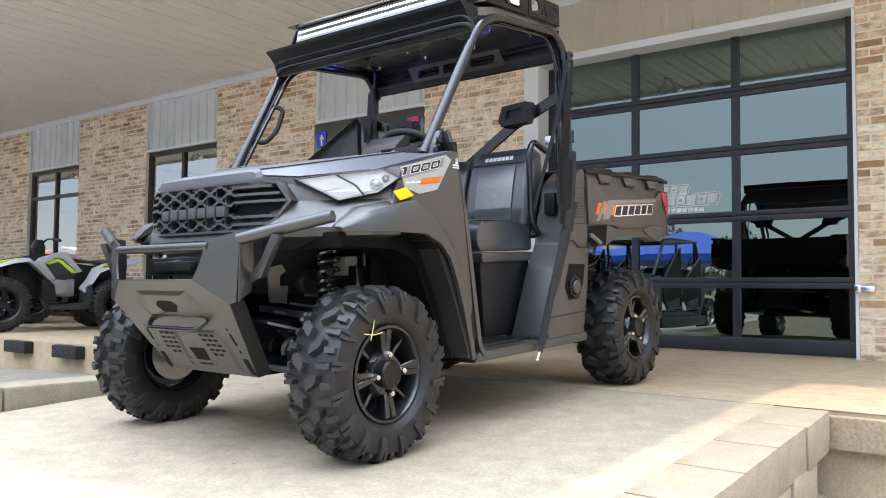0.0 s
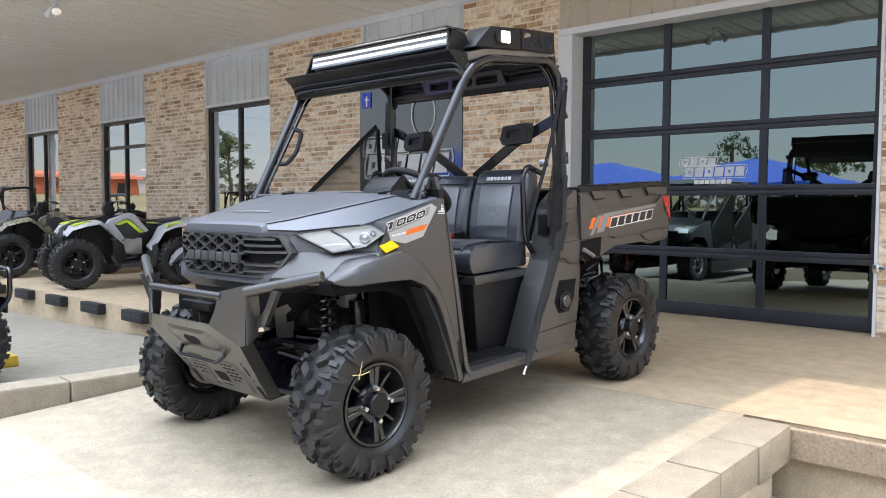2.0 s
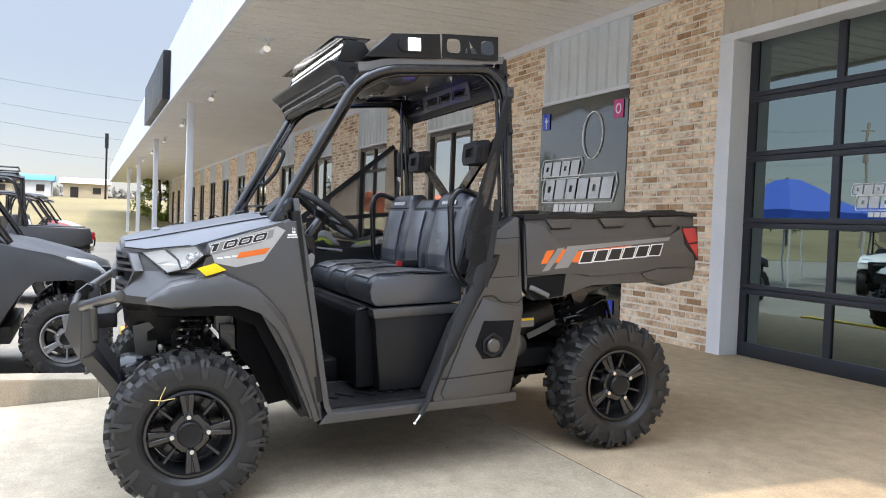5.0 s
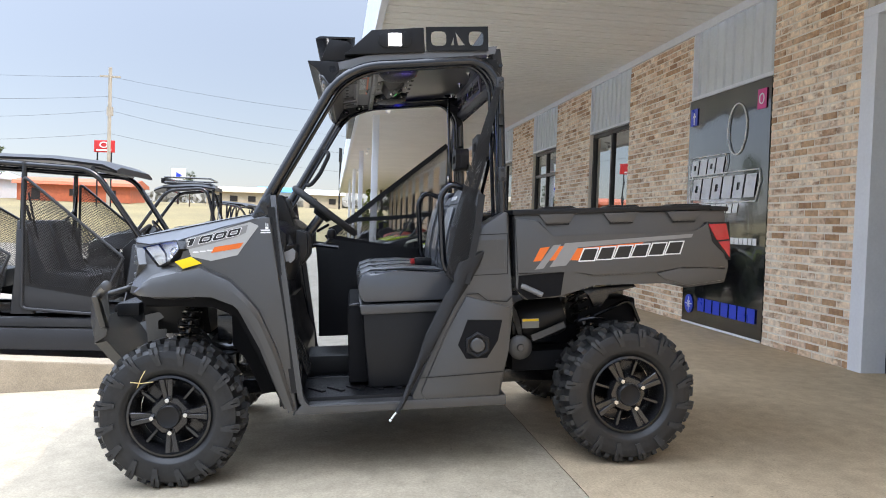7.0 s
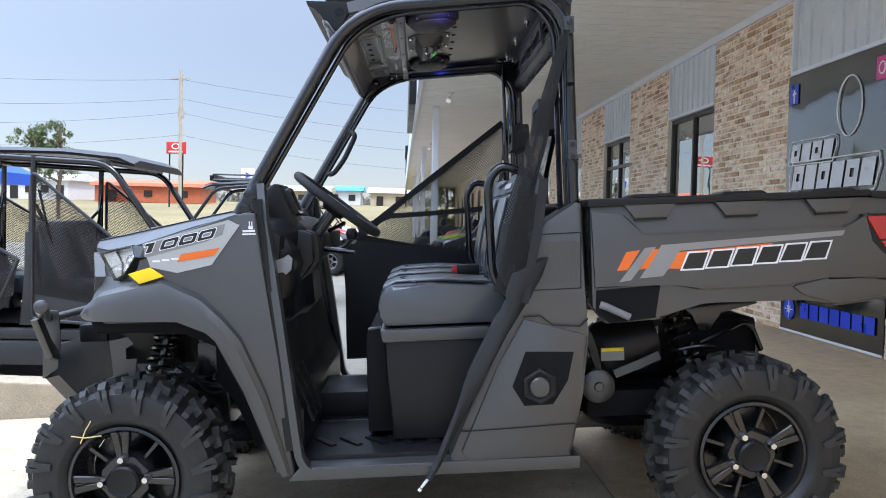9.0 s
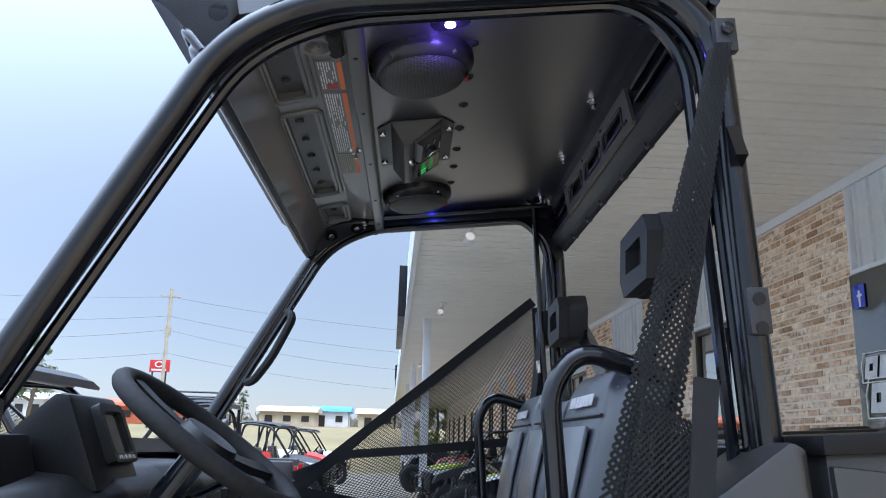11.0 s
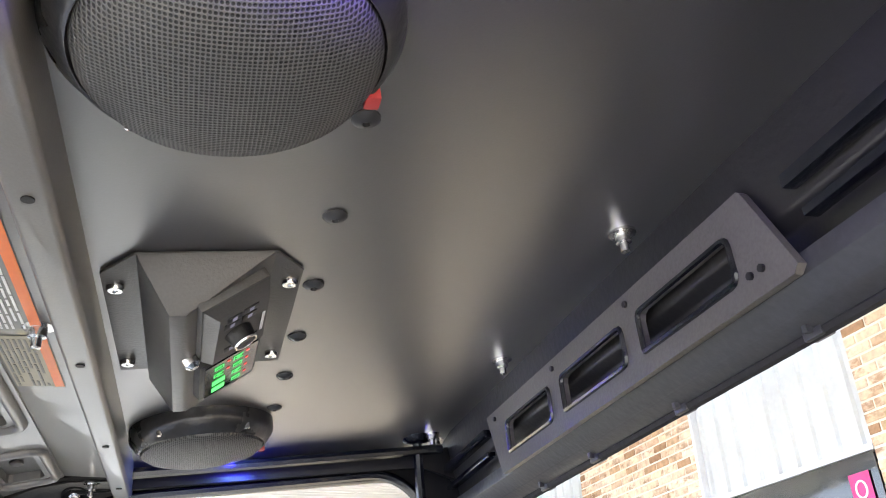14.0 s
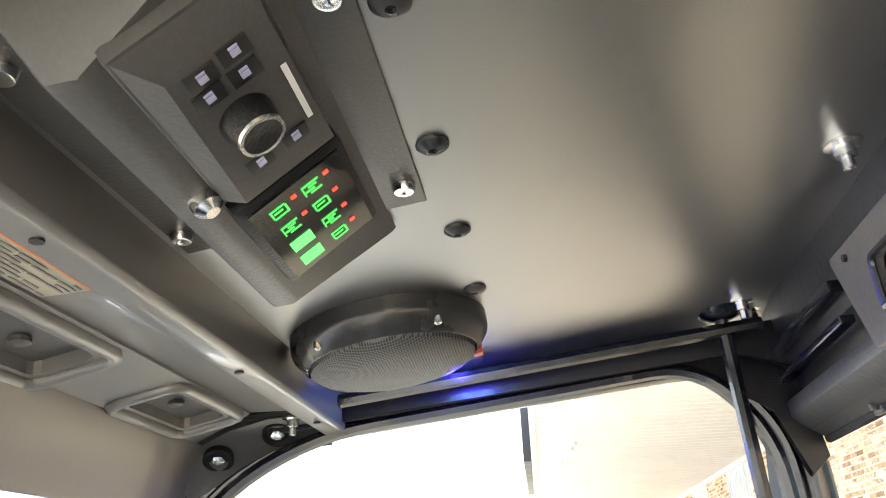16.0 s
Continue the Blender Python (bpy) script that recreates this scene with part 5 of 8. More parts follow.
for x, y, z in ((-.628, .826, 1.815), (-.619, .905, 1.8355)):
    m = Matrix.Translation((x, y, z)) @ Vector((.55, .12, -.80)).to_track_quat("Z", "Y").to_matrix().to_4x4()
    bm = B()
    lathe(bm, [(.019, -.006), (.019, .0025), (.017, .003), (.013, -.001), (0, -.001)], m, 22)
    sink = part("bolt_recess", bm, M_HOLE2, casting)
    bm = B()
    lathe(bm, [(.0085, -.002), (.0085, .003), (.005, .005), (0, .0045)], m, 6)
    part("casting_bolt", bm, M_CHROME, sink)
# rolled strips along both sides
for s in (1, -1):
    for x, z, r in ((.598, 1.862, .0085), (.621, 1.852, .0085)):
        bm = B()
        tube(bm, [(s * x, .945, z - .003), (s * x, 1.20, z + .012), (s * x, 1.495, z + .030)], r, 8)
        part("edge_strip", bm, M_STEEL, roof)


# speakers
def grille_mat():
    m, n, l, b = principled("speaker_mesh")
    tc, vo, mr = n.new("ShaderNodeTexCoord"), n.new("ShaderNodeTexVoronoi"), n.new("ShaderNodeMapRange")
    vo.voronoi_dimensions = "2D"
    vo.inputs["Scale"].default_value, vo.inputs["Randomness"].default_value = 400.0, 0.0
    mr.inputs["From Min"].default_value, mr.inputs["From Max"].default_value = 0.3, 0.42
    mr.inputs["To Min"].default_value, mr.inputs["To Max"].default_value = 0.006, 0.085
    l.new(tc.outputs["Object"], vo.inputs["Vector"]), l.new(vo.outputs["Distance"], mr.inputs[0])
    bp = n.new("ShaderNodeBump")
    bp.inputs["Strength"].default_value, bp.inputs["Distance"].default_value = .8, .001
    l.new(vo.outputs["Distance"], bp.inputs["Height"]), l.new(bp.outputs[0], b.inputs["Normal"]), l.new(mr.outputs[0], b.inputs["Base Color"])
    b.inputs["Roughness"].default_value = .45
    return m


M_MESH = grille_mat()


def speaker(x, s, glow, power):
    y = 1.088
    m = Matrix.Translation((x, y, zu(y))) @ pose(0, 0, 0, 180 + 4.7)
    bm = B()
    lathe(bm, [(.0980, 0), (.0980, .013), (.0965, .018), (.0860, .032), (.0835, .033), (.0820, .029), (.0, .028)], m, 56)
    sp = part("speaker", bm, mat("speaker_ring", (.030, .030, .031), .30), roof, "round black roof speaker with mesh grille")
    bm = B()
    lathe(bm, [(.0825, .029), (.0810, .036)] + [(r_, .036 + (h_ - .036) * (1 if s > 0 else .58)) for r_, h_ in ((.074, .045), (.056, .054), (.033, .060), (.0, .062))], m, 48)
    part("speaker_mesh", bm, M_MESH, sp)
    for k in range(4):
        bm = B()
        a = radians((38, 142, 218, 322)[k])
        lathe(bm, [(.0042, .020), (.0042, .0275), (.002, .0285), (0, .0275)], m @ pose(.0905 * math.cos(a), .0905 * math.sin(a), 0), 8)
        part("speaker_screw", bm, M_CHROME, sp)
    bm = B()
    box(bm, -.006, .006, -.005, .005, .024, .036, .002, m @ pose(-.029, -.082, 0))
    part("speaker_tag", bm, mat("red_tag", (.45, .05, .05), .4), sp, "red logo tag")
    # small round courtesy lamp beside it
    bm = B()
    lm = Matrix.Translation((.540 if s > 0 else -.556, y + .048, zu(y + .048))) @ pose(0, 0, 0, 180, 0, 66 if s > 0 else 104)
    poly(bm, [(-.034, -.009), (-.025, -.018), (.025, -.018), (.034, -.009), (.034, .009), (.025, .018), (-.025, .018), (-.034, .009)], 0, .006, 2, .002)
    for v in bm.verts:
        v.co = lm @ v.co
    puck = part("courtesy_lamp", bm, M_BLACKP, roof, "small roof lamp, lit")
    bm = B()
    lathe(bm, [(.0095, .006), (.0090, .009), (.005, .0115), (0, .012)], lm, 16)
    part("lamp_lens", bm, mat("lamp_lens", (.8, .8, .8), .2, emit=glow, strength=power, bump=.0), puck)


speaker(.406, 1, (.30, .20, 1.0), 9.0)
speaker(-.415, -1, (.35, 1.0, .55), 9.0)
for x, col, pw in ((.540, (.14, .08, 1.0), .08), (-.556, (.03, .03, 1.0), .05)):
    lp = new("lamp_glow", bpy.data.lights.new("lamp_glow", "POINT"))
    lp.data.energy, lp.data.color, lp.data.shadow_soft_size = pw, col, .012
    lp.parent = car
    lp.matrix_basis = pose(x, 1.138, zu(1.138) - .026)

# radio pod
bm = B()
plate = [(.092, .995), (.126, 1.024), (.124, 1.142), (.088, 1.168), (-.150, 1.168), (-.150, .997)]
poly(bm, plate, 0, .003, 2, .001)
for v in bm.verts:
    v.co.z = zu(v.co.y) - v.co.z - .001
pod2 = part("radio_pod", bm, M_POD, roof, "black overhead pod with radio and lit switch display")
bm = B()
ring = []
for x, ax_ in ((.128, .106), (-.185, -.165)):
    ring.append([(x, 1.024, zu(1.024) - .003), (x, 1.142, zu(1.142) - .003), (ax_, 1.068, zu(1.06) - .052), (ax_, 1.054, zu(1.05) - .052)])
loft(bm, ring)
bevelled(bm, list(bm.verts), .004)
part("pod_shell", bm, M_POD, pod2, "", 25)
# slanted face: radio and display
fx, fn = Vector((-1, 0, 0)), Vector((0, .56, -.828))
fy = fn.cross(fx)
fm = Matrix(((fx.x, fy.x, fn.x, 0), (fx.y, fy.y, fn.y, 1.102), (fx.z, fy.z, fn.z, 1.857), (0, 0, 0, 1)))
bm = B()
box(bm, -.110, .012, -.033, .036, -.004, .010, .004, fm)
loft(bm, [[fm @ Vector(p) for p in r] for r in ([(-.108, -.031, .010), (.010, -.031, .010), (.010, .034, .010), (-.108, .034, .010)], [(-.092, -.020, .019), (.008, -.024, .019), (.008, .032, .019), (-.092, .030, .019)])])
radio = part("radio", bm, M_POD, pod2, "black radio with large knob")
bm = B()
lathe(bm, [(.0135, .0), (.0135, .004), (.0115, .015), (.0100, .016), (.0, .0148)], fm @ pose(-.047, .000, .017), 24)
knob = part("radio_knob", bm, M_BLACKP, radio)
bm = B()
lathe(bm, [(.0118, .0145), (.0115, .0162), (.0098, .0162), (.0096, .0148)], fm @ pose(-.047, .000, .017), 24, False)
part("knob_ring", bm, M_CHROME, knob)
M_MARK = mat("button_mark", (.3, .3, .4), .4, emit=(.6, .6, 1.0), strength=.006)
for a, c in ((-.084, -.006), (-.086, .011), (-.072, -.008), (-.072, .010), (-.014, .015), (-.014, -.006)):
    bm = B()
    box(bm, a - .0055, a + .0055, c - .0075, c + .0075, .0188, .0203, .001, fm)
    part("radio_button", bm, M_BLACKD, radio)
    bm = B()
    box(bm, a - .0018, a + .0018, c - .0022, c + .0022, .0204, .0209, 0, fm)
    box(bm, a - .0040, a - .0026, c - .0022, c + .0022, .0204, .0209, 0, fm)
    tagged(part("button_mark", bm, M_MARK, radio, "", 0), "", "", "", "stuff")
bm = B()
box(bm, -.062, -.020, .0245, .0275, .0198, .0204, 0, fm)
part("radio_mark", bm, M_WHITED, radio, "white maker's mark as a plain bar", 0)
dm = fm @ pose(.070, .001, -.002, 0, 0, 0)
bm = B()
box(bm, -.052, .052, -.036, .036, -.004, .016, .006, dm)
disp = part("switch_panel", bm, M_BLACKP, pod2, "small switch panel with green and red icons")
bm = B()
box(bm, -.044, .044, -.030, .030, .016, .0175, 0, dm)
part("switch_screen", bm, mat("glossy_screen", (.012, .014, .014), .1, bump=.0), disp, "", 0)
M_GREEN = mat("green_icon", (.02, .2, .06), .4, emit=(.02, 1.0, .16), strength=.040, bump=.0)
M_GREENKEY = mat("lit_green_key", (.05, .4, .15), .4, emit=(.02, 1.0, .14), strength=.075, bump=.0)
M_REDI = mat("red_icon", (.3, .03, .02), .4, emit=(1.0, .08, .05), strength=.05, bump=.0)
for i in range(4):
    for j in range(2):
        cx, cy = -.031 + i * .0205, .008 - j * .022
        bm = B()
        if i > 1 and j == 1:
            box(bm, cx - .006, cx + .006, cy - .0075, cy + .0075, .0176, .0182, .0002, dm)
            part("lit_key", bm, M_GREENKEY, disp, "bright green lit key", 0)
            continue
        if (i + j) % 2:
            for u0, u1, v0, v1 in ((-.005, -.0036, -.006, .004), (.0034, .0048, -.005, .005), (-.0036, .0034, .0036, .005), (-.0012, .0002, -.004, .002), (-.0036, .0034, -.0058, -.0046)):
                box(bm, cx + u0, cx + u1, cy + v0, cy + v1, .0176, .0181, 0, dm)
        else:
            for k in range(4):
                box(bm, cx - .0055 + k * .003, cx - .0039 + k * .003, cy - .005 + (k % 2) * .0025, cy + .0052 - (k % 3) * .002, .0176, .0181, 0, dm)
            box(bm, cx - .0055, cx + .005, cy - .0062, cy - .0052, .0176, .0181, 0, dm)
        part("green_icon", bm, M_GREEN, disp, "", 0)
        bm = B()
        box(bm, cx - .0055, cx - .0022, cy + .0085, cy + .0120, .0176, .0182, 0, dm)
        part("red_icon", bm, M_REDI, disp, "", 0)
for x in (.068, -.120):
    for y in (1.006, 1.157):
        bm = B()
        lathe(bm, [(.0080, 0), (.0080, .002), (.0065, .0055), (.003, .006), (0, .0045)], pose(x, y, zu(y) - .004, 180), 14)
        part("pod_bolt", bm, M_CHROME, pod2)
bm = B()
lathe(bm, [(.008, 0), (.008, .010), (.004, .014), (0, .014)], fm @ pose(.004, -.040, .0), 10)
part("pod_stud", bm, M_CHROME, pod2)

# rear header bracket with three openings
bm = B()
holes = [(-.29, -.137), (-.098, .060), (.096, .254)]
z0, z1 = 1.787, 1.880
sheet(bm, [(-.33, z0), (.315, z0), (.322, z0 + .006), (.284, z1 - .004), (.28, z1), (-.37, z1), (-.372, z1 - .004)], [rounded(a, c, z0 + .022, z1 - .029, .009) for a, c in holes], 1.501, 1.509, 1)
bracket = part("header_bracket", bm, mat("bracket_steel", (.125, .118, .110), .32, .2, grain=300, bump=.08), car, "grey steel bracket with three openings", 20)
for a, c in holes:
    bm = B()
    tube(bm, rnd([(a, 1.50, z0 + .022), (c, 1.50, z0 + .022), (c, 1.50, z1 - .029), (a, 1.50, z1 - .029), (a, 1.50, z0 + .024)], .009, 3), .003, 6)
    part("opening_lip", bm, M_STEEL, bracket)
# black discs painted as small holes in the bracket
for x in (-.335, -.118, .078, .27, .285):
    bm = B()
    lathe(bm, [(.0035, 0), (.0035, .003), (0, .003)], pose(x, 1.501, z1 - .012 if x < .26 else z0 + .02, 90), 8)
    part("bracket_hole", bm, M_BLACKD, bracket)
bm = B()
poly(bm, [(1.505, 1.935), (1.548, 1.935), (1.556, 1.86), (1.552, 1.812), (1.535, 1.806), (1.532, 1.835), (1.518, 1.845)], -.64, .64, 0, .003)
part("rear_header", bm, mat("header_black", (.012, .012, .013), .40), car)
bm = B()
poly(bm, [(1.512, 1.788), (1.530, 1.772), (1.546, 1.760), (1.553, 1.764), (1.553, 1.812), (1.512, 1.806)], -.64, .64, 0, .002)
beam = part("header_beam", bm, M_BRACKET, car, "dull grey lower beam of the rear header", 20)
bm = B()
tube(bm, [(-.64, 1.549, 1.760), (.64, 1.549, 1.760)], .006, 8)
part("window_seal", bm, M_RUBBER, beam)
for x in (-.47, -.29, -.13, .07, .27, .47):
    bm = B()
    box(bm, x - .011, x + .011, 1.542, 1.556, 1.755, 1.763, .002), box(bm, x - .003, x + .003, 1.536, 1.543, 1.759, 1.766, .001)
    part("seal_clip", bm, M_BRACKET, beam)
# long raised ribs of the header beside the bracket
for x0, x1 in ((.33, .63), (-.62, -.39)):
    bm = B()
    poly(bm, [(x0, 1.852), (x1, 1.856), (x1, 1.868), (x0, 1.864)], 1.500, 1.514, 1, .002), poly(bm, [(x0 + .01, 1.822), (x1, 1.826), (x1, 1.834), (x0 + .01, 1.830)], 1.502, 1.516, 1, .002)
    part("header_rib", bm, M_STEEL, beam)
# thin stay behind the passenger belt
bm = B()
lathe(bm, [(.030, .0), (.024, -.008), (.012, -.012), (0, -.012)], pose(-.600, 1.452, zu(1.452)), 14)
tube(bm, [(-.600, 1.452, 1.905), (-.612, 1.455, 1.72), (-.635, 1.462, 1.25)], .0085, 8)
part("stay_rod", bm, M_STEEL, car)

# ---- roof rack, light bar ----
bm = B()
for s in (1, -1):
    poly(bm, [(.83, 1.90), (.955, 2.010), (1.19, 2.022), (1.193, 1.912)], s * .54, s * .68, 0, .004)
    rk = part("rack_pod", bm, M_BLACKP, roof, "black angular roof pod with cube lamp")
    bm = B()
    poly(bm, [(1.005, 1.930), (.985, 1.948), (.985, 1.980), (1.005, 1.998), (1.110, 2.0), (1.130, 1.982), (1.130, 1.948), (1.110, 1.930)], s * .68, s * .688, 0, .002)
    lampf = part("cube_lamp", bm, M_BLACKP, rk, "square cube lamp, lit")
    bm = B()
    box(bm, s * .688, s * .696, 1.028, 1.088, 1.936, 1.993, .004)
    part("cube_lens", bm, mat("cube_lens", (.9, .9, .9), .2, emit=(.9, .95, 1.0), strength=1.1, bump=.0), lampf)
    bm = B()
    # rear side plate with cut-outs
    zz0, zz1 = 1.918, 2.028
    cuts = [rounded(1.222, 1.292, zz0 + .022, zz1 - .022, .018), rounded(1.395, 1.462, zz0 + .022, zz1 - .022, .018), [(1.312, zz0 + .024), (1.326, zz0 + .024), (1.326, zz1 - .05)], [(1.345, zz0 + .024), (1.378, zz0 + .024), (1.334, zz1 - .024)]]
    sheet(bm, [(1.20, zz0), (1.485, zz0), (1.485, zz1), (1.20, zz1 - .004)], cuts, s * .672, s * .68, 0)
    part("rack_plate", bm, M_BLACKP, roof, "black roof rack side plate with cut-outs", 15)
    bm = B()
    # end bracket of the light bar
    poly(bm, [(.72, 1.885), (.765, 1.985), (.85, 1.975), (.89, 1.905), (.82, 1.89)], .035 + s * .556, .035 + s * .568, 0, .002)
    part("bar_bracket", bm, M_BLACKP, roof)
    bm = B()
bm.free()
bm = B()
box(bm, -.672, .672, 1.475, 1.483, 1.918, 2.028)
part("rack_back", bm, M_BLACKP, roof, "", 0)
lb = Matrix.Translation((.035, .79, 1.942)) @ pose(0, 0, 0, -12)
bm = B()
poly(bm, [(-.03, -.042), (-.034, .042), (.0, .048), (.05, .03), (.05, -.03), (.0, -.048)], -.552, .552, 0, .004)
for v in bm.verts:
    v.co = lb @ v.co
bar = part("light_bar", bm, M_STEEL, roof, "long LED light bar with bright lens")
M_LED = mat("led_lens", (.75, .78, .78), .18, .3, bump=.0, emit=(.88, .95, 1.0), strength=.55)
M_LEDD = mat("led_gap", (.35, .38, .38), .2, .6, bump=.0)
bm = B()
for i in range(53):
    for j in range(2):
        x = -.532 + i * .0201
        lathe(bm, [(.0095, .0), (.0075, -.003), (.003, -.005), (0, -.005)], lb @ pose(x + .0095, -.036, -.016 + j * .032, -90, 0, 0), 8)
tagged(part("led_cell", bm, M_LED, bar), "", "", "", "stuff")
bm = B()
box(bm, -.54, .54, -.038, -.033, -.036, .036, 0, lb)
part("led_panel", bm, M_LEDD, bar)
bm = B()
poly(bm, [(.70, 1.988), (.72, 2.0), (.88, 1.995), (.88, 1.988)], -.53, .60, 0, .002)
part("bar_hood", bm, M_STEEL, roof)

# ---- cargo bed ----
for s in (1, -1):
    bm = B()
    side = [(1.575, 1.165), (2.575, 1.170), (2.592, .90), (2.572, .829), (2.383, .808), (2.276, .843), (1.95, .845), (1.80, .785), (1.62, .776), (1.576, .833)]
    poly(bm, side, s * .70, s * .756, 0, .010)
    bed = part("bed_side", bm, M_PLASTIC, car)
    # swollen lower panel with a slanted step towards the front
    bm = B()
    poly(bm, [(1.577, 1.150), (1.686, 1.135), (1.747, 1.060), (2.42, 1.064), (2.49, 1.118), (2.50, 1.02), (2.565, .965), (2.582, .905), (2.48, .898), (2.36, .912), (2.24, .885), (1.93, .878), (1.85, .905), (1.585, .895)], s * .752, s * .768, 0, .006)
    part("bed_bulge", bm, M_PLASTIC, bed)
    bm = B()
    poly(bm, [(2.24, .880), (2.36, .906), (2.48, .892), (2.578, .898), (2.565, .840), (2.385, .818), (2.28, .850)], s * .750, s * .764, 0, .008)
    part("bed_corner", bm, M_PLASTIC, bed)
    bm = B()
    poly(bm, [(1.565, 1.162), (2.50, 1.170), (2.502, 1.192), (1.565, 1.188)], s * .60, s * .775, 0, .007)
    poly(bm, [(2.503, 1.166), (2.585, 1.162), (2.588, 1.182), (2.503, 1.188)], s * .60, s * .770, 0, .004)
    for a in (1.70, 2.0, 2.30):
        poly(bm, [(a, 1.189), (a + .02, 1.199), (a + .14, 1.200), (a + .16, 1.190)], s * .66, s * .77, 0, .002)
    part("bed_rail", bm, M_BLACKP, bed)
    for a in (1.685, 1.985, 2.285):
        bm = B()
        poly(bm, [(a, 1.165), (a + .17, 1.166), (a + .14, 1.122), (a + .035, 1.121)], s * .756, s * .771, 0, .003)
        part("tie_pocket", bm, M_PLASTIC, bed)
        bm = B()
        poly(bm, [(a + .032, 1.120), (a + .143, 1.121), (a + .139, 1.114), (a + .037, 1.113)], s * .756, s * .766, 0)
        part("pocket_lip", bm, M_BLACKP, bed, "", 0)
    # recess drawn as a thin black patch, its shade put into the colour
    bm = B()
    poly(bm, [(1.590, .888), (1.803, .900), (1.784, .792), (1.632, .778), (1.586, .815)], s * .7562, s * .7580, 0)
    part("latch_recess", bm, M_HOLE2, bed, "", 0)
    bm = B()
    tube(bm, [(s * .763, 1.600, .842), (s * .768, 1.618, .836), (s * .772, 1.695, .798)], .0125, 10)
    part("bed_lever", bm, mat("lever_grey", (.16, .16, .16), .5), bed)
    # stripes and name blocks
    bm = B()
    poly(bm, [(1.664, .914), (1.703, .919), (1.788, 1.026), (1.751, 1.023)], s * .7684, s * .7692, 0)
    poly(bm, [(1.732, .924), (1.808, .929), (1.828, .953), (1.866, 1.010), (2.407, 1.043), (2.415, 1.060), (1.806, 1.031)], s * .7684, s * .7692, 0)
    dcl = part("bed_decal", bm, M_SILVER, bed, "silver and orange stripes with plain name blocks", 0)
    bm = B()
    poly(bm, [(1.657, .951), (1.692, .953), (1.735, 1.017), (1.690, 1.012)], s * .7684, s * .7690, 0)
    poly(bm, [(1.731, .953), (1.757, .955), (1.799, 1.019), (1.779, 1.017)], s * .7694, s * .7699, 0)
    poly(bm, [(1.828, .953), (1.862, 1.006), (2.175, 1.026), (2.158, 1.009), (1.905, .994), (1.872, .951)], s * .7694, s * .7699, 0)
    part("orange_stripe", bm, M_ORANGE, dcl, "", 0)
    for grow, mt, off in ((.0055, M_WHITED, 0), (0, M_BLACKD, .0006)):
        for k in range(6):
            bm = B()
            a = 1.872 + k * .0815
            z = .950 + k * .0042
            poly(bm, [(a - grow * 1.4, z - grow), (a + .066 + grow, z + .001 - grow), (a + .086 + grow * 1.4, z + .053 + grow), (a + .024 - grow, z + .051 + grow)], s * (.7702 + off), s * (.7707 + off), 0)
            part("name_block", bm, mt, dcl, "", 0)
    # tail lamp in two pieces
    bm = B()
    poly(bm, [(2.488, 1.103), (2.576, 1.105), (2.590, 1.030), (2.530, 1.026)], s * .66, s * .772, 0, .005)
    lamp_ = part("tail_lamp", bm, M_RED, car, "red tail lamp")
    bm = B()
    poly(bm, [(2.536, 1.020), (2.592, 1.024), (2.592, .945)], s * .66, s * .770, 0, .003)
    part("lower_lens", bm, M_RED, lamp_)
    bm = B()
    poly(bm, [(2.470, 1.112), (2.592, 1.112), (2.600, .935), (2.580, .935), (2.50, 1.03)], s * .655, s * .766, 0, .003)
    part("lamp_surround", bm, M_BLACKP, lamp_)
bm = B()
box(bm, -.70, .70, 1.585, 2.57, .88, .91), box(bm, -.70, .70, 1.575, 1.60, .9, 1.16), box(bm, -.655, .655, 2.57, 2.605, .86, 1.16, .008)
part("bed_tub", bm, M_BLACKP, car, "", 0)

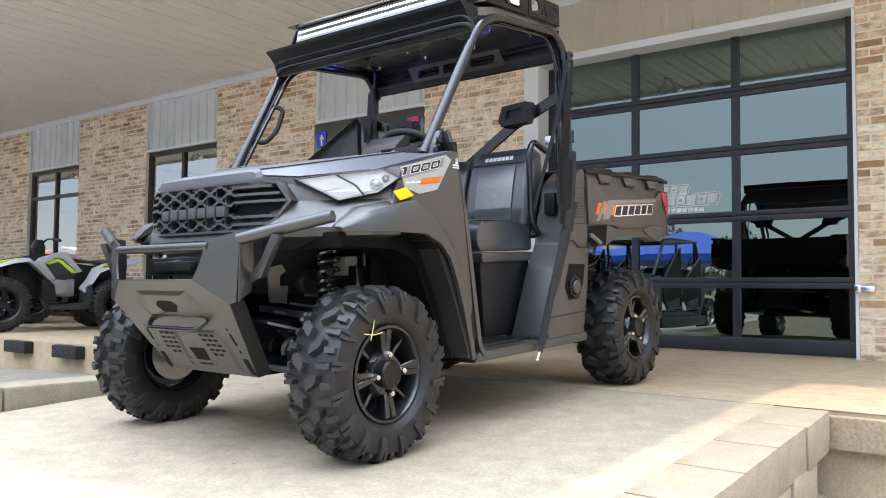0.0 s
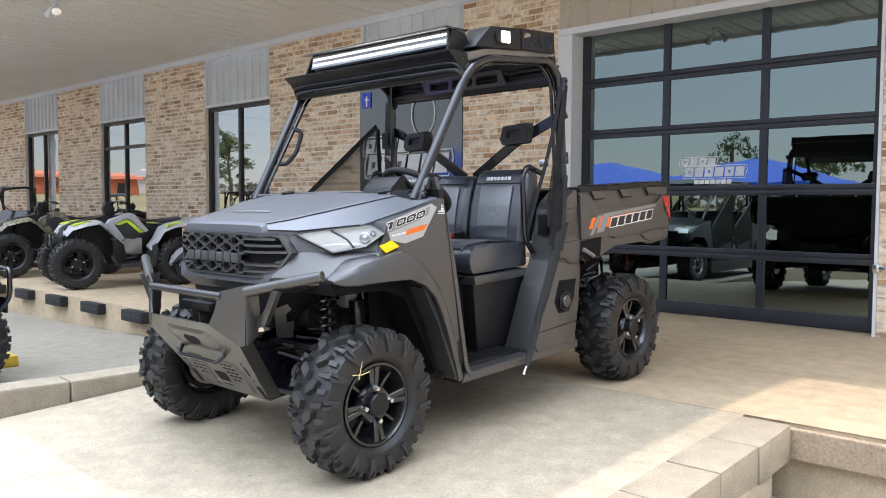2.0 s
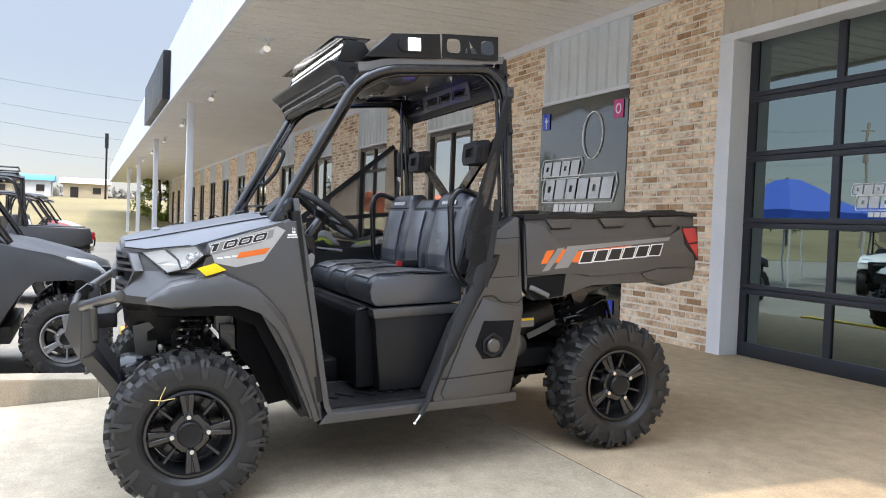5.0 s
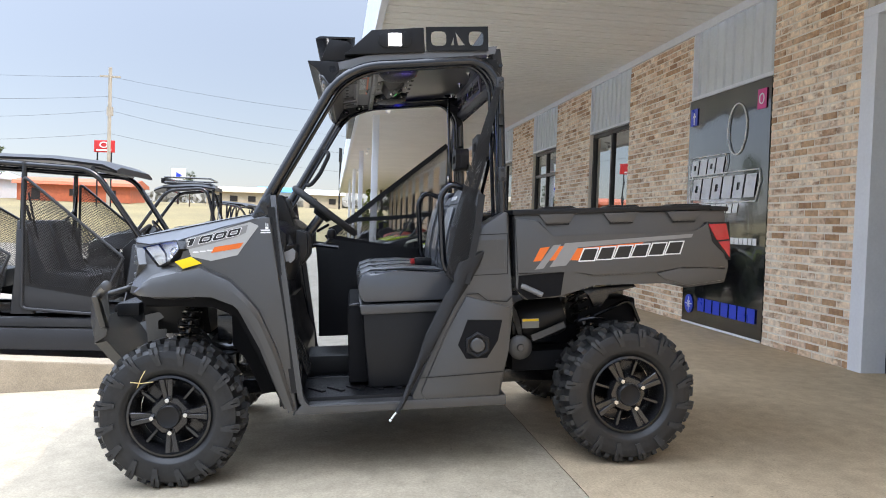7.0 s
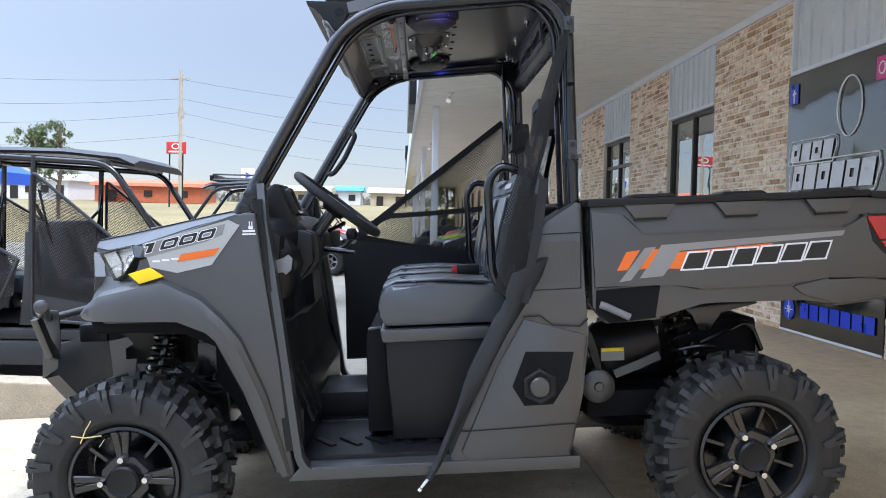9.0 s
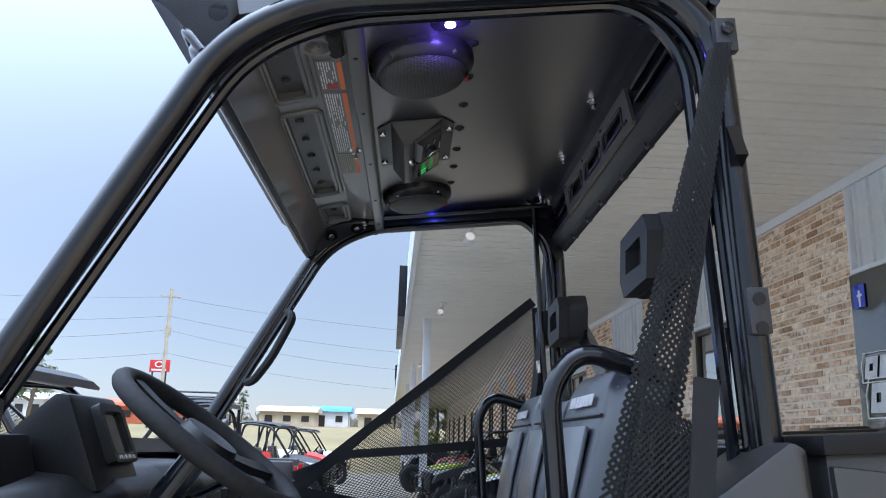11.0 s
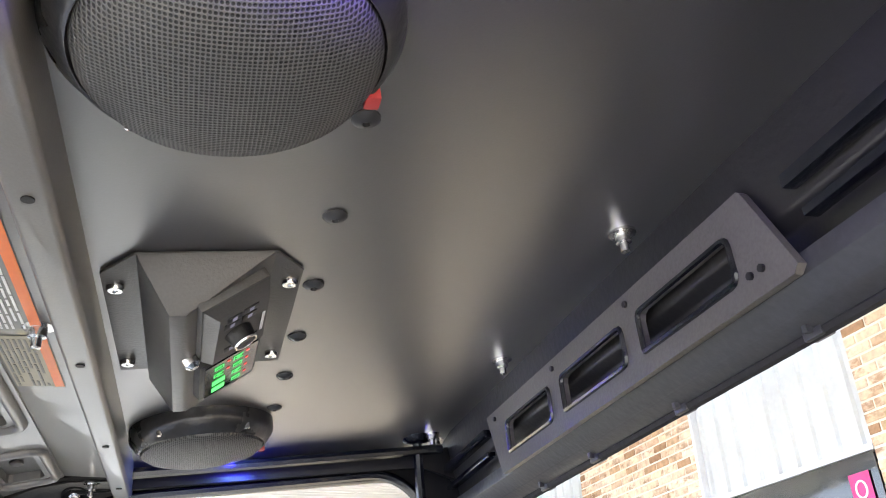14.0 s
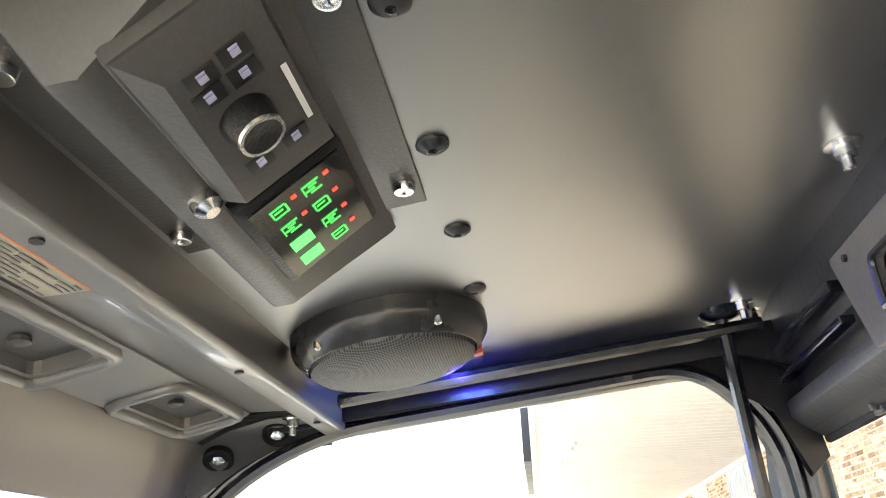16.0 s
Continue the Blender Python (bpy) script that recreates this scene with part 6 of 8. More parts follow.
# ---- chassis and running gear ----
M_SPRING = mat("gloss_black_spring", (.020, .020, .021), .18, coat=.8, spec=.9, bump=.0)
bm = B()
for s in (1, -1):
    box(bm, s * .20, s * .26, -.16, 2.45, .30, .37, .006)
box(bm, -.42, .42, .55, 1.50, .27, .325, .01)
box(bm, -.25, .25, 1.65, 2.35, .36, .62, .03), box(bm, -.2, .2, -.22, .25, .34, .52, .03)
part("chassis", bm, M_STEEL, car)
for s in (1, -1):
    for y, top in ((.0, .80), (2.03, .82)):
        f = 1 if y < 1 else -1
        bm = B()
        for dz, dy in ((.0, -.12), (.0, .14), (.16, -.08), (.16, .10)):
            tube(bm, [(s * .24, y + dy, .34 + dz), (s * .58, y + .03, .29 + dz * .9)], .014, 8)
        tube(bm, [(s * .18, y + .035, .38), (s * .62, y + .035, .325)], .022, 10)
        part("suspension_arm", bm, M_STEEL, car)
        bm = B()
        a, c = Vector((s * .50, y + .01, .36)), Vector((s * .40, y + .09 * f, top))
        tube(bm, [a, a + (c - a) * .45], .024, 10), tube(bm, [a, c], .012, 8)
        shock = part("shock_absorber", bm, M_STEEL, car)
        bm = B()
        d = (c - a)
        u = d.orthogonal().normalized()
        w = d.normalized().cross(u)
        tube(bm, [a + d * (.30 + .65 * k / 72) + (u * math.cos(k * 2 * math.pi / 9) + w * math.sin(k * 2 * math.pi / 9)) * .044 for k in range(73)], .0088, 6)
        part("spring", bm, M_SPRING, shock)
        bm = B()
        lathe(bm, [(.046, -.012), (.046, 0)] + [q_ for k in range(7) for q_ in ((.052 - k * .0040, .006 + k * .020), (.040 - k * .0036, .016 + k * .020))] + [(.024, .150), (.018, .155)], Matrix.Translation((s * .26, y + .035, .385)) @ Vector((s, 0, -.16)).to_track_quat("Z", "Y").to_matrix().to_4x4(), 20)
        boot = part("drive_boot", bm, M_RUBBER, car, "ribbed black rubber drive boot")
        bm = B()
        lathe(bm, [(.050, -.030), (.050, -.012), (.047, -.010)], Matrix.Translation((s * .26, y + .035, .385)) @ Vector((s, 0, -.16)).to_track_quat("Z", "Y").to_matrix().to_4x4(), 20)
        part("boot_clamp", bm, mat("clamp_metal", (.45, .44, .42), .4, .7, bump=.0), boot)
        bm = B()
        lathe(bm, [(.050, -.008), (.052, 0), (.052, .014), (.046, .020), (.030, .022)], Matrix.Translation(a + (c - a) * .27) @ (c - a).to_track_quat("Z", "Y").to_matrix().to_4x4(), 20)
        part("spring_seat", bm, mat("seat_metal", (.30, .29, .27), .4, .6, bump=.0), shock)
        bm = B()
        strap(bm, [(s * .22, y - .10 * f, .565), (s * .42, y, .530), (s * .56, y + .03, .500)], .034, .026, (0, 1, 0))
        part("upper_arm", bm, M_STEEL, car)
        bm = B()
        lathe(bm, [(.125, 0), (.125, .006), (.04, .006)], pose(s * .585, y + .035, .325, 0, 90 * s, 0), 24)
        part("brake_disc", bm, mat("disc_metal", (.40, .39, .38), .35, .9), car)
        bm = B()
        box(bm, s * .57, s * .62, y + .08, y + .14, .33, .42, .01)
        part("brake_caliper", bm, mat("caliper_metal", (.35, .34, .33), .4, .8), car)
    bm = B()
    box(bm, s * .405, s * .455, .20, .275, .60, .72, .006)
    part("reservoir_bracket", bm, M_STEEL, car)
    bm = B()
    box(bm, s * .325, s * .40, .19, .265, .68, .76, .01)
    part("reservoir", bm, mat("reservoir_plastic", (.35, .34, .32), .4), car)
    bm = B()
    sheet(bm, [(-.16, .72), (-.06, .74), (-.065, .71), (-.10, .69), (-.10, .65), (-.06, .65), (-.07, .58), (-.15, .59)], [], s * .330, s * .338, 0)
    part("gear_bracket", bm, M_BUMPER, car)
    bm = B()
    lathe(bm, [(.055, -.08), (.062, -.06), (.062, .06), (.05, .085)], pose(s * .27, .05, .66, 0, 90, 0), 18)
    part("steering_box", bm, M_BLACKP, car)
for k in range(5):
    bm = B()
    tube(bm, rnd([(.30 + .03 * k, -.1 + .05 * k, .55 + .03 * k), (.42, .08, .50 + .05 * k), (.36, .22, .66 - .04 * k), (.40, .40, .60)], .06), .006, 6)
    part("hose", bm, M_RUBBER, car)
bm = B()
lathe(bm, [(.0, -.02), (.085, -.02), (.100, .0), (.104, .06), (.104, .17), (.095, .20), (.0, .20)], pose(.46, 1.66, .640, -78, 0, 0), 26)
drum = part("air_drum", bm, M_BLACKP, car, "black intake drum under the cargo bed")
bm = B()
strap(bm, [(.573, 1.688, .573), (.578, 1.77, .604), (.570, 1.849, .634)], .030, .008, (0, -.35, 1))
part("drum_strap", bm, mat("strap_grey", (.07, .07, .072), .45), drum)
bm = B()
lathe(bm, [(.058, 0), (.060, .012), (.050, .020), (.018, .022), (.014, .030), (0, .030)], pose(.545, 1.633, .528, 0, 90, 0), 24)
part("drum_cap", bm, M_PLASTIC, drum)
bm = B()
poly(bm, [(1.95, .79), (2.225, .815), (2.24, .795), (2.10, .770), (2.06, .70), (2.02, .70), (2.0, .765)], .46, .49, 0, .004)
part("bed_hinge", bm, M_STEEL, car)
bm = B()
tube(bm, rnd([(.50, 2.02, .66), (.52, 2.10, .70), (.50, 2.20, .74), (.46, 2.26, .62)], .05), .010, 8)
tube(bm, rnd([(.54, 1.93, .645), (.56, 1.99, .66), (.54, 2.06, .65)], .03), .008, 8)
part("brake_line", bm, M_STEEL, car)
bm = B()
box(bm, .30, .50, 1.60, 1.95, .40, .50, .02), box(bm, .20, .45, 1.95, 2.25, .60, .74, .02)
part("gear_case", bm, M_HOLE2, car)
bm = B()
box(bm, .578, .580, 1.640, 1.722, .622, .668)
lab = part("caution_label", bm, M_LABEL, car, "small caution label with yellow bar", 0)
bm = B()
box(bm, .5805, .5815, 1.642, 1.720, .655, .666)
part("label_bar", bm, M_YELLOW, lab, "", 0)

# ---- front bumper ----
bm = B()
# lower skid plate: a leaning six-sided plate, u across and v down its face
PL_O, PL_V, PL_N = Vector((0, -.435, .686)), Vector((0, .25, -.373)).normalized(), Vector((0, -.373, -.25)).normalized()


def on_plate(u, v, d=0.0):
    return PL_O + Vector((u, 0, 0)) + PL_V * v + PL_N * d


def plate_piece(bm, pts, d0, d1):
    a, b = [bm.verts.new(on_plate(u, v, d0)) for u, v in pts], [bm.verts.new(on_plate(u, v, d1)) for u, v in pts]
    bm.faces.new(a), bm.faces.new(b[::-1])
    for k in range(len(pts)):
        bm.faces.new((a[k], b[k], b[(k + 1) % len(pts)], a[(k + 1) % len(pts)]))


plate_piece(bm, [(-.255, 0), (.255, 0), (.392, .105), (.292, .462), (-.292, .462), (-.392, .105)], 0, -.006)
bevelled(bm, list(bm.verts), .002, 1)
bump = part("front_bumper", bm, M_BUMPER, car, "dark plate steel front bumper with winch slot", 20)
# raised pressings on the plate
bm = B()
a, b = [on_plate(u, v, 0) for u, v in ((-.17, .05), (.17, .05), (.225, .11), (.175, .175), (-.175, .175), (-.225, .11))], [on_plate(u, v, .009) for u, v in ((-.13, .066), (.13, .066), (.175, .112), (.14, .160), (-.14, .160), (-.175, .112))]
loft(bm, [a, b])
part("plate_pressing", bm, M_BUMPER, bump, "", 20)
for sx in (1, -1):
    bm = B()
    a, b = [on_plate(sx * u, v, 0) for u, v in ((.07, .235), (.20, .235), (.235, .30), (.225, .43), (.09, .43))], [on_plate(sx * u, v, .007) for u, v in ((.082, .245), (.192, .245), (.222, .303), (.212, .42), (.10, .42))]
    loft(bm, [a, b])
    part("plate_pressing", bm, M_BUMPER, bump, "", 20)
# winch and plate slots are black patches on the steel, painted as dark openings
bm = B()
plate_piece(bm, [(-.072, .112), (-.045, .092), (.045, .092), (.072, .112), (.045, .145), (-.045, .145)], .0092, .0100)
part("winch_slot", bm, M_HOLE2, bump, "", 0)
bm = B()
plate_piece(bm, [(-.050, .332), (.050, .332), (.042, .418), (-.042, .418)], .0003, .0012)
part("plate_slot", bm, M_HOLE2, bump, "", 0)
for sx in (1, -1):
    for i in range(5):
        for j in range(3):
            if i + j > 5:
                continue
            bm = B()
            u, v = .098 + j * .036 + i * .006, .256 + i * .024
            plate_piece(bm, [(sx * (u - .013), v - .005), (sx * (u + .013), v - .005), (sx * (u + .013), v + .006), (sx * (u - .013), v + .006)], .0073, .0080)
            part("plate_slot", bm, M_HOLE2, bump, "", 0)
    for v0, v1, u, w in ((.222, .232, .281, .005), (.248, .304, .281, .007), (.330, .340, .281, .005), (.370, .450, .280, .016)):
        bm = B()
        plate_piece(bm, [(sx * (u - w), v0), (sx * (u + w), v0), (sx * (u + w * .9), v1), (sx * (u - w * .9), v1)], .0003, .0012)
        part("plate_slot", bm, M_HOLE2, bump, "", 0)
    # side return of the plate and the wide upright
    bm = B()
    a = [on_plate(sx * u, v, 0) for u, v in ((.392, .105), (.292, .462))]
    b = [p + Vector((sx * .012, .055, .012)) for p in a]
    vs = [bm.verts.new(p) for p in (a[0], a[1], b[1], b[0])] + [bm.verts.new(p + Vector((-sx * .005, .002, .0))) for p in (a[0], a[1], b[1], b[0])]
    for f in ((0, 1, 2, 3), (4, 7, 6, 5), (0, 4, 5, 1), (1, 5, 6, 2), (2, 6, 7, 3), (3, 7, 4, 0)):
        bm.faces.new([vs[i] for i in f])
    part("plate_flange", bm, M_BUMPER, bump, "", 20)
    face = [(sx * .300, -.405, .828), (sx * .432, -.356, .858), (sx * .424, -.372, .606), (sx * .392, -.376, .598), (sx * .258, -.437, .690), (sx * .285, -.424, .745)]
    bm = B()
    vs = [bm.verts.new(p) for p in face] + [bm.verts.new((p[0] - sx * .002, p[1] + .007, p[2])) for p in face]
    bm.faces.new(vs[:6]), bm.faces.new(vs[6:][::-1])
    for k in range(6):
        bm.faces.new((vs[k], vs[k + 6], vs[(k + 1) % 6 + 6], vs[(k + 1) % 6]))
    up = part("bumper_upright", bm, M_BUMPER, bump, "", 20)
    bm = B()
    poly(bm, [(-.356, .858), (-.300, .850), (-.296, .745), (-.312, .640), (-.368, .606)], sx * .426, sx * .434, 0, .002)
    part("upright_side", bm, M_BUMPER, up)
    bm = B()
    poly(bm, [(.438, .700), (.438, .672), (.500, .690), (.602, .838), (.560, .842), (.505, .752)], -.322, -.296, 1, .003)
    for v in bm.verts:
        v.co.x *= sx
    part("bumper_gusset", bm, M_BUMPER, bump)
    bm = B()
    tube(bm, [(sx * .420, -.352, .828), (sx * .58, -.285, .862), (sx * .755, -.210, .898)], .0225, 14)
    lathe(bm, [(.0225, -.004), (.0225, .002), (.019, .004), (0, .004)], Matrix.Translation((sx * .755, -.210, .898)) @ Vector((sx * .175, .075, .036)).to_track_quat("Z", "Y").to_matrix().to_4x4(), 14)
    part("bumper_tube", bm, M_BUMPER, bump)
bm = B()
tube(bm, rnd([on_plate(-.185, .19, 0), on_plate(-.165, .20, .045), on_plate(.165, .20, .045), on_plate(.185, .19, 0)], .03), .0105, 12)
part("tow_loop", bm, M_STEEL, bump)
bm = B()
tube(bm, [(-.31, -.398, .806), (.31, -.398, .806)], .0165, 14)
part("bumper_bar", bm, M_BUMPER, bump)
bm = B()
box(bm, -.20, .20, -.33, -.22, .700, .770, .012), box(bm, -.13, .13, -.36, -.30, .715, .755, .010)
lathe(bm, [(.035, -.1), (.040, 0), (.035, .1)], pose(0, -.30, .735, 0, 90, 0), 16)
part("winch", bm, M_BLACKP, bump)

# ---- nets ----
def net(bm, quad, cols, rws, r=.0016):
    """Diagonal open weave over a four-cornered piece."""
    a, b_, c, d = [Vector(p) for p in quad]

    def at(u, v):
        return (a * (1 - u) + b_ * u) * (1 - v) + (d * (1 - u) + c * u) * v
    for k in range(-rws, cols):
        for sgn in (1, -1):
            t0, t1 = max(0, -k / rws), min(1, (cols - k) / rws)
            if t1 - t0 < .02:
                continue
            u0, u1 = (k + t0 * rws) / cols, (k + t1 * rws) / cols
            v0, v1 = (t0, t1) if sgn > 0 else (1 - t0, 1 - t1)
            tube(bm, [at(u0, v0), at(u1, v1)], r, 3, False)


X = -.765
bm = B()
net(bm, [(X, .69, 1.075), (X, 1.46, 1.60), (X, 1.475, .94), (X, .70, 1.03)], 76, 44, .0014)
netp = part("side_net", bm, M_FABRIC, car, "black mesh side net on the passenger side", 0)
bm = B()
strap(bm, [(X, .68, 1.05), (X, 1.46, 1.62)], .03, .006, (0, -.6, 1))
strap(bm, [(X, .70, 1.10), (X, .87, 1.160), (X, 1.10, 1.168), (X, 1.34, 1.182), (X, 1.47, 1.188)], .026, .006, (0, 0, 1))
strap(bm, [(X, .69, 1.032), (X, .97, .992), (X, 1.25, .962), (X, 1.475, .94)], .018, .006, (0, 0, 1))
strap(bm, [(X, 1.47, 1.60), (X, 1.475, .98)], .03, .006, (0, 1, 0))
part("net_border", bm, M_FABRIC, netp)
bm = B()
loft(bm, [[(X + .006 * math.sin(k * 1.9), y, 1.03 - .0082 * k), (X + .012 * math.sin(k * 1.3), y + .01, .80), (X, y + .004, .43), (X - .006, y + .004, .43), (X - .006 + .012 * math.sin(k * 1.3), y + .01, .80), (X - .006 + .006 * math.sin(k * 1.9), y, 1.03 - .0082 * k)] for k, y in enumerate([.615 + i * .072 for i in range(12)])])
part("net_skirt", bm, M_FABRIC, netp)
# near net, unhooked and hanging down from the rear pillar
bm = B()
line = rnd([(.785, 1.37, .98), (.79, 1.32, .86), (.796, 1.16, .58), (.80, 1.045, .335)], .1)
rings = []
for i, p in enumerate(line):
    t = i / (len(line) - 1)
    w = .052 * (1 - .72 * t * t)
    ring = []
    for k in range(16):
        a = 2 * math.pi * k / 16
        wob = 1 + .22 * math.sin(3 * a + t * 9) + .1 * math.sin(7 * a + t * 23)
        ring.append((p.x + .016 * wob * math.sin(a), p.y + w * math.cos(a) * wob, p.z + w * .5 * math.cos(a)))
    rings.append(ring)
loft(bm, rings)
bundle = part("hanging_net", bm, M_FABRIC, car, "unhooked black side net gathered along the rear pillar", 60)
bm = B()
net(bm, [(.770, 1.345, 1.24), (.780, 1.415, 1.20), (.795, 1.36, .86), (.79, 1.25, .90)], 13, 34, .0021)
tagged(part("loose_mesh", bm, M_FABRIC, bundle, "", 0), "", "", "", "stuff")
bm = B()
strap(bm, rnd([(.78, 1.425, 1.26), (.787, 1.40, 1.10), (.797, 1.345, .86)], .1), .03, .008, (0, 1, .3))
part("net_hem", bm, M_FABRIC, bundle)
bm = B()
tube(bm, [(.80, 1.05, .345), (.806, 1.02, .30)], .011, 8)
part("strap_end", bm, M_FABRIC, bundle)
bm = B()
tube(bm, [(.804, 1.03, .315), (.808, .995, .275)], .0045, 8)
lathe(bm, [(.0, -.008), (.008, 0), (.0, .008)], pose(.809, .99, .268), 10)
part("plastic_pin", bm, M_WHITED, bundle, "white plastic pin")
bm = B()
strap(bm, rnd([(.727, 1.525, 1.74), (.728, 1.49, 1.60), (.735, 1.435, 1.36), (.752, 1.350, 1.12), (.765, 1.33, 1.0)], .1), .012, .005, (0, 1, 0))
part("net_strap", bm, M_FABRIC, bundle)
bm = B()
net(bm, [(.728, 1.508, 1.745), (.729, 1.532, 1.745), (.770, 1.365, 1.10), (.757, 1.285, 1.12)], 7, 60, .0024)
net(bm, [(.770, 1.265, .99), (.757, 1.285, 1.12), (.770, 1.365, 1.10), (.785, 1.375, .98)], 12, 14, .0022)
tagged(part("gathered_mesh", bm, M_FABRIC, bundle, "", 0), "", "", "", "stuff")
# string tied round the front tyre
bm = B()
tube(bm, [(.787, -.045, .545), (.800, -.07, .50), (.803, -.085, .46)], .0019, 6), tube(bm, [(.800, -.115, .485), (.803, -.07, .478), (.798, -.02, .482)], .0019, 6)
part("tied_string", bm, mat("straw_string", (.75, .55, .25), .7), car, "straw coloured string tied on the tyre")

# ---- dock bumpers, posts, canopy lamps ----
for k in range(7):
    bm = B()
    box(bm, 0, .44, -.09, 0, -.135, -.02, .008)
    db = part("dock_bumper", bm, M_RUBBER, None, "black rubber dock bumper bolted to the porch edge")
    tagged(db, "", "dock bumper", "dock bumpers on the porch edge")
    db.matrix_basis = pose(-7.09 - .97 * k, 3.858, 0)
    # bolt recesses shown by flat black discs in place of real shade
    for i in range(4):
        bm = B()
        lathe(bm, [(.014, 0), (.014, .002), (.0, .002)], pose(.07 + i * .10, -.0905, -.075, 90, 0, 0), 10)
        part("bolt_recess", bm, M_BLACKD, db)
for x in (-16.5, -26.2, -35.9, -45.6):
    bm = B()
    box(bm, -.075, .075, -.075, .075, 0, SOFFIT_Z + .02, .006)
    p = tagged(part("canopy_post", bm, M_WHITE, None, "square white steel post holding the canopy"), "", "post", "canopy posts")
    p.matrix_basis = pose(x, 3.84, 0)
    bm = B()
    box(bm, -.12, .12, -.12, .12, 0.0, .012)
    part("base_plate", bm, M_WHITE, p, "", 0)
# the spotlights are off; a faint emission is added to keep their glass pale
M_BULB = mat("brightened_floodlight_glass", (.85, .85, .82), .25, emit=(1.0, .95, .85), strength=.05, bump=.0)
lamp0 = thing("canopy_lamp", pose(-3.9, 4.03, SOFFIT_Z), "white twin spotlight under the canopy", "lamp", "lamps under the canopy")
bm = B()
lathe(bm, [(.06, 0), (.06, -.03), (.04, -.045), (0, -.045)], None, 16)
part("lamp_base", bm, M_WHITE, lamp0)
for s in (1, -1):
    bm = B()
    tube(bm, [(s * .02, 0, -.03), (s * .07, -.02, -.09)], .012, 8)
    part("lamp_arm", bm, M_WHITE, lamp0)
    bm = B()
    d = Vector((s * .62, -.25, -.75)).normalized()
    lathe(bm, [(.02, 0), (.032, .03), (.036, .06), (.058, .12)], Matrix.Translation((s * .07, -.02, -.09)) @ d.to_track_quat("Z", "Y").to_matrix().to_4x4(), 16)
    head = part("lamp_head", bm, M_WHITE, lamp0)
    bm = B()
    lathe(bm, [(.056, .116), (.045, .128), (0, .134)], Matrix.Translation((s * .07, -.02, -.09)) @ d.to_track_quat("Z", "Y").to_matrix().to_4x4(), 16)
    part("bulb", bm, M_BULB, head)
for k in range(1, 10):
    copy_thing(lamp0, pose(-3.9 - 5.3 * k, 4.03, SOFFIT_Z))

# ---- banner over the first window ----
def banner_mat():
    m, n, l, b = principled("glossy_banner")
    tc, nz, ramp = n.new("ShaderNodeTexCoord"), n.new("ShaderNodeTexNoise"), n.new("ShaderNodeValToRGB")
    nz.inputs["Scale"].default_value, nz.inputs["Detail"].default_value = 2.2, 4
    l.new(tc.outputs["Object"], nz.inputs["Vector"]), l.new(nz.outputs[0], ramp.inputs[0])
    for e, (p, c) in zip(ramp.color_ramp.elements, ((.45, (.006, .006, .007)), (.75, (.035, .045, .03)))):
        e.position, e.color = p, (*c, 1)
    l.new(ramp.outputs[0], b.inputs["Base Color"])
    b.inputs["Roughness"].default_value = .10
    b.inputs["Coat Weight"].default_value, b.inputs["Coat Roughness"].default_value = .8, .04
    b.inputs["Specular IOR Level"].default_value = .9
    return m


bx0, bx1 = -7.21, -5.40
banner = thing("shop_banner", pose(bx0, WALL_Y - .012, .02), "glossy black shop banner with white outlined lettering blocks", "banner")
W_, H_ = bx1 - bx0, 2.62
bm = B()
rows_ = []
for i in range(13):
    x = W_ * i / 12
    rows_.append([(x, -.002 + .004 * math.sin(i * 1.7), 0), (x, -.002 + .006 * math.sin(i * 1.1 + 1), H_ * .5), (x, -.002 + .004 * math.sin(i * 2.1), H_), (x, .004, H_), (x, .004, 0)])
loft(bm, rows_)
part("banner_sheet", bm, banner_mat(), banner, "", 50)


def blocks(name, x0, x1, z0, z1, n, material, edge=None, slant=.0, parent=banner, y=-.012):
    """A word as plain slanted bars, each with a slot, with one outline round them all."""
    w = (x1 - x0) / n
    if edge:
        g = (z1 - z0) * .17
        loop = [(x0 - g * .6, z0 - g), (x1 + g * .2, z0 - g), (x1 + g + slant, z0 * .3 + z1 * .7), (x1 + g * .4 + slant, z1 + g), (x0 - g * .6 + slant, z1 + g), (x0 - g * 1.4 + slant * .6, z0 * .4 + z1 * .6), (x0 - g * .6, z0 - g)]
        bm = B()
        tube(bm, [(u, y, v) for u, v in loop], .0050 * (z1 - z0) / .2 + .0016, 6, False)
        part(name + "_outline", bm, edge, parent, "", 30)
    for k in range(n):
        bm = B()
        a, c, d = x0 + k * w + w * .07, x0 + (k + 1) * w - w * .09, z1 - z0
        loop = [(a, z0), (c, z0), (c + slant, z1), (a + slant, z1)]
        if edge and k % 2 == 0:
            m0, m1 = a + (c - a) * .34, a + (c - a) * .66
            sheet(bm, loop, [[(m0 + slant * .35, z0 + d * .35), (m1 + slant * .35, z0 + d * .35), (m1 + slant * .68, z0 + d * .68), (m0 + slant * .68, z0 + d * .68)]], y - .002, y, 1)
        else:
            poly(bm, loop, y - .002, y, 1)
        part(name, bm, material, parent, "", 0)


M_GREYD = mat("grey_print", (.60, .62, .65), .3, bump=.0)
M_BLUED = mat("blue_print", (.02, .06, .55), .3, bump=.0)
M_PINK = mat("magenta_print", (.62, .04, .22), .3, bump=.0)
blocks("letter_block", .10, .92, 1.72, 1.90, 4, M_GREYD, M_WHITED, .04)
blocks("letter_block", .14, 1.60, 1.44, 1.68, 6, M_GREYD, M_WHITED, .05)
blocks("letter_block", .38, 1.26, 1.28, 1.38, 7, M_WHITED, None, .02)
bm = B()
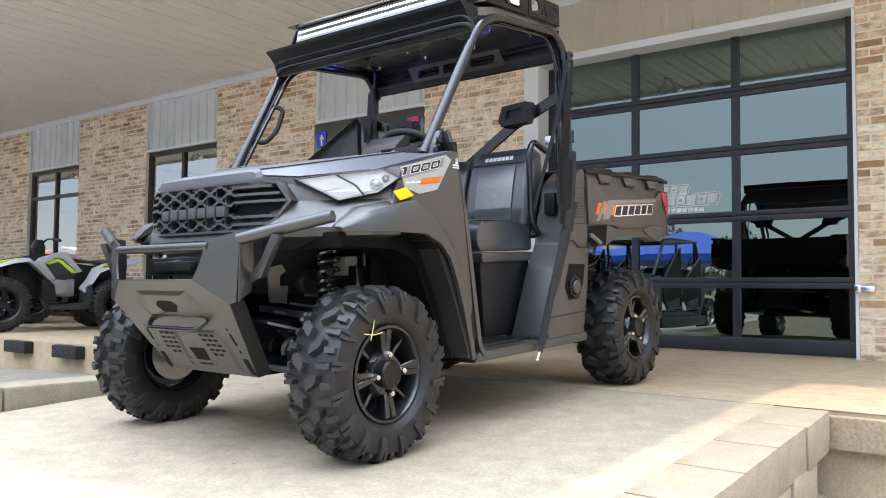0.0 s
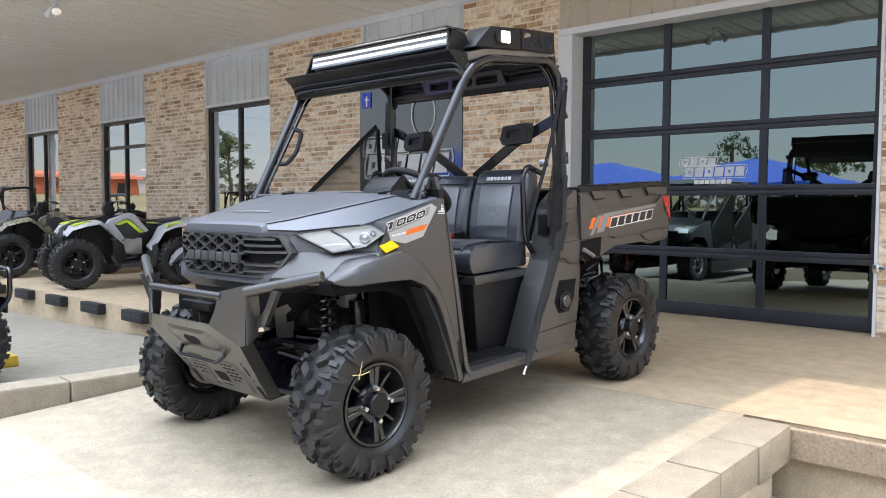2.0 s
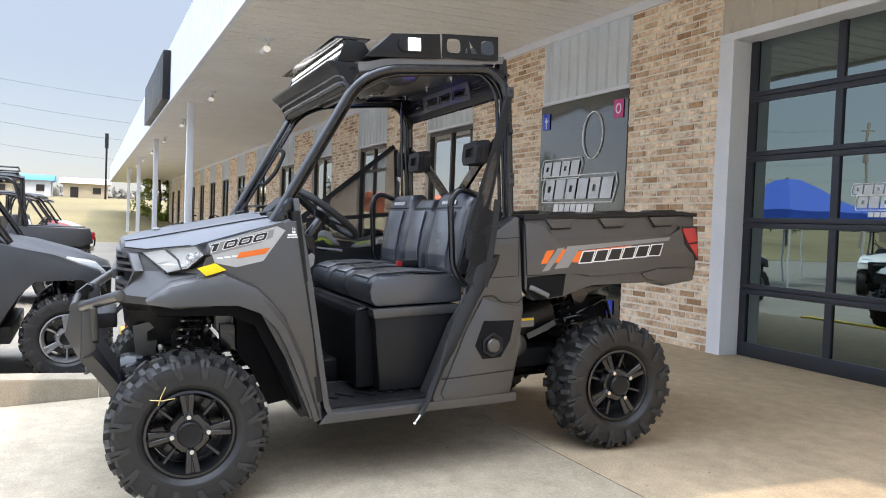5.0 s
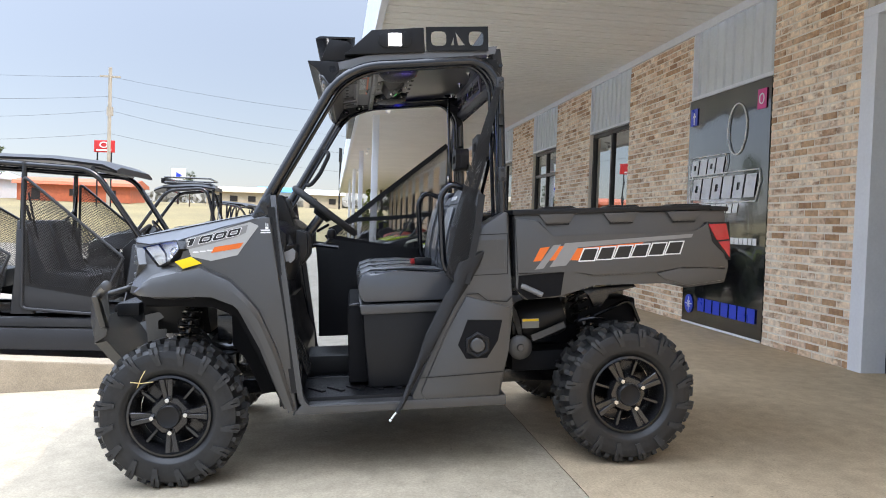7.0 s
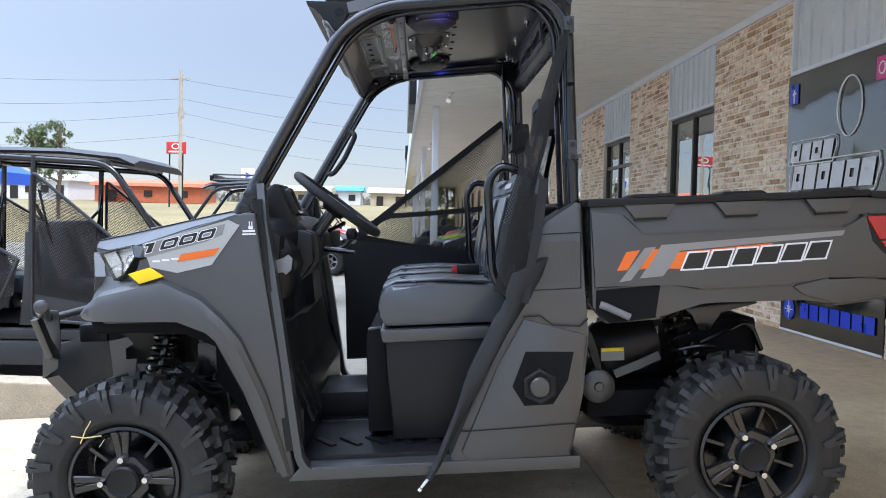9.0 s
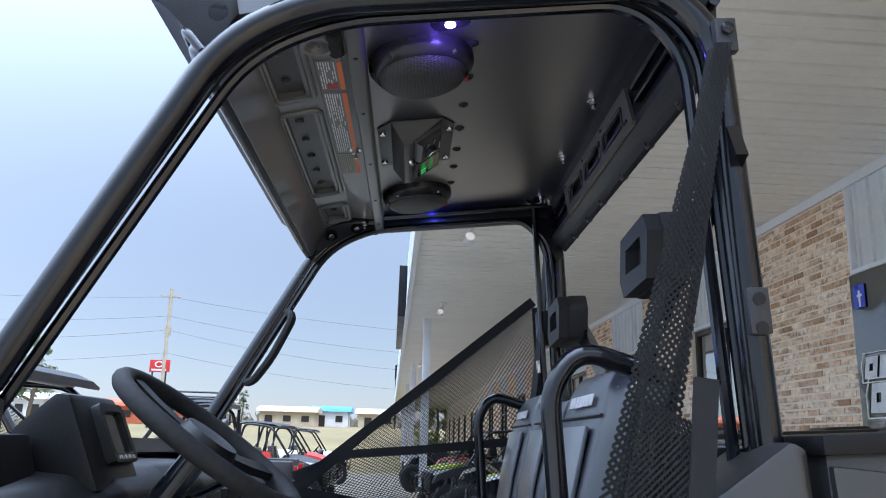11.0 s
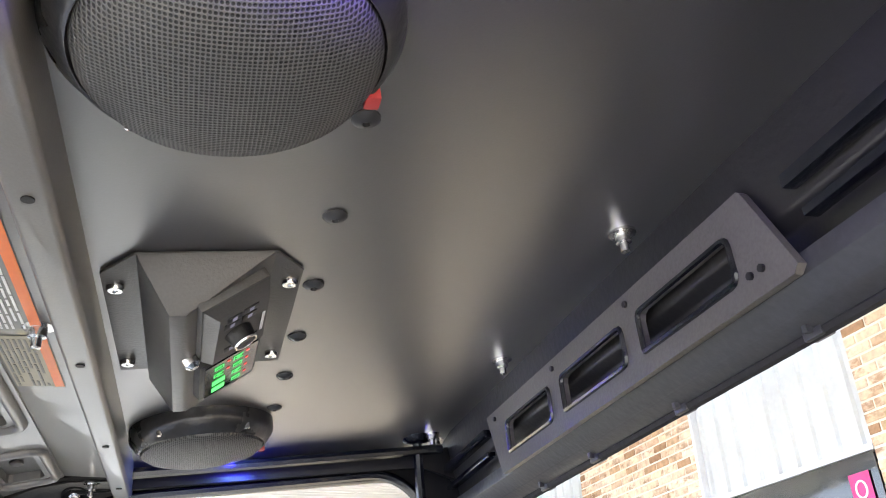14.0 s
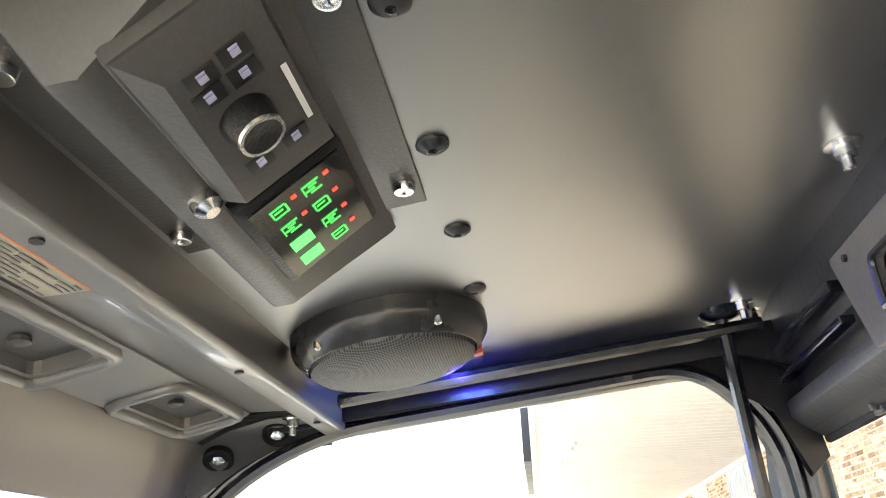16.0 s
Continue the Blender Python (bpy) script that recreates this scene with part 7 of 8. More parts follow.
tube(bm, [(1.18 + .20 * math.cos(a), -.012, 2.17 + .27 * math.sin(a)) for a in [k * math.pi / 16 for k in range(33)]], .008, 6, False)
part("logo_outline", bm, M_WHITED, banner, "plain white logo outline")
blocks("address_bar", .40, 1.68, .95, 1.02, 14, M_WHITED)
blocks("brand_block", .42, 1.72, .16, .31, 7, M_BLUED)
for cx, cz, r, mt, inner in ((.14, 2.42, .10, M_BLUED, "bar"), (1.66, 2.42, .10, M_PINK, "ring"), (.20, .22, .11, M_BLUED, "star")):
    bm = B()
    if inner == "star":
        lathe(bm, [(r, 0), (r, .004), (0, .004)], pose(cx, -.010, cz, 90, 0, 0), 28)
    else:
        box(bm, cx - r * .85, cx + r * .85, -.014, -.010, cz - r, cz + r, .0015)
    lg = part("logo_tile", bm, mt, banner, "plain coloured logo tile", 0)
    bm = B()
    if inner == "bar":
        box(bm, cx - .005, cx + .02, -.0165, -.0145, cz - .09, cz + .05), box(bm, cx - .025, cx + .045, -.0166, -.0146, cz - .005, cz + .018)
    elif inner == "ring":
        tube(bm, [(cx + .042 * math.cos(a), -.0155, cz + .05 * math.sin(a)) for a in [k * math.pi / 10 for k in range(21)]], .007, 6, False)
    else:
        for a in range(0, 180, 45):
            box(bm, -.006, .006, -.0165, -.0145, -.085 if a % 90 == 0 else -.05, .085 if a % 90 == 0 else .05, 0, pose(cx, 0, cz, 0, a, 0))
    part("logo_mark", bm, M_WHITED, lg, "", 0)
bm = B()
box(bm, 0, W_, -.012, -.004, -.012, .010)
part("banner_hem", bm, M_WHITED, banner, "", 0)
# lettering blocks on the garage door glass
decal = thing("door_decal", pose(-2.90, GY - .0062, 0), "white outlined lettering blocks on the garage door glass", "decal")
blocks("letter_block", .16, .52, 1.46, 1.53, 4, M_GREYD, M_WHITED, .01, decal, 0)
blocks("letter_block", .20, .80, 1.35, 1.44, 6, M_GREYD, M_WHITED, .01, decal, 0)
blocks("letter_block", .30, .68, 1.28, 1.32, 7, M_WHITED, None, .005, decal, 0)
# latch on the brick beside the door
bm = B()
box(bm, 0, .10, -.05, 0, 0, .05, .008), box(bm, -.05, .0, -.03, -.005, -.01, .06, .006)
o = tagged(part("door_latch", bm, M_CHROME, None, "bright metal latch on the brick beside the door"), "", "latch")
o.matrix_basis = pose(-.88, WALL_Y - .006, .54)

# ---- other vehicles ----
M_GREYALLOY = mat("grey_alloy", (.35, .35, .36), .35, .7, bump=.0)
KIT2 = wheel_kit(0.315, 0.23, 0.165, 15, M_BLACKP, 6)
KIT3 = wheel_kit(0.35, 0.25, 0.19, 16, M_GREYALLOY, 6)


def camo_mat():
    m, n, l, b = principled("camo")
    tc, vo, ramp = n.new("ShaderNodeTexCoord"), n.new("ShaderNodeTexNoise"), n.new("ShaderNodeValToRGB")
    vo.inputs["Scale"].default_value, vo.inputs["Detail"].default_value, vo.inputs["Distortion"].default_value = 7.0, 5, 1.2
    ramp.color_ramp.interpolation = "CONSTANT"
    cols = ((0, (.05, .05, .04)), (.40, (.16, .14, .09)), (.5, (.28, .25, .18)), (.6, (.10, .11, .07)), (.68, (.36, .33, .26)))
    while len(ramp.color_ramp.elements) < len(cols):
        ramp.color_ramp.elements.new(.5)
    for e, (p, c) in zip(ramp.color_ramp.elements, cols):
        e.position, e.color = p, (*c, 1)
    l.new(tc.outputs["Object"], vo.inputs["Vector"]), l.new(vo.outputs[0], ramp.inputs[0]), l.new(ramp.outputs[0], b.inputs["Base Color"])
    b.inputs["Roughness"].default_value = .5
    return m


M_CAMO = camo_mat()
M_LIME = mat("lime_decal", (.55, .72, .05), .4, bump=.0)
M_GREYBODY = mat("light_grey_body", (.42, .43, .45), .4, bump=.02)
M_DARKBODY = mat("dark_body", (.030, .032, .036), .35, .1, bump=.02)
M_REDBODY = mat("red_body", (.45, .03, .02), .35, bump=.02)
M_WHITEBODY = mat("white_body", (.72, .72, .72), .35, bump=.02)
M_GREENBODY = mat("green_body", (.10, .22, .04), .4, bump=.02)
M_LAMPL = mat("lamp_clear", (.75, .76, .76), .15, .3, bump=.0)


def quad_bike(m, body, trim, label, accent=True):
    """A four-wheeled bike that faces -y, its front axle at y = 0."""
    a = thing("quad_bike", m, label, "quad bike", "quad bikes on the porch")
    for s in (1, -1):
        for y in (0, 1.28):
            put_wheel(KIT2, a, pose(s * .47, y, .315, random.uniform(0, 360), 0, 0 if s > 0 else 180))
        bm = B()
        rings = []
        for y, z, x0, x1 in ((-.10, .70, .30, .50), (-.04, .775, .22, .56), (.12, .825, .20, .58), (.27, .850, .18, .57), (.36, .79, .18, .55), (.45, .70, .20, .52), (.57, .59, .22, .48)):
            rings.append([(s * x0, y, z + .01), (s * (x1 - .05), y, z), (s * x1, y - .005, z - .045), (s * (x1 - .02), y - .01, z - .05), (s * (x1 - .06), y - .01, z - .022), (s * x0, y - .01, z - .015)])
        loft(bm, rings)
        bevelled(bm, list(bm.verts), .005, 1)
        f = part("front_fender", bm, body, a, "", 30)
        if accent:
            bm = B()
            poly(bm, [(-.04, .79), (.02, .815), (.18, .848), (.16, .832), (.02, .79)], s * .30, s * .52, 0, .003)
            part("fender_accent", bm, trim, f)
        bm = B()
        rings = []
        for y, z, x0, x1 in ((.90, .50, .22, .46), (.98, .60, .20, .50), (1.06, .745, .18, .54), (1.18, .80, .18, .57), (1.36, .835, .18, .58), (1.54, .885, .20, .54)):
            rings.append([(s * x0, y, z + .012), (s * (x1 - .05), y, z), (s * x1, y, z - .05), (s * (x1 - .02), y, z - .055), (s * (x1 - .06), y, z - .024), (s * x0, y, z - .012)])
        loft(bm, rings)
        bevelled(bm, list(bm.verts), .005, 1)
        f = part("rear_fender", bm, body, a, "", 30)
        if accent:
            bm = B()
            poly(bm, [(1.08, .765), (1.12, .80), (1.26, .83), (1.30, .825)], s * .46, s * .535, 0, .003)
            part("fender_accent", bm, trim, f)
        # raised tank shroud with a bright chevron and a dark panel below
        bm = B()
        poly(bm, [(.40, .80), (.44, .86), (.68, .945), (.74, .93), (.92, .71), (.86, .69), (.70, .86), (.62, .88), (.48, .80), (.62, .62), (.58, .60), (.46, .70)], s * .17, s * .29, 0, .008)
        sp = part("tank_shroud", bm, body, a)
        bm = B()
        poly(bm, [(.47, .79), (.62, .872), (.70, .85), (.87, .685), (.74, .60), (.60, .62)], s * .16, s * .27, 0, .010)
        part("side_panel", bm, M_DARKBODY, a)
        if accent:
            bm = B()
            poly(bm, [(.50, .795), (.53, .815), (.63, .862), (.69, .84), (.86, .69), (.80, .685), (.65, .822), (.56, .785)], s * .268, s * .278, 0, .002)
            part("panel_accent", bm, trim, sp)
        bm = B()
        poly(bm, [(.43, .60), (.56, .60), (.60, .36), (.50, .27), (.44, .40)], s * .24, s * .46, 0, .012)
        part("leg_guard", bm, M_BLACKP, a)
        bm = B()
        poly(bm, [(.50, .25), (.95, .25), (1.0, .42), (.97, .56), (.92, .52), (.90, .32), (.52, .30)], s * .22, s * .52, 0, .010)
        part("foot_guard", bm, M_DARKBODY, a)
        bm = B()
        poly(bm, [(.50, .25), (.93, .25), (.93, .29), (.52, .29)], s * .20, s * .50, 0, .006)
        part("footwell", bm, M_BLACKP, a)
        for nm, p, q, r in (("suspension_arm", (.18, .0, .42), (.45, .0, .33), .02), ("suspension_arm", (.18, 1.28, .42), (.45, 1.28, .33), .02), ("shock_absorber", (.40, .02, .36), (.28, .08, .82), .03)):
            bm = B()
            tube(bm, [(s * p[0], p[1], p[2]), (s * q[0], q[1], q[2])], r, 10)
            part(nm, bm, M_STEEL, a)
        bm = B()
        lathe(bm, [(.0, -.02), (.032, -.02), (.035, .02), (0, .024)], pose(s * .26, -.09, .69, 90, 0, 0), 14)
        part("headlight", bm, M_LAMPL, a)
    bm = B()
    poly(bm, [(-.12, .62), (-.08, .76), (.10, .84), (.40, .90), (.66, .92), (.84, .78), (1.4, .78), (1.4, .60), (.9, .42), (.2, .36), (-.06, .45)], -.17, .17, 0, .03)
    part("body", bm, M_BLACKP, a)
    bm = B()
    poly(bm, [(.70, .86), (.74, .93), (.80, .86), (.95, .82), (1.12, .83), (1.36, .90), (1.40, .86), (1.38, .78)], -.14, .14, 0, .025)
    part("seat", bm, M_VINYL, a)
    bm = B()
    box(bm, -.24, .24, .45, .85, .40, .62, .03), lathe(bm, [(.09, -.26), (.10, -.2), (.10, .2), (.09, .26)], pose(0, .66, .52, 0, 90, 0), 16)
    part("engine", bm, M_GREYALLOY, a)
    bm = B()
    tube(bm, rnd([(-.40, .62, 1.07), (-.18, .54, 1.10), (0, .50, 1.02), (.18, .54, 1.10), (.40, .62, 1.07)], .06), .013, 8)
    part("handlebar", bm, M_STEEL, a)
    for s in (1, -1):
        bm = B()
        tube(bm, [(s * .28, .58, 1.085), (s * .41, .622, 1.07)], .020, 8)
        part("grip", bm, M_RUBBER, a)
    bm = B()
    poly(bm, [(.44, .88), (.40, 1.0), (.44, 1.09), (.51, 1.08), (.55, 1.0), (.54, .90)], -.075, .075, 0, .02)
    part("dash_pod", bm, M_BLACKP, a)
    bm = B()
    tube(bm, rnd([(-.20, -.08, .42), (-.20, -.24, .50), (-.14, -.24, .66), (.14, -.24, .66), (.20, -.24, .50), (.20, -.08, .42)], .05), .016, 8)
    part("front_bumper", bm, M_STEEL, a)
    return a


def buggy(m, body, roofm, label, cab=0.0, rack=False, nets=False, group="vehicles in the lot", kit=None, roofed=True):
    """A side-by-side vehicle that faces -y, its front axle at y = 0; cab: extra length for a second bench."""
    u = thing("buggy", m, label, "buggy", group)
    kit = kit or KIT3
    rear = 2.05 + cab
    for s in (1, -1):
        for y in (0, rear):
            put_wheel(kit, u, pose(s * .68, y, .35, random.uniform(0, 360), 0, 0 if s > 0 else 180))
        bm = B()
        poly(bm, [(-.30, .72), (-.24, .90), (.10, 1.02), (.50, 1.10), (.56, .60), (.58, .42), (.50, .40), (.36, .70), (.24, .82), (-.1, .84)], s * .52, s * .78, 0, .016)
        part("fender", bm, body, u)
        bm = B()
        poly(bm, [(1.42 + cab, 1.10), (1.60 + cab, 1.12), (2.45 + cab, 1.12), (2.50 + cab, .90), (2.30 + cab, .84), (2.05 + cab, .86), (1.70 + cab, .80), (1.55 + cab, .36), (1.20 + cab, .36)], s * .60, s * .77, 0, .016)
        part("rear_side", bm, body, u)
        bm = B()
        poly(bm, [(.54, .36), (1.55 + cab, .36), (1.55 + cab, .44), (.54, .44)], s * .40, s * .77, 0, .01)
        part("sill", bm, body, u)
        if nets:
            bm = B()
            poly(bm, [(.50, .20), (.62, .16), (1.70 + cab, .17), (1.78 + cab, .30), (1.70 + cab, .352), (.54, .352)], s * .60, s * .80, 0, .02)
            part("rock_slider", bm, body, u)
            bm = B()
            poly(bm, [(1.30, .47), (1.50, .47), (1.46, .90), (1.46, 1.20), (1.38, 1.20), (1.36, .90)], s * .70, s * .77, 0, .012)
            part("door_pillar", bm, body, u)
        line = rnd([(s * .66, .42, 1.10), (s * .69, .85, 1.74), (s * .70, 1.45 + cab, 1.80), (s * .72, 1.62 + cab, 1.12)], .14)
        bm = B()
        tube(bm, line, .027, 10)
        part("cage_side", bm, M_STEEL, u)
        for k in range(2 if cab else 1):
            y = 1.22 + k * (cab - .05) if cab else 1.35
            bm = B()
            tube(bm, [(s * .70, y + .2, 1.78), (s * .72, y + .22, .50)], .024, 8)
            part("cage_post", bm, M_STEEL, u)
            bm = B()
            tube(bm, [(s * .68, y + .19, 1.40), (s * .10, y + .28, 1.05)], .014, 8), tube(bm, [(s * .66, y + .18, 1.52), (s * .45, y + .16, 1.05)], .010, 6)
            part("brace", bm, M_STEEL, u)
            if nets:
                y0 = .55 if k == 0 else 1.48
                y1 = 1.40 if k == 0 else 1.48 + .92
                top = 1.66 if k == 0 else 1.50
                bm = B()
                net(bm, [(s * .775, y0 + .02, .98), (s * .775, y1, top), (s * .775, y1, .72), (s * .775, y0 + .10, .60)], 42, 34, .0030)
                tagged(part("door_net", bm, M_FABRIC, u, "dark mesh door net", 0), "", "", "", "stuff")
                bm = B()
                tube(bm, rnd([(s * .78, y0 + .02, .98), (s * .78, y1, top), (s * .78, y1, .52), (s * .78, y0 + .25, .48), (s * .78, y0 + .02, .98)], .05), .014, 8)
                poly(bm, [(y0 + .1, .66), (y1 - .02, .74), (y1 - .02, .50), (y0 + .24, .49)], s * .76, s * .772, 0, .004)
                part("half_door", bm, body, u)
        bm = B()
        poly(bm, [(-.285, .88), (-.20, .96), (.02, 1.0), (-.02, .93), (-.22, .86)], s * .45, s * .72, 0, .01)
        part("headlight", bm, M_LAMPL, u)
        bm = B()
        box(bm, s * .60, s * .74, 2.44 + cab, 2.52 + cab, .95, 1.06, .01)
        part("tail_lamp", bm, M_RED, u)
        for y in (0, rear):
            bm = B()
            tube(bm, [(s * .2, y, .42), (s * .62, y, .35)], .025, 8)
            part("suspension_arm", bm, M_STEEL, u)
            bm = B()
            tube(bm, [(s * .52, y + .03, .40), (s * .42, y + .1, .90)], .04, 10)
            part("shock_absorber", bm, M_STEEL, u)
    bm = B()
    rings = []
    for y, w, e, c in ((-.30, .46, .90, .93), (-.05, .56, .98, 1.03), (.30, .64, 1.06, 1.12), (.52, .66, 1.09, 1.15)):
        rings.append([(-w, y, e), (-w * .5, y, c), (w * .5, y, c), (w, y, e), (w, y, e - .12), (-w, y, e - .12)])
    loft(bm, rings)
    bevelled(bm, list(bm.verts), .012)
    part("hood", bm, body, u)
    bm = B()
    poly(bm, [(-.55, .92), (.55, .92), (.50, .62), (.36, .45), (-.36, .45), (-.50, .62)], -.33, -.05, 1, .03)
    part("grille", bm, M_BLACKP, u)
    bm = B()
    tube(bm, rnd([(-.42, -.34, .48), (-.42, -.46, .62), (-.42, -.46, .84), (.42, -.46, .84), (.42, -.46, .62), (.42, -.34, .48)], .06), .02, 8)
    box(bm, -.38, .38, -.46, -.44, .50, .62, .006)
    part("front_bumper", bm, M_STEEL, u)
    bm = B()
    box(bm, -.70, .70, .40, 2.4 + cab, .30, .44, .02), box(bm, -.66, .66, 1.60 + cab, 2.46 + cab, .80, .95, .02)
    part("chassis", bm, M_BLACKP, u)
    bm = B()
    poly(bm, [(.45, .55), (.40, 1.05), (.52, 1.15), (.62, 1.05), (.58, .55)], -.64, .64, 0, .02)
    part("dashboard", bm, M_BLACKP, u)
    for k in range(2 if cab else 1):
        o = k * cab
        for s in (1, -1):
            bm = B()
            poly(bm, [(.90 + o, .62), (.90 + o, .80), (1.30 + o, .78), (1.42 + o, 1.28), (1.54 + o, 1.28), (1.46 + o, .62)], s * .08, s * .58, 0, .04)
            part("seat", bm, M_VINYL, u)
    bm = B()
    sm = Matrix.Translation((.34, .70, 1.12)) @ pose(0, 0, 0, -52)
    tube(bm, [sm @ Vector((.17 * math.cos(t), .17 * math.sin(t), 0)) for t in [k * math.pi / 12 for k in range(25)]], .016, 8, False)
    tube(bm, [sm @ Vector((0, 0, 0)), sm @ Vector((0, 0, -.25))], .025, 8), tube(bm, [sm @ Vector((-.16, 0, 0)), sm @ Vector((.16, 0, 0))], .014, 6)
    part("steering_wheel", bm, M_RUBBER, u)
    for y in (.86, 1.30 + cab):
        bm = B()
        tube(bm, [(-.69, y, 1.75 + (.04 if y > 1 else 0)), (.69, y, 1.75 + (.04 if y > 1 else 0))], .022, 8)
        part("cross_tube", bm, M_STEEL, u)
    if roofed:
        bm = B()
        loft(bm, [[(-.70, y, z), (-.55, y, z + .035), (.55, y, z + .035), (.70, y, z), (.68, y, z - .02), (-.68, y, z - .02)] for y, z in ((.66, 1.74), (.78, 1.79), (1.2, 1.825), (1.40 + cab, 1.825), (1.58 + cab, 1.80))])
        part("roof", bm, roofm, u, "", 30)
    if rack:
        bm = B()
        for z in (1.87, 1.95):
            tube(bm, rnd([(-.66, .80, z), (.66, .80, z), (.66, 1.5 + cab, z), (-.66, 1.5 + cab, z), (-.66, .80, z)], .06), .014, 6)
        for k in range(9):
            tube(bm, [(-.66 + k * .165, .80, 1.87), (-.66 + k * .165, 1.5 + cab, 1.87)], .008, 6)
        tagged(part("roof_rack", bm, M_STEEL, u), "", "", "", "stuff")
        bm = B()
        box(bm, -.55, .55, .74, .80, 1.86, 1.94, .008)
        part("light_bar", bm, M_BLACKP, u)
    return u


quad_bike(pose(-9.60, 4.30, 0, 0, 0, -13), M_GREYBODY, M_LIME, "light grey quad bike with lime accents on the porch")
quad_bike(pose(-11.85, 4.32, 0, 0, 0, -13), M_CAMO, M_LIME, "camouflage quad bike parked on the porch", False)
quad_bike(pose(-15.6, 4.6, 0, 0, 0, 8), M_CAMO, M_LIME, "camouflage quad bike parked on the porch", False)
quad_bike(pose(-17.2, 4.35, 0, 0, 0, 14), M_REDBODY, M_LIME, "red quad bike parked on the porch", False)
quad_bike(pose(-20.0, 3.75, 0), M_DARKBODY, M_LIME, "black quad bike parked on the porch", False)
quad_bike(pose(-22.0, 4.6, 0), M_GREENBODY, M_LIME, "green quad bike parked on the porch", False)
youth = buggy(pose(-13.45, 4.0, 0, 0, 0, 8) @ Matrix.Scale(.74, 4), M_DARKBODY, M_DARKBODY, "small black and lime youth buggy on the porch", 0, False, False, "", None, False)
for s in (1, -1):
    bm = B()
    poly(bm, [(-.25, 1.0), (.10, 1.08), (.40, 1.125), (.36, 1.08), (-.05, 1.0)], s * .30, s * .50, 0, .006)
    part("hood_stripe", bm, M_LIME, youth)
crew = buggy(pose(-5.93, 1.72, -.255, 0, 0, 180) @ Matrix.Scale(.98, 4), M_DARKBODY, M_DARKBODY, "black four-seat buggy with mesh doors beside the ramp", .95, False, True)
bm = B()
tube(bm, rnd([(.30, -.47, .60), (.34, -.50, .45), (.32, -.49, .30), (.36, -.48, .20)], .05), .010, 6)
part("tow_strap", bm, mat("red_strap", (.55, .02, .02), .6), crew, "red tow strap")
bm = B()
box(bm, -.9, .9, -.08, .08, 0, .11, .02)
o = tagged(part("wheel_stop", bm, mat("yellow_paint", (.62, .42, .05), .7, amount=.2), None, "yellow painted concrete wheel stop before the buggy"), "", "wheel stop")
o.matrix_basis = pose(-6.80, 2.28, -.265)
buggy(pose(-12.5, -.75, -.36, 0, 0, 3) @ Matrix.Scale(1.06, 4), M_DARKBODY, M_DARKBODY, "black buggy with roof rack in the lot", 0, True)
buggy(pose(-19.5, 1.5, -.38, 0, 0, 172), M_DARKBODY, M_DARKBODY, "black buggy with a black roof in the lot", 0, False)
buggy(pose(-24.5, 1.3, -.38, 0, 0, 180), M_REDBODY, M_DARKBODY, "red buggy with black roof far along the lot", .0, False)
buggy(pose(-30.0, 1.3, -.39, 0, 0, 190), M_WHITEBODY, M_DARKBODY, "white buggy parked far along the lot", .0, False)
buggy(pose(-12.5, -6.2, -.37, 0, 0, 150), M_WHITEBODY, M_DARKBODY, "white buggy near the blue tent", .0, False)
buggy(pose(-9.5, -3.2, -.40, 0, 0, 165), M_DARKBODY, M_DARKBODY, "dark four-seat buggy behind the others", .95, True)

# ---- tents ----
M_BLUE = mat("blue_tent", (.015, .09, .50), .6, amount=.06)
for x, y, w in ((-17.0, -15.0, 3.4), (-17.0, -7.2, 1.6), (-10.8, -15.5, 3.0)):
    t = thing("canopy_tent", pose(x, y, -.45), "blue pop-up canopy tent in the lot", "tent", "blue tents")
    bm = B()
    loft(bm, [[(-w, -w, 2.1), (w, -w, 2.1), (w, w, 2.1), (-w, w, 2.1)], [(-w, -w, 2.35), (w, -w, 2.35), (w, w, 2.35), (-w, w, 2.35)], [(-.25, -.25, 3.35), (.25, -.25, 3.35), (.25, .25, 3.35), (-.25, .25, 3.35)]])
    part("tent_cover", bm, M_BLUE, t, "", 10)
    for sx in (1, -1):
        for sy in (1, -1):
            bm = B()
            tube(bm, [(sx * (w - .05), sy * (w - .05), 0), (sx * (w - .05), sy * (w - .05), 2.2)], .03, 8)
            part("tent_leg", bm, M_WHITE, t)

# ---- far surroundings ----
far_mat = mat("dry_grass", (.20, .16, .075), .95, grain=8, amount=.3, big=.08, bigamount=.3, bump=.6)
BANK = B()
loft(BANK, [[(-38, y, -.436), (-52, y, .15), (-70, y, 1.15), (-92, y, 2.3), (-120, y, 2.9), (-190, y, 3.4), (-190, y, -1), (-38, y, -1)] for y in (-175, -60, 10, 80)])
structure("field", BANK, far_mat, "dry yellow grass field beyond the lot", "field")
structure("field", poly(B(), [(-38, -160), (90, -160), (90, -62), (-38, -50)], -.50, -.437, 2), far_mat, "dry yellow grass field across the road", "field")


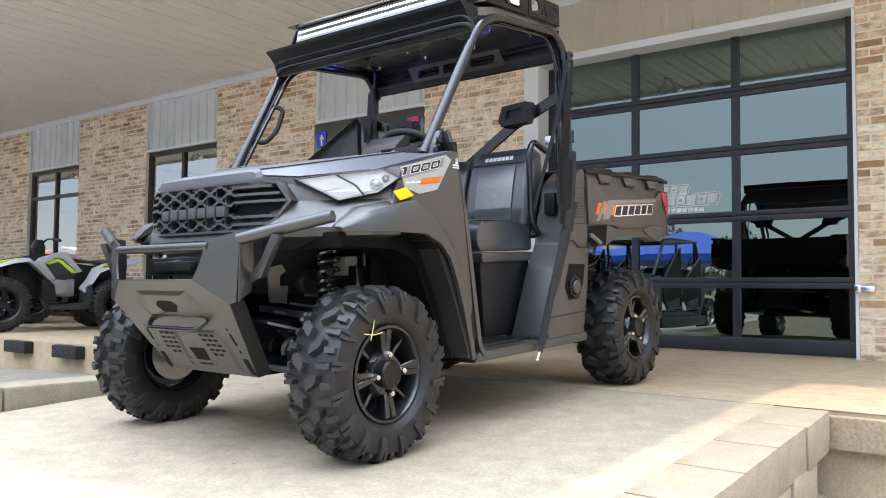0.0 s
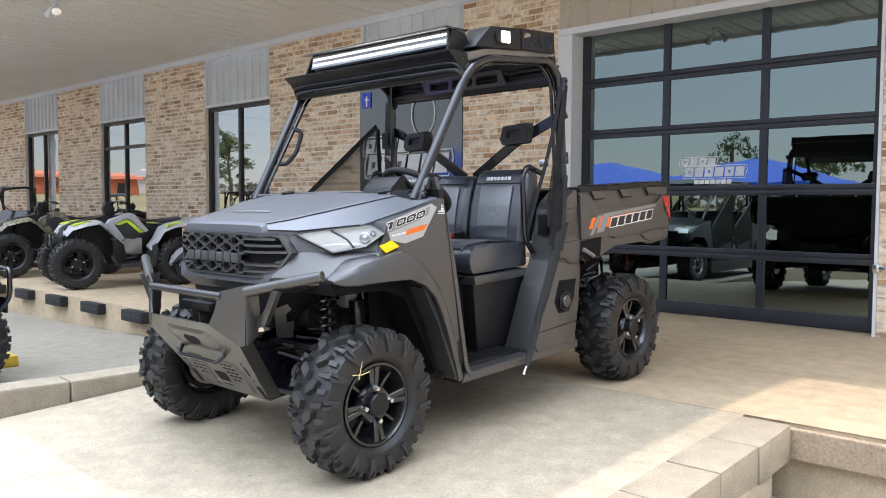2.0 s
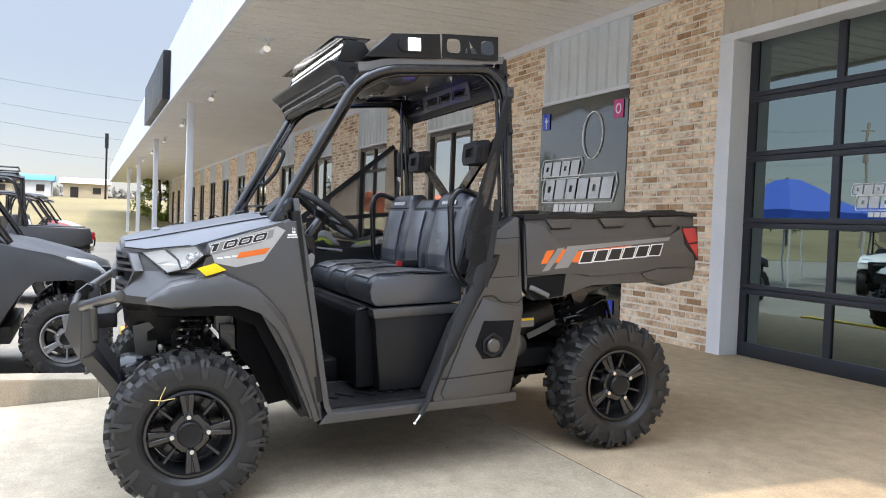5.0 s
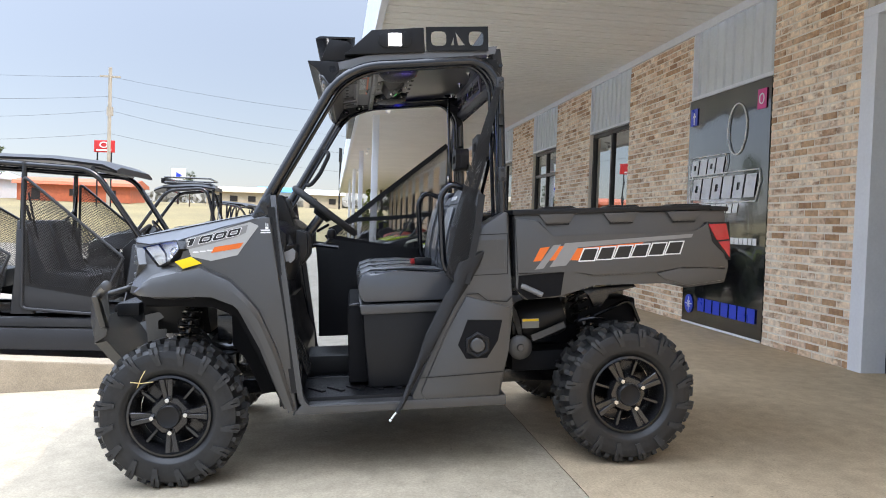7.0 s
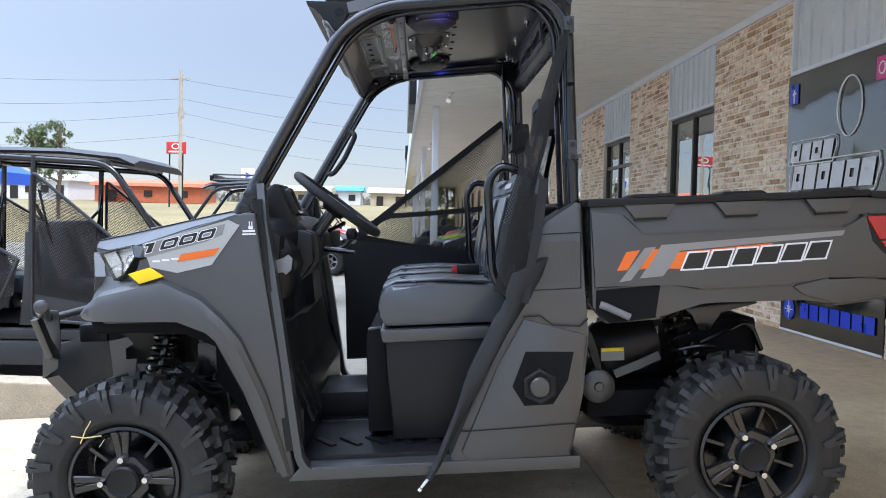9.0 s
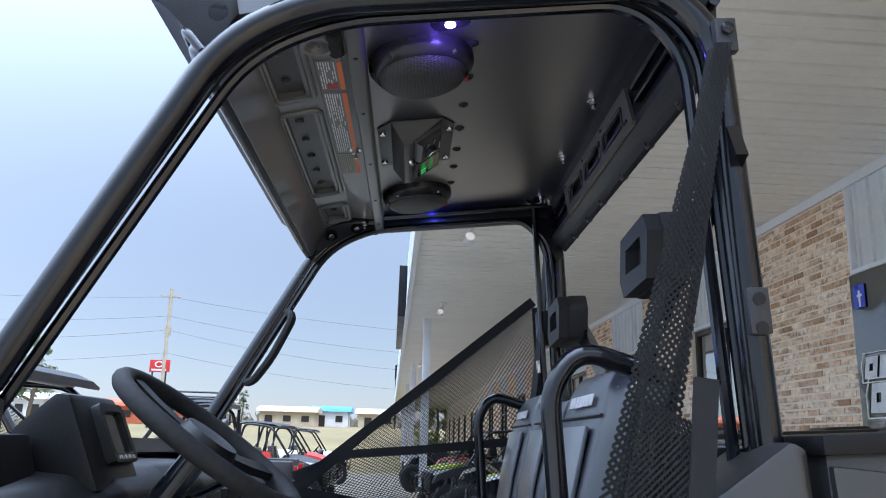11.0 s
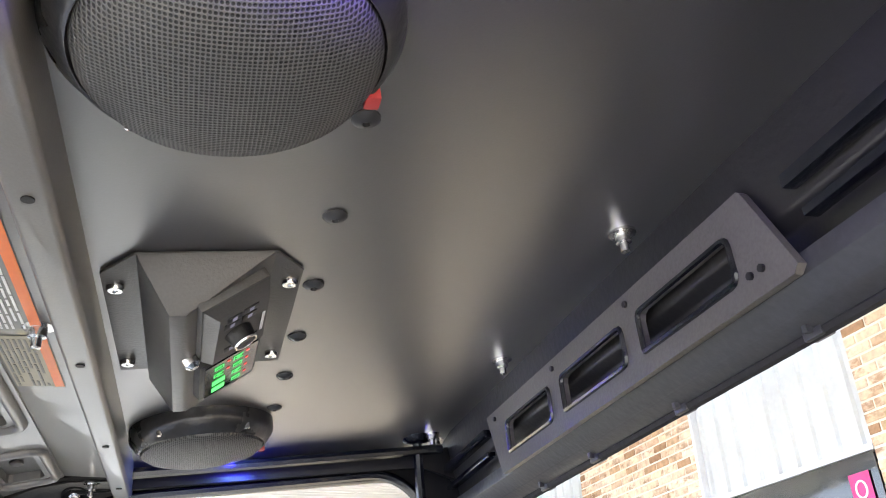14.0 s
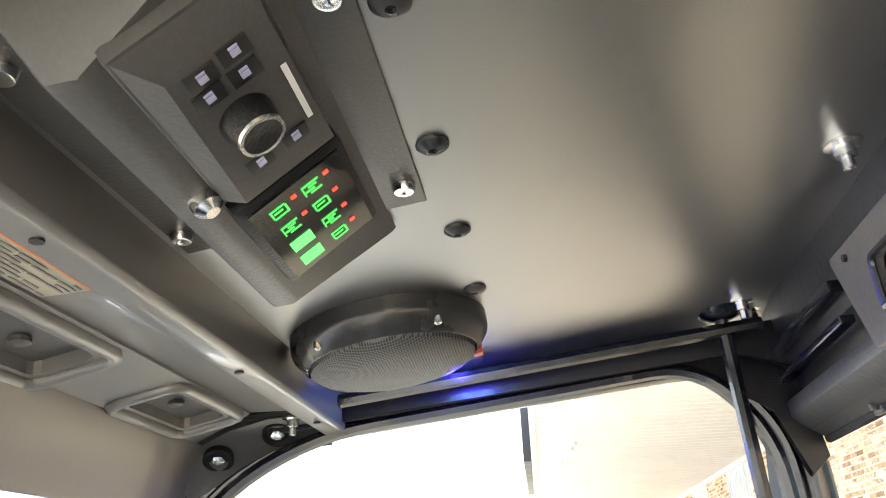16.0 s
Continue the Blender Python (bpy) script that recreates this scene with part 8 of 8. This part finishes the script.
def far_building(x, y, w, d, h, rz, wall, roofm, label, openings=4, base=-.45):
    f = thing("far_building", pose(x, y, base, 0, 0, rz), label, "building", "buildings across the field")
    part("wall", box(B(), -w / 2, w / 2, -d / 2, d / 2, 0, h), wall, f, "", 0)
    bm = B()
    poly(bm, [(-d / 2 - .4, h), (d / 2 + .4, h), (d / 2 + .2, h + .35), (0, h + d * .08 + .3), (-d / 2 - .2, h + .35)], -w / 2 - .4, w / 2 + .4, 0)
    part("roof", bm, roofm, f, "", 0)
    for k in range(openings):
        bm = B()
        xx = -w / 2 + (k + .5) * w / openings
        box(bm, xx - .45, xx + .45, -d / 2 - .06, -d / 2 + .02, h * .35 if k % 3 else .1, h * .75)
        part("window", bm, M_BRONZE, f, "", 0)


M_RUST = mat("orange_cladding", (.50, .13, .06), .7, bigamount=.2)
M_TAN = mat("tan_cladding", (.50, .42, .30), .7, bigamount=.1)
M_BLUEROOF = mat("blue_roof", (.05, .30, .55), .5)
far_building(-92, -24.6, 11.5, 7, 1.75, 90, M_RUST, M_RUST, "long low rust-orange building across the field", 3, 2.15)
far_building(-102, -9.2, 6.5, 6, 1.7, 90, M_TAN, M_TAN, "tan flat-roofed building across the field", 3, 2.4)
far_building(-109, -4.6, 4.5, 6, 2.0, 90, M_WHITE, M_BLUEROOF, "pale building with a bright blue roof", 2, 2.5)
far_building(-108, 1.5, 5.0, 6, 1.8, 90, M_TAN, M_WHITE, "low pale building behind the parked buggies", 2, 2.5)
far_building(-94, -37.0, 7.0, 7, 2.2, 84, M_WHITE, M_WHITE, "low white building across the field", 4, 2.2)
far_building(-55, -75, 26, 12, 4.4, 40, M_TAN, M_WHITE, "wide pale building beyond the lot", 6)
far_building(8, -82, 30, 12, 4.6, 0, M_WHITE, M_BLUEROOF, "long white shop building across the road", 7)

bark = mat("bark", (.10, .075, .05), .9, grain=20, amount=.3)


def leaf_mat(name, col):
    m = mat(name, col, .6, grain=3, amount=.25, big=.6, bigamount=.3, bump=.0, island=.45)
    return m


M_LEAF = leaf_mat("leaves", (.075, .105, .028))
M_PINE = leaf_mat("pine_needles", (.045, .075, .028))
M_BARE = leaf_mat("budding_twigs", (.16, .13, .085))


def tree(x, y, h, r, leaves, label, seed, count=2600, low=.35, base=-.45):
    rg = random.Random(seed)
    t = thing("tree", pose(x, y, base), label, "tree", "trees round the lot")
    bm = B()
    tube(bm, [(0, 0, 0), (.05 * h * .2, 0, h * .3), (-.04 * h * .2, .03 * h, h * .62), (0, 0, h * .92)], h * .020, 8)
    for k in range(11):
        a, z = rg.uniform(0, 6.28), h * rg.uniform(low, .85)
        l = r * rg.uniform(.5, .95) * (1.15 - z / h * .5)
        tube(bm, [(0, 0, z), (math.cos(a) * l * .5, math.sin(a) * l * .5, z + l * .25), (math.cos(a) * l, math.sin(a) * l, z + l * .4)], h * .007, 5)
    part("trunk", bm, bark, t)
    verts, faces = [], []
    clumps = []
    for k in range(26):
        a, z = rg.uniform(0, 6.28), rg.uniform(low, 1.0)
        rad = r * math.sqrt(max(0, 1 - ((z - .62) / .42) ** 2)) * rg.uniform(.35, 1.0)
        clumps.append((math.cos(a) * rad, math.sin(a) * rad, z * h, r * rg.uniform(.16, .34)))
    for i in range(count):
        cx, cy, cz, cr = clumps[i % len(clumps)]
        d = Vector((rg.gauss(0, 1), rg.gauss(0, 1), rg.gauss(0, .7))).normalized() * cr * rg.uniform(.3, 1.05)
        p = Vector((cx, cy, cz)) + d
        e = Euler((rg.uniform(0, 3), rg.uniform(0, 3), rg.uniform(0, 6))).to_matrix()
        s = r * rg.uniform(.035, .075)
        o = len(verts)
        verts += [tuple(p + e @ Vector(q) * s) for q in ((-1, 0, 0), (0, -.6, .15), (1, 0, 0), (0, .6, .15))]
        faces.append((o, o + 1, o + 2, o + 3))
    me = bpy.data.meshes.new("crown")
    me.from_pydata(verts, [], faces)
    me.materials.append(leaves)
    ob = new("crown", me)
    ob.parent = t
    tagged(ob, "", "", "", "stuff")


tree(-57.6, -21.3, 7.1, 1.5, M_LEAF, "leafy green tree beyond the lot", 1, 2600, .40, .2)
tree(-58.4, -23.6, 7.0, 1.5, M_LEAF, "leafy green tree beyond the lot", 2, 2600, .40, .2)
tree(-86.6, -12.3, 3.7, .85, M_PINE, "small dark tree across the field", 3, 1600, .3, 2.0)
tree(-60, 6.5, 4.4, 2.2, mat("bright_leaves", (.20, .26, .03), .6, island=.4, bump=.0), "low bright green tree beside the shop", 4, 1800, .2)
rg0 = random.Random(9)
for k in range(3, 16):
    a = radians(-172 + k * 9.5 + rg0.uniform(-3, 3))
    d = rg0.uniform(58, 80)
    pine = k % 3 == 0
    tree(-4 + d * math.cos(a), d * math.sin(a), rg0.uniform(5, 7) if not pine else rg0.uniform(6.5, 9), rg0.uniform(2.2, 3.4), M_PINE if pine else (M_LEAF if k % 3 == 1 else M_BARE), "tree in the line across the road", 20 + k, 1500)
# woods on the skyline, the haze painted into their pale grey colour
for x0, y0, x1, y1, seed in ((-170, -130, -175, 60, 5), (-170, -130, 120, -150, 6)):
    rg = random.Random(seed)
    verts, faces = [], []
    for i in range(5200):
        t = rg.random()
        hgt = 5.5 + 2.5 * noise.noise(Vector((t * 30, seed, 0))) + 1.0 * noise.noise(Vector((t * 120, seed, 3)))
        p = Vector((x0 + (x1 - x0) * t + rg.uniform(-4, 4), y0 + (y1 - y0) * t + rg.uniform(-4, 4), rg.random() ** .7 * hgt - .4))
        s = rg.uniform(.5, 1.1)
        e = Euler((rg.uniform(0, 3), rg.uniform(0, 3), rg.uniform(0, 6))).to_matrix()
        o = len(verts)
        verts += [tuple(p + e @ Vector(q) * s) for q in ((-1, 0, 0), (0, -.7, .2), (1, 0, 0), (0, .7, .2))]
        faces.append((o, o + 1, o + 2, o + 3))
    me = bpy.data.meshes.new("far_woods")
    me.from_pydata(verts, [], faces)
    me.materials.append(leaf_mat("haze_tinted_woods", (.20, .19, .16)))
    tagged(new("far_woods", me), "bare woods on the skyline, tinted pale for haze", "woods", "", "stuff")

# poles, wires, signs
M_POLE = mat("pole_wood", (.42, .37, .30), .85, grain=15, amount=.2)


def pole(x, y, h, r=.16, dark=False):
    p = thing("utility_pole", pose(x, y, -.45), "tall wooden utility pole with cross arm" if not dark else "slim dark lamp pole by the lot", "pole", "poles by the road")
    bm = B()
    tube(bm, [(0, 0, 0), (0, 0, h)], r, 10)
    part("pole_shaft", bm, M_STEEL if dark else M_POLE, p)
    if not dark:
        bm = B()
        box(bm, -.08, .08, -.9, .9, h - .9, h - .75)
        part("cross_arm", bm, M_POLE, p, "", 0)
        bm = B()
        box(bm, -.35, .1, -.25, .25, h - 4.4, h - 3.6, .04)
        part("transformer", bm, M_POLE, p, "", 0)
    else:
        bm = B()
        box(bm, -.2, .2, -.2, .2, h - .1, h + 1.6, .03)
        part("lamp_box", bm, M_STEEL, p, "", 0)


pole(-76, -17.8, 14.9)
pole(-84, 28, 13.5)
pole(-58, -62, 14.0)
pole(-98, 3.6, 8.8, .12, True)
for dz, sag in ((-.8, 1.2), (-2.6, 1.6), (-3.9, 2.0), (-6.0, 1.8)):
    for (xa, ya, za), (xb, yb, zb) in (((-76, -17.8, 14.4), (-84, 28, 13.0)), ((-76, -17.8, 14.4), (-58, -62, 13.5))):
        bm = B()
        tube(bm, [(xa + (xb - xa) * t, ya + (yb - ya) * t, za + (zb - za) * t + dz - sag * 4 * t * (1 - t)) for t in [k / 14 for k in range(15)]], .013, 4)
        tagged(part("power_line", bm, M_STEEL, None, "thin dark power line strung between poles"), "", "cable", "power lines")
sign = thing("road_sign", pose(-79, -19.0, -.45, 0, 0, 76), "red roadside sign on two posts with a white oval", "sign")
for s in (1, -1):
    bm = B()
    tube(bm, [(s * .7, 0, 0), (s * .7, 0, 7.4)], .08, 8)
    part("sign_post", bm, M_STEEL, sign)
bm = B()
box(bm, -1.0, 1.0, -.12, .12, 7.3, 8.45, .03)
part("sign_panel", bm, mat("sign_red", (.62, .03, .03), .5, bump=.0), sign)
bm = B()
lathe(bm, [(.20, 0), (.30, .0), (.30, .03), (.20, .03)], pose(0, -.125, 8.02, 90, 0, 0) @ Matrix.Diagonal((1.5, 1, 1, 1)), 24, False)
part("sign_oval", bm, M_WHITED, sign)
bm = B()
box(bm, -.75, .75, -.15, -.125, 7.42, 7.58)
part("sign_bar", bm, M_WHITED, sign, "white bar in place of lettering", 0)
sign2 = thing("road_sign", pose(-92, -14.5, -.45, 0, 0, 80), "small white roadside sign with a blue mark", "sign")
bm = B()
tube(bm, [(0, 0, 0), (0, 0, 5.3)], .12, 8)
part("sign_post", bm, M_STEEL, sign2)
bm = B()
box(bm, -.8, .8, -.12, .12, 5.2, 6.8, .03)
part("sign_panel", bm, M_WHITED, sign2)
bm = B()
lathe(bm, [(.45, 0), (.45, .03), (0, .03)], pose(0, -.122, 6.0, 90, 0, 0), 3)
part("sign_mark", bm, M_BLUED, sign2)
# dark box sign on the canopy's edge
bm = B()
box(bm, -3.0, 3.0, -.16, .0, 0, 1.05, .02)
fs = tagged(part("fascia_sign", bm, M_BLACKP, None, "dark shop sign box fixed to the canopy fascia"), "", "sign")
fs.matrix_basis = pose(-19.5, 3.40, 3.55)

# ---- the nearest bricks, each by itself ----
brick_meshes = {}
backing, near = NEAR_BRICKS
for a, b_, za, zb in near:
    key = (round(b_ - a, 3), round(zb - za, 3))
    if key not in brick_meshes:
        w, h, e = b_ - a, zb - za, .003
        vs = [(0, .02, 0), (w, .02, 0), (w, .02, h), (0, .02, h), (e, 0, e), (w - e, 0, e), (w - e, 0, h - e), (e, 0, h - e)]
        me = bpy.data.meshes.new("brick")
        me.from_pydata(vs, [], [(4, 5, 6, 7), (0, 1, 5, 4), (1, 2, 6, 5), (2, 3, 7, 6), (3, 0, 4, 7)])
        me.materials.append(M_BRICK)
        brick_meshes[key] = me
    o = new("brick", brick_meshes[key])
    o.parent = backing
    o.location = (a, WALL_Y + random.uniform(-.004, .002), za)
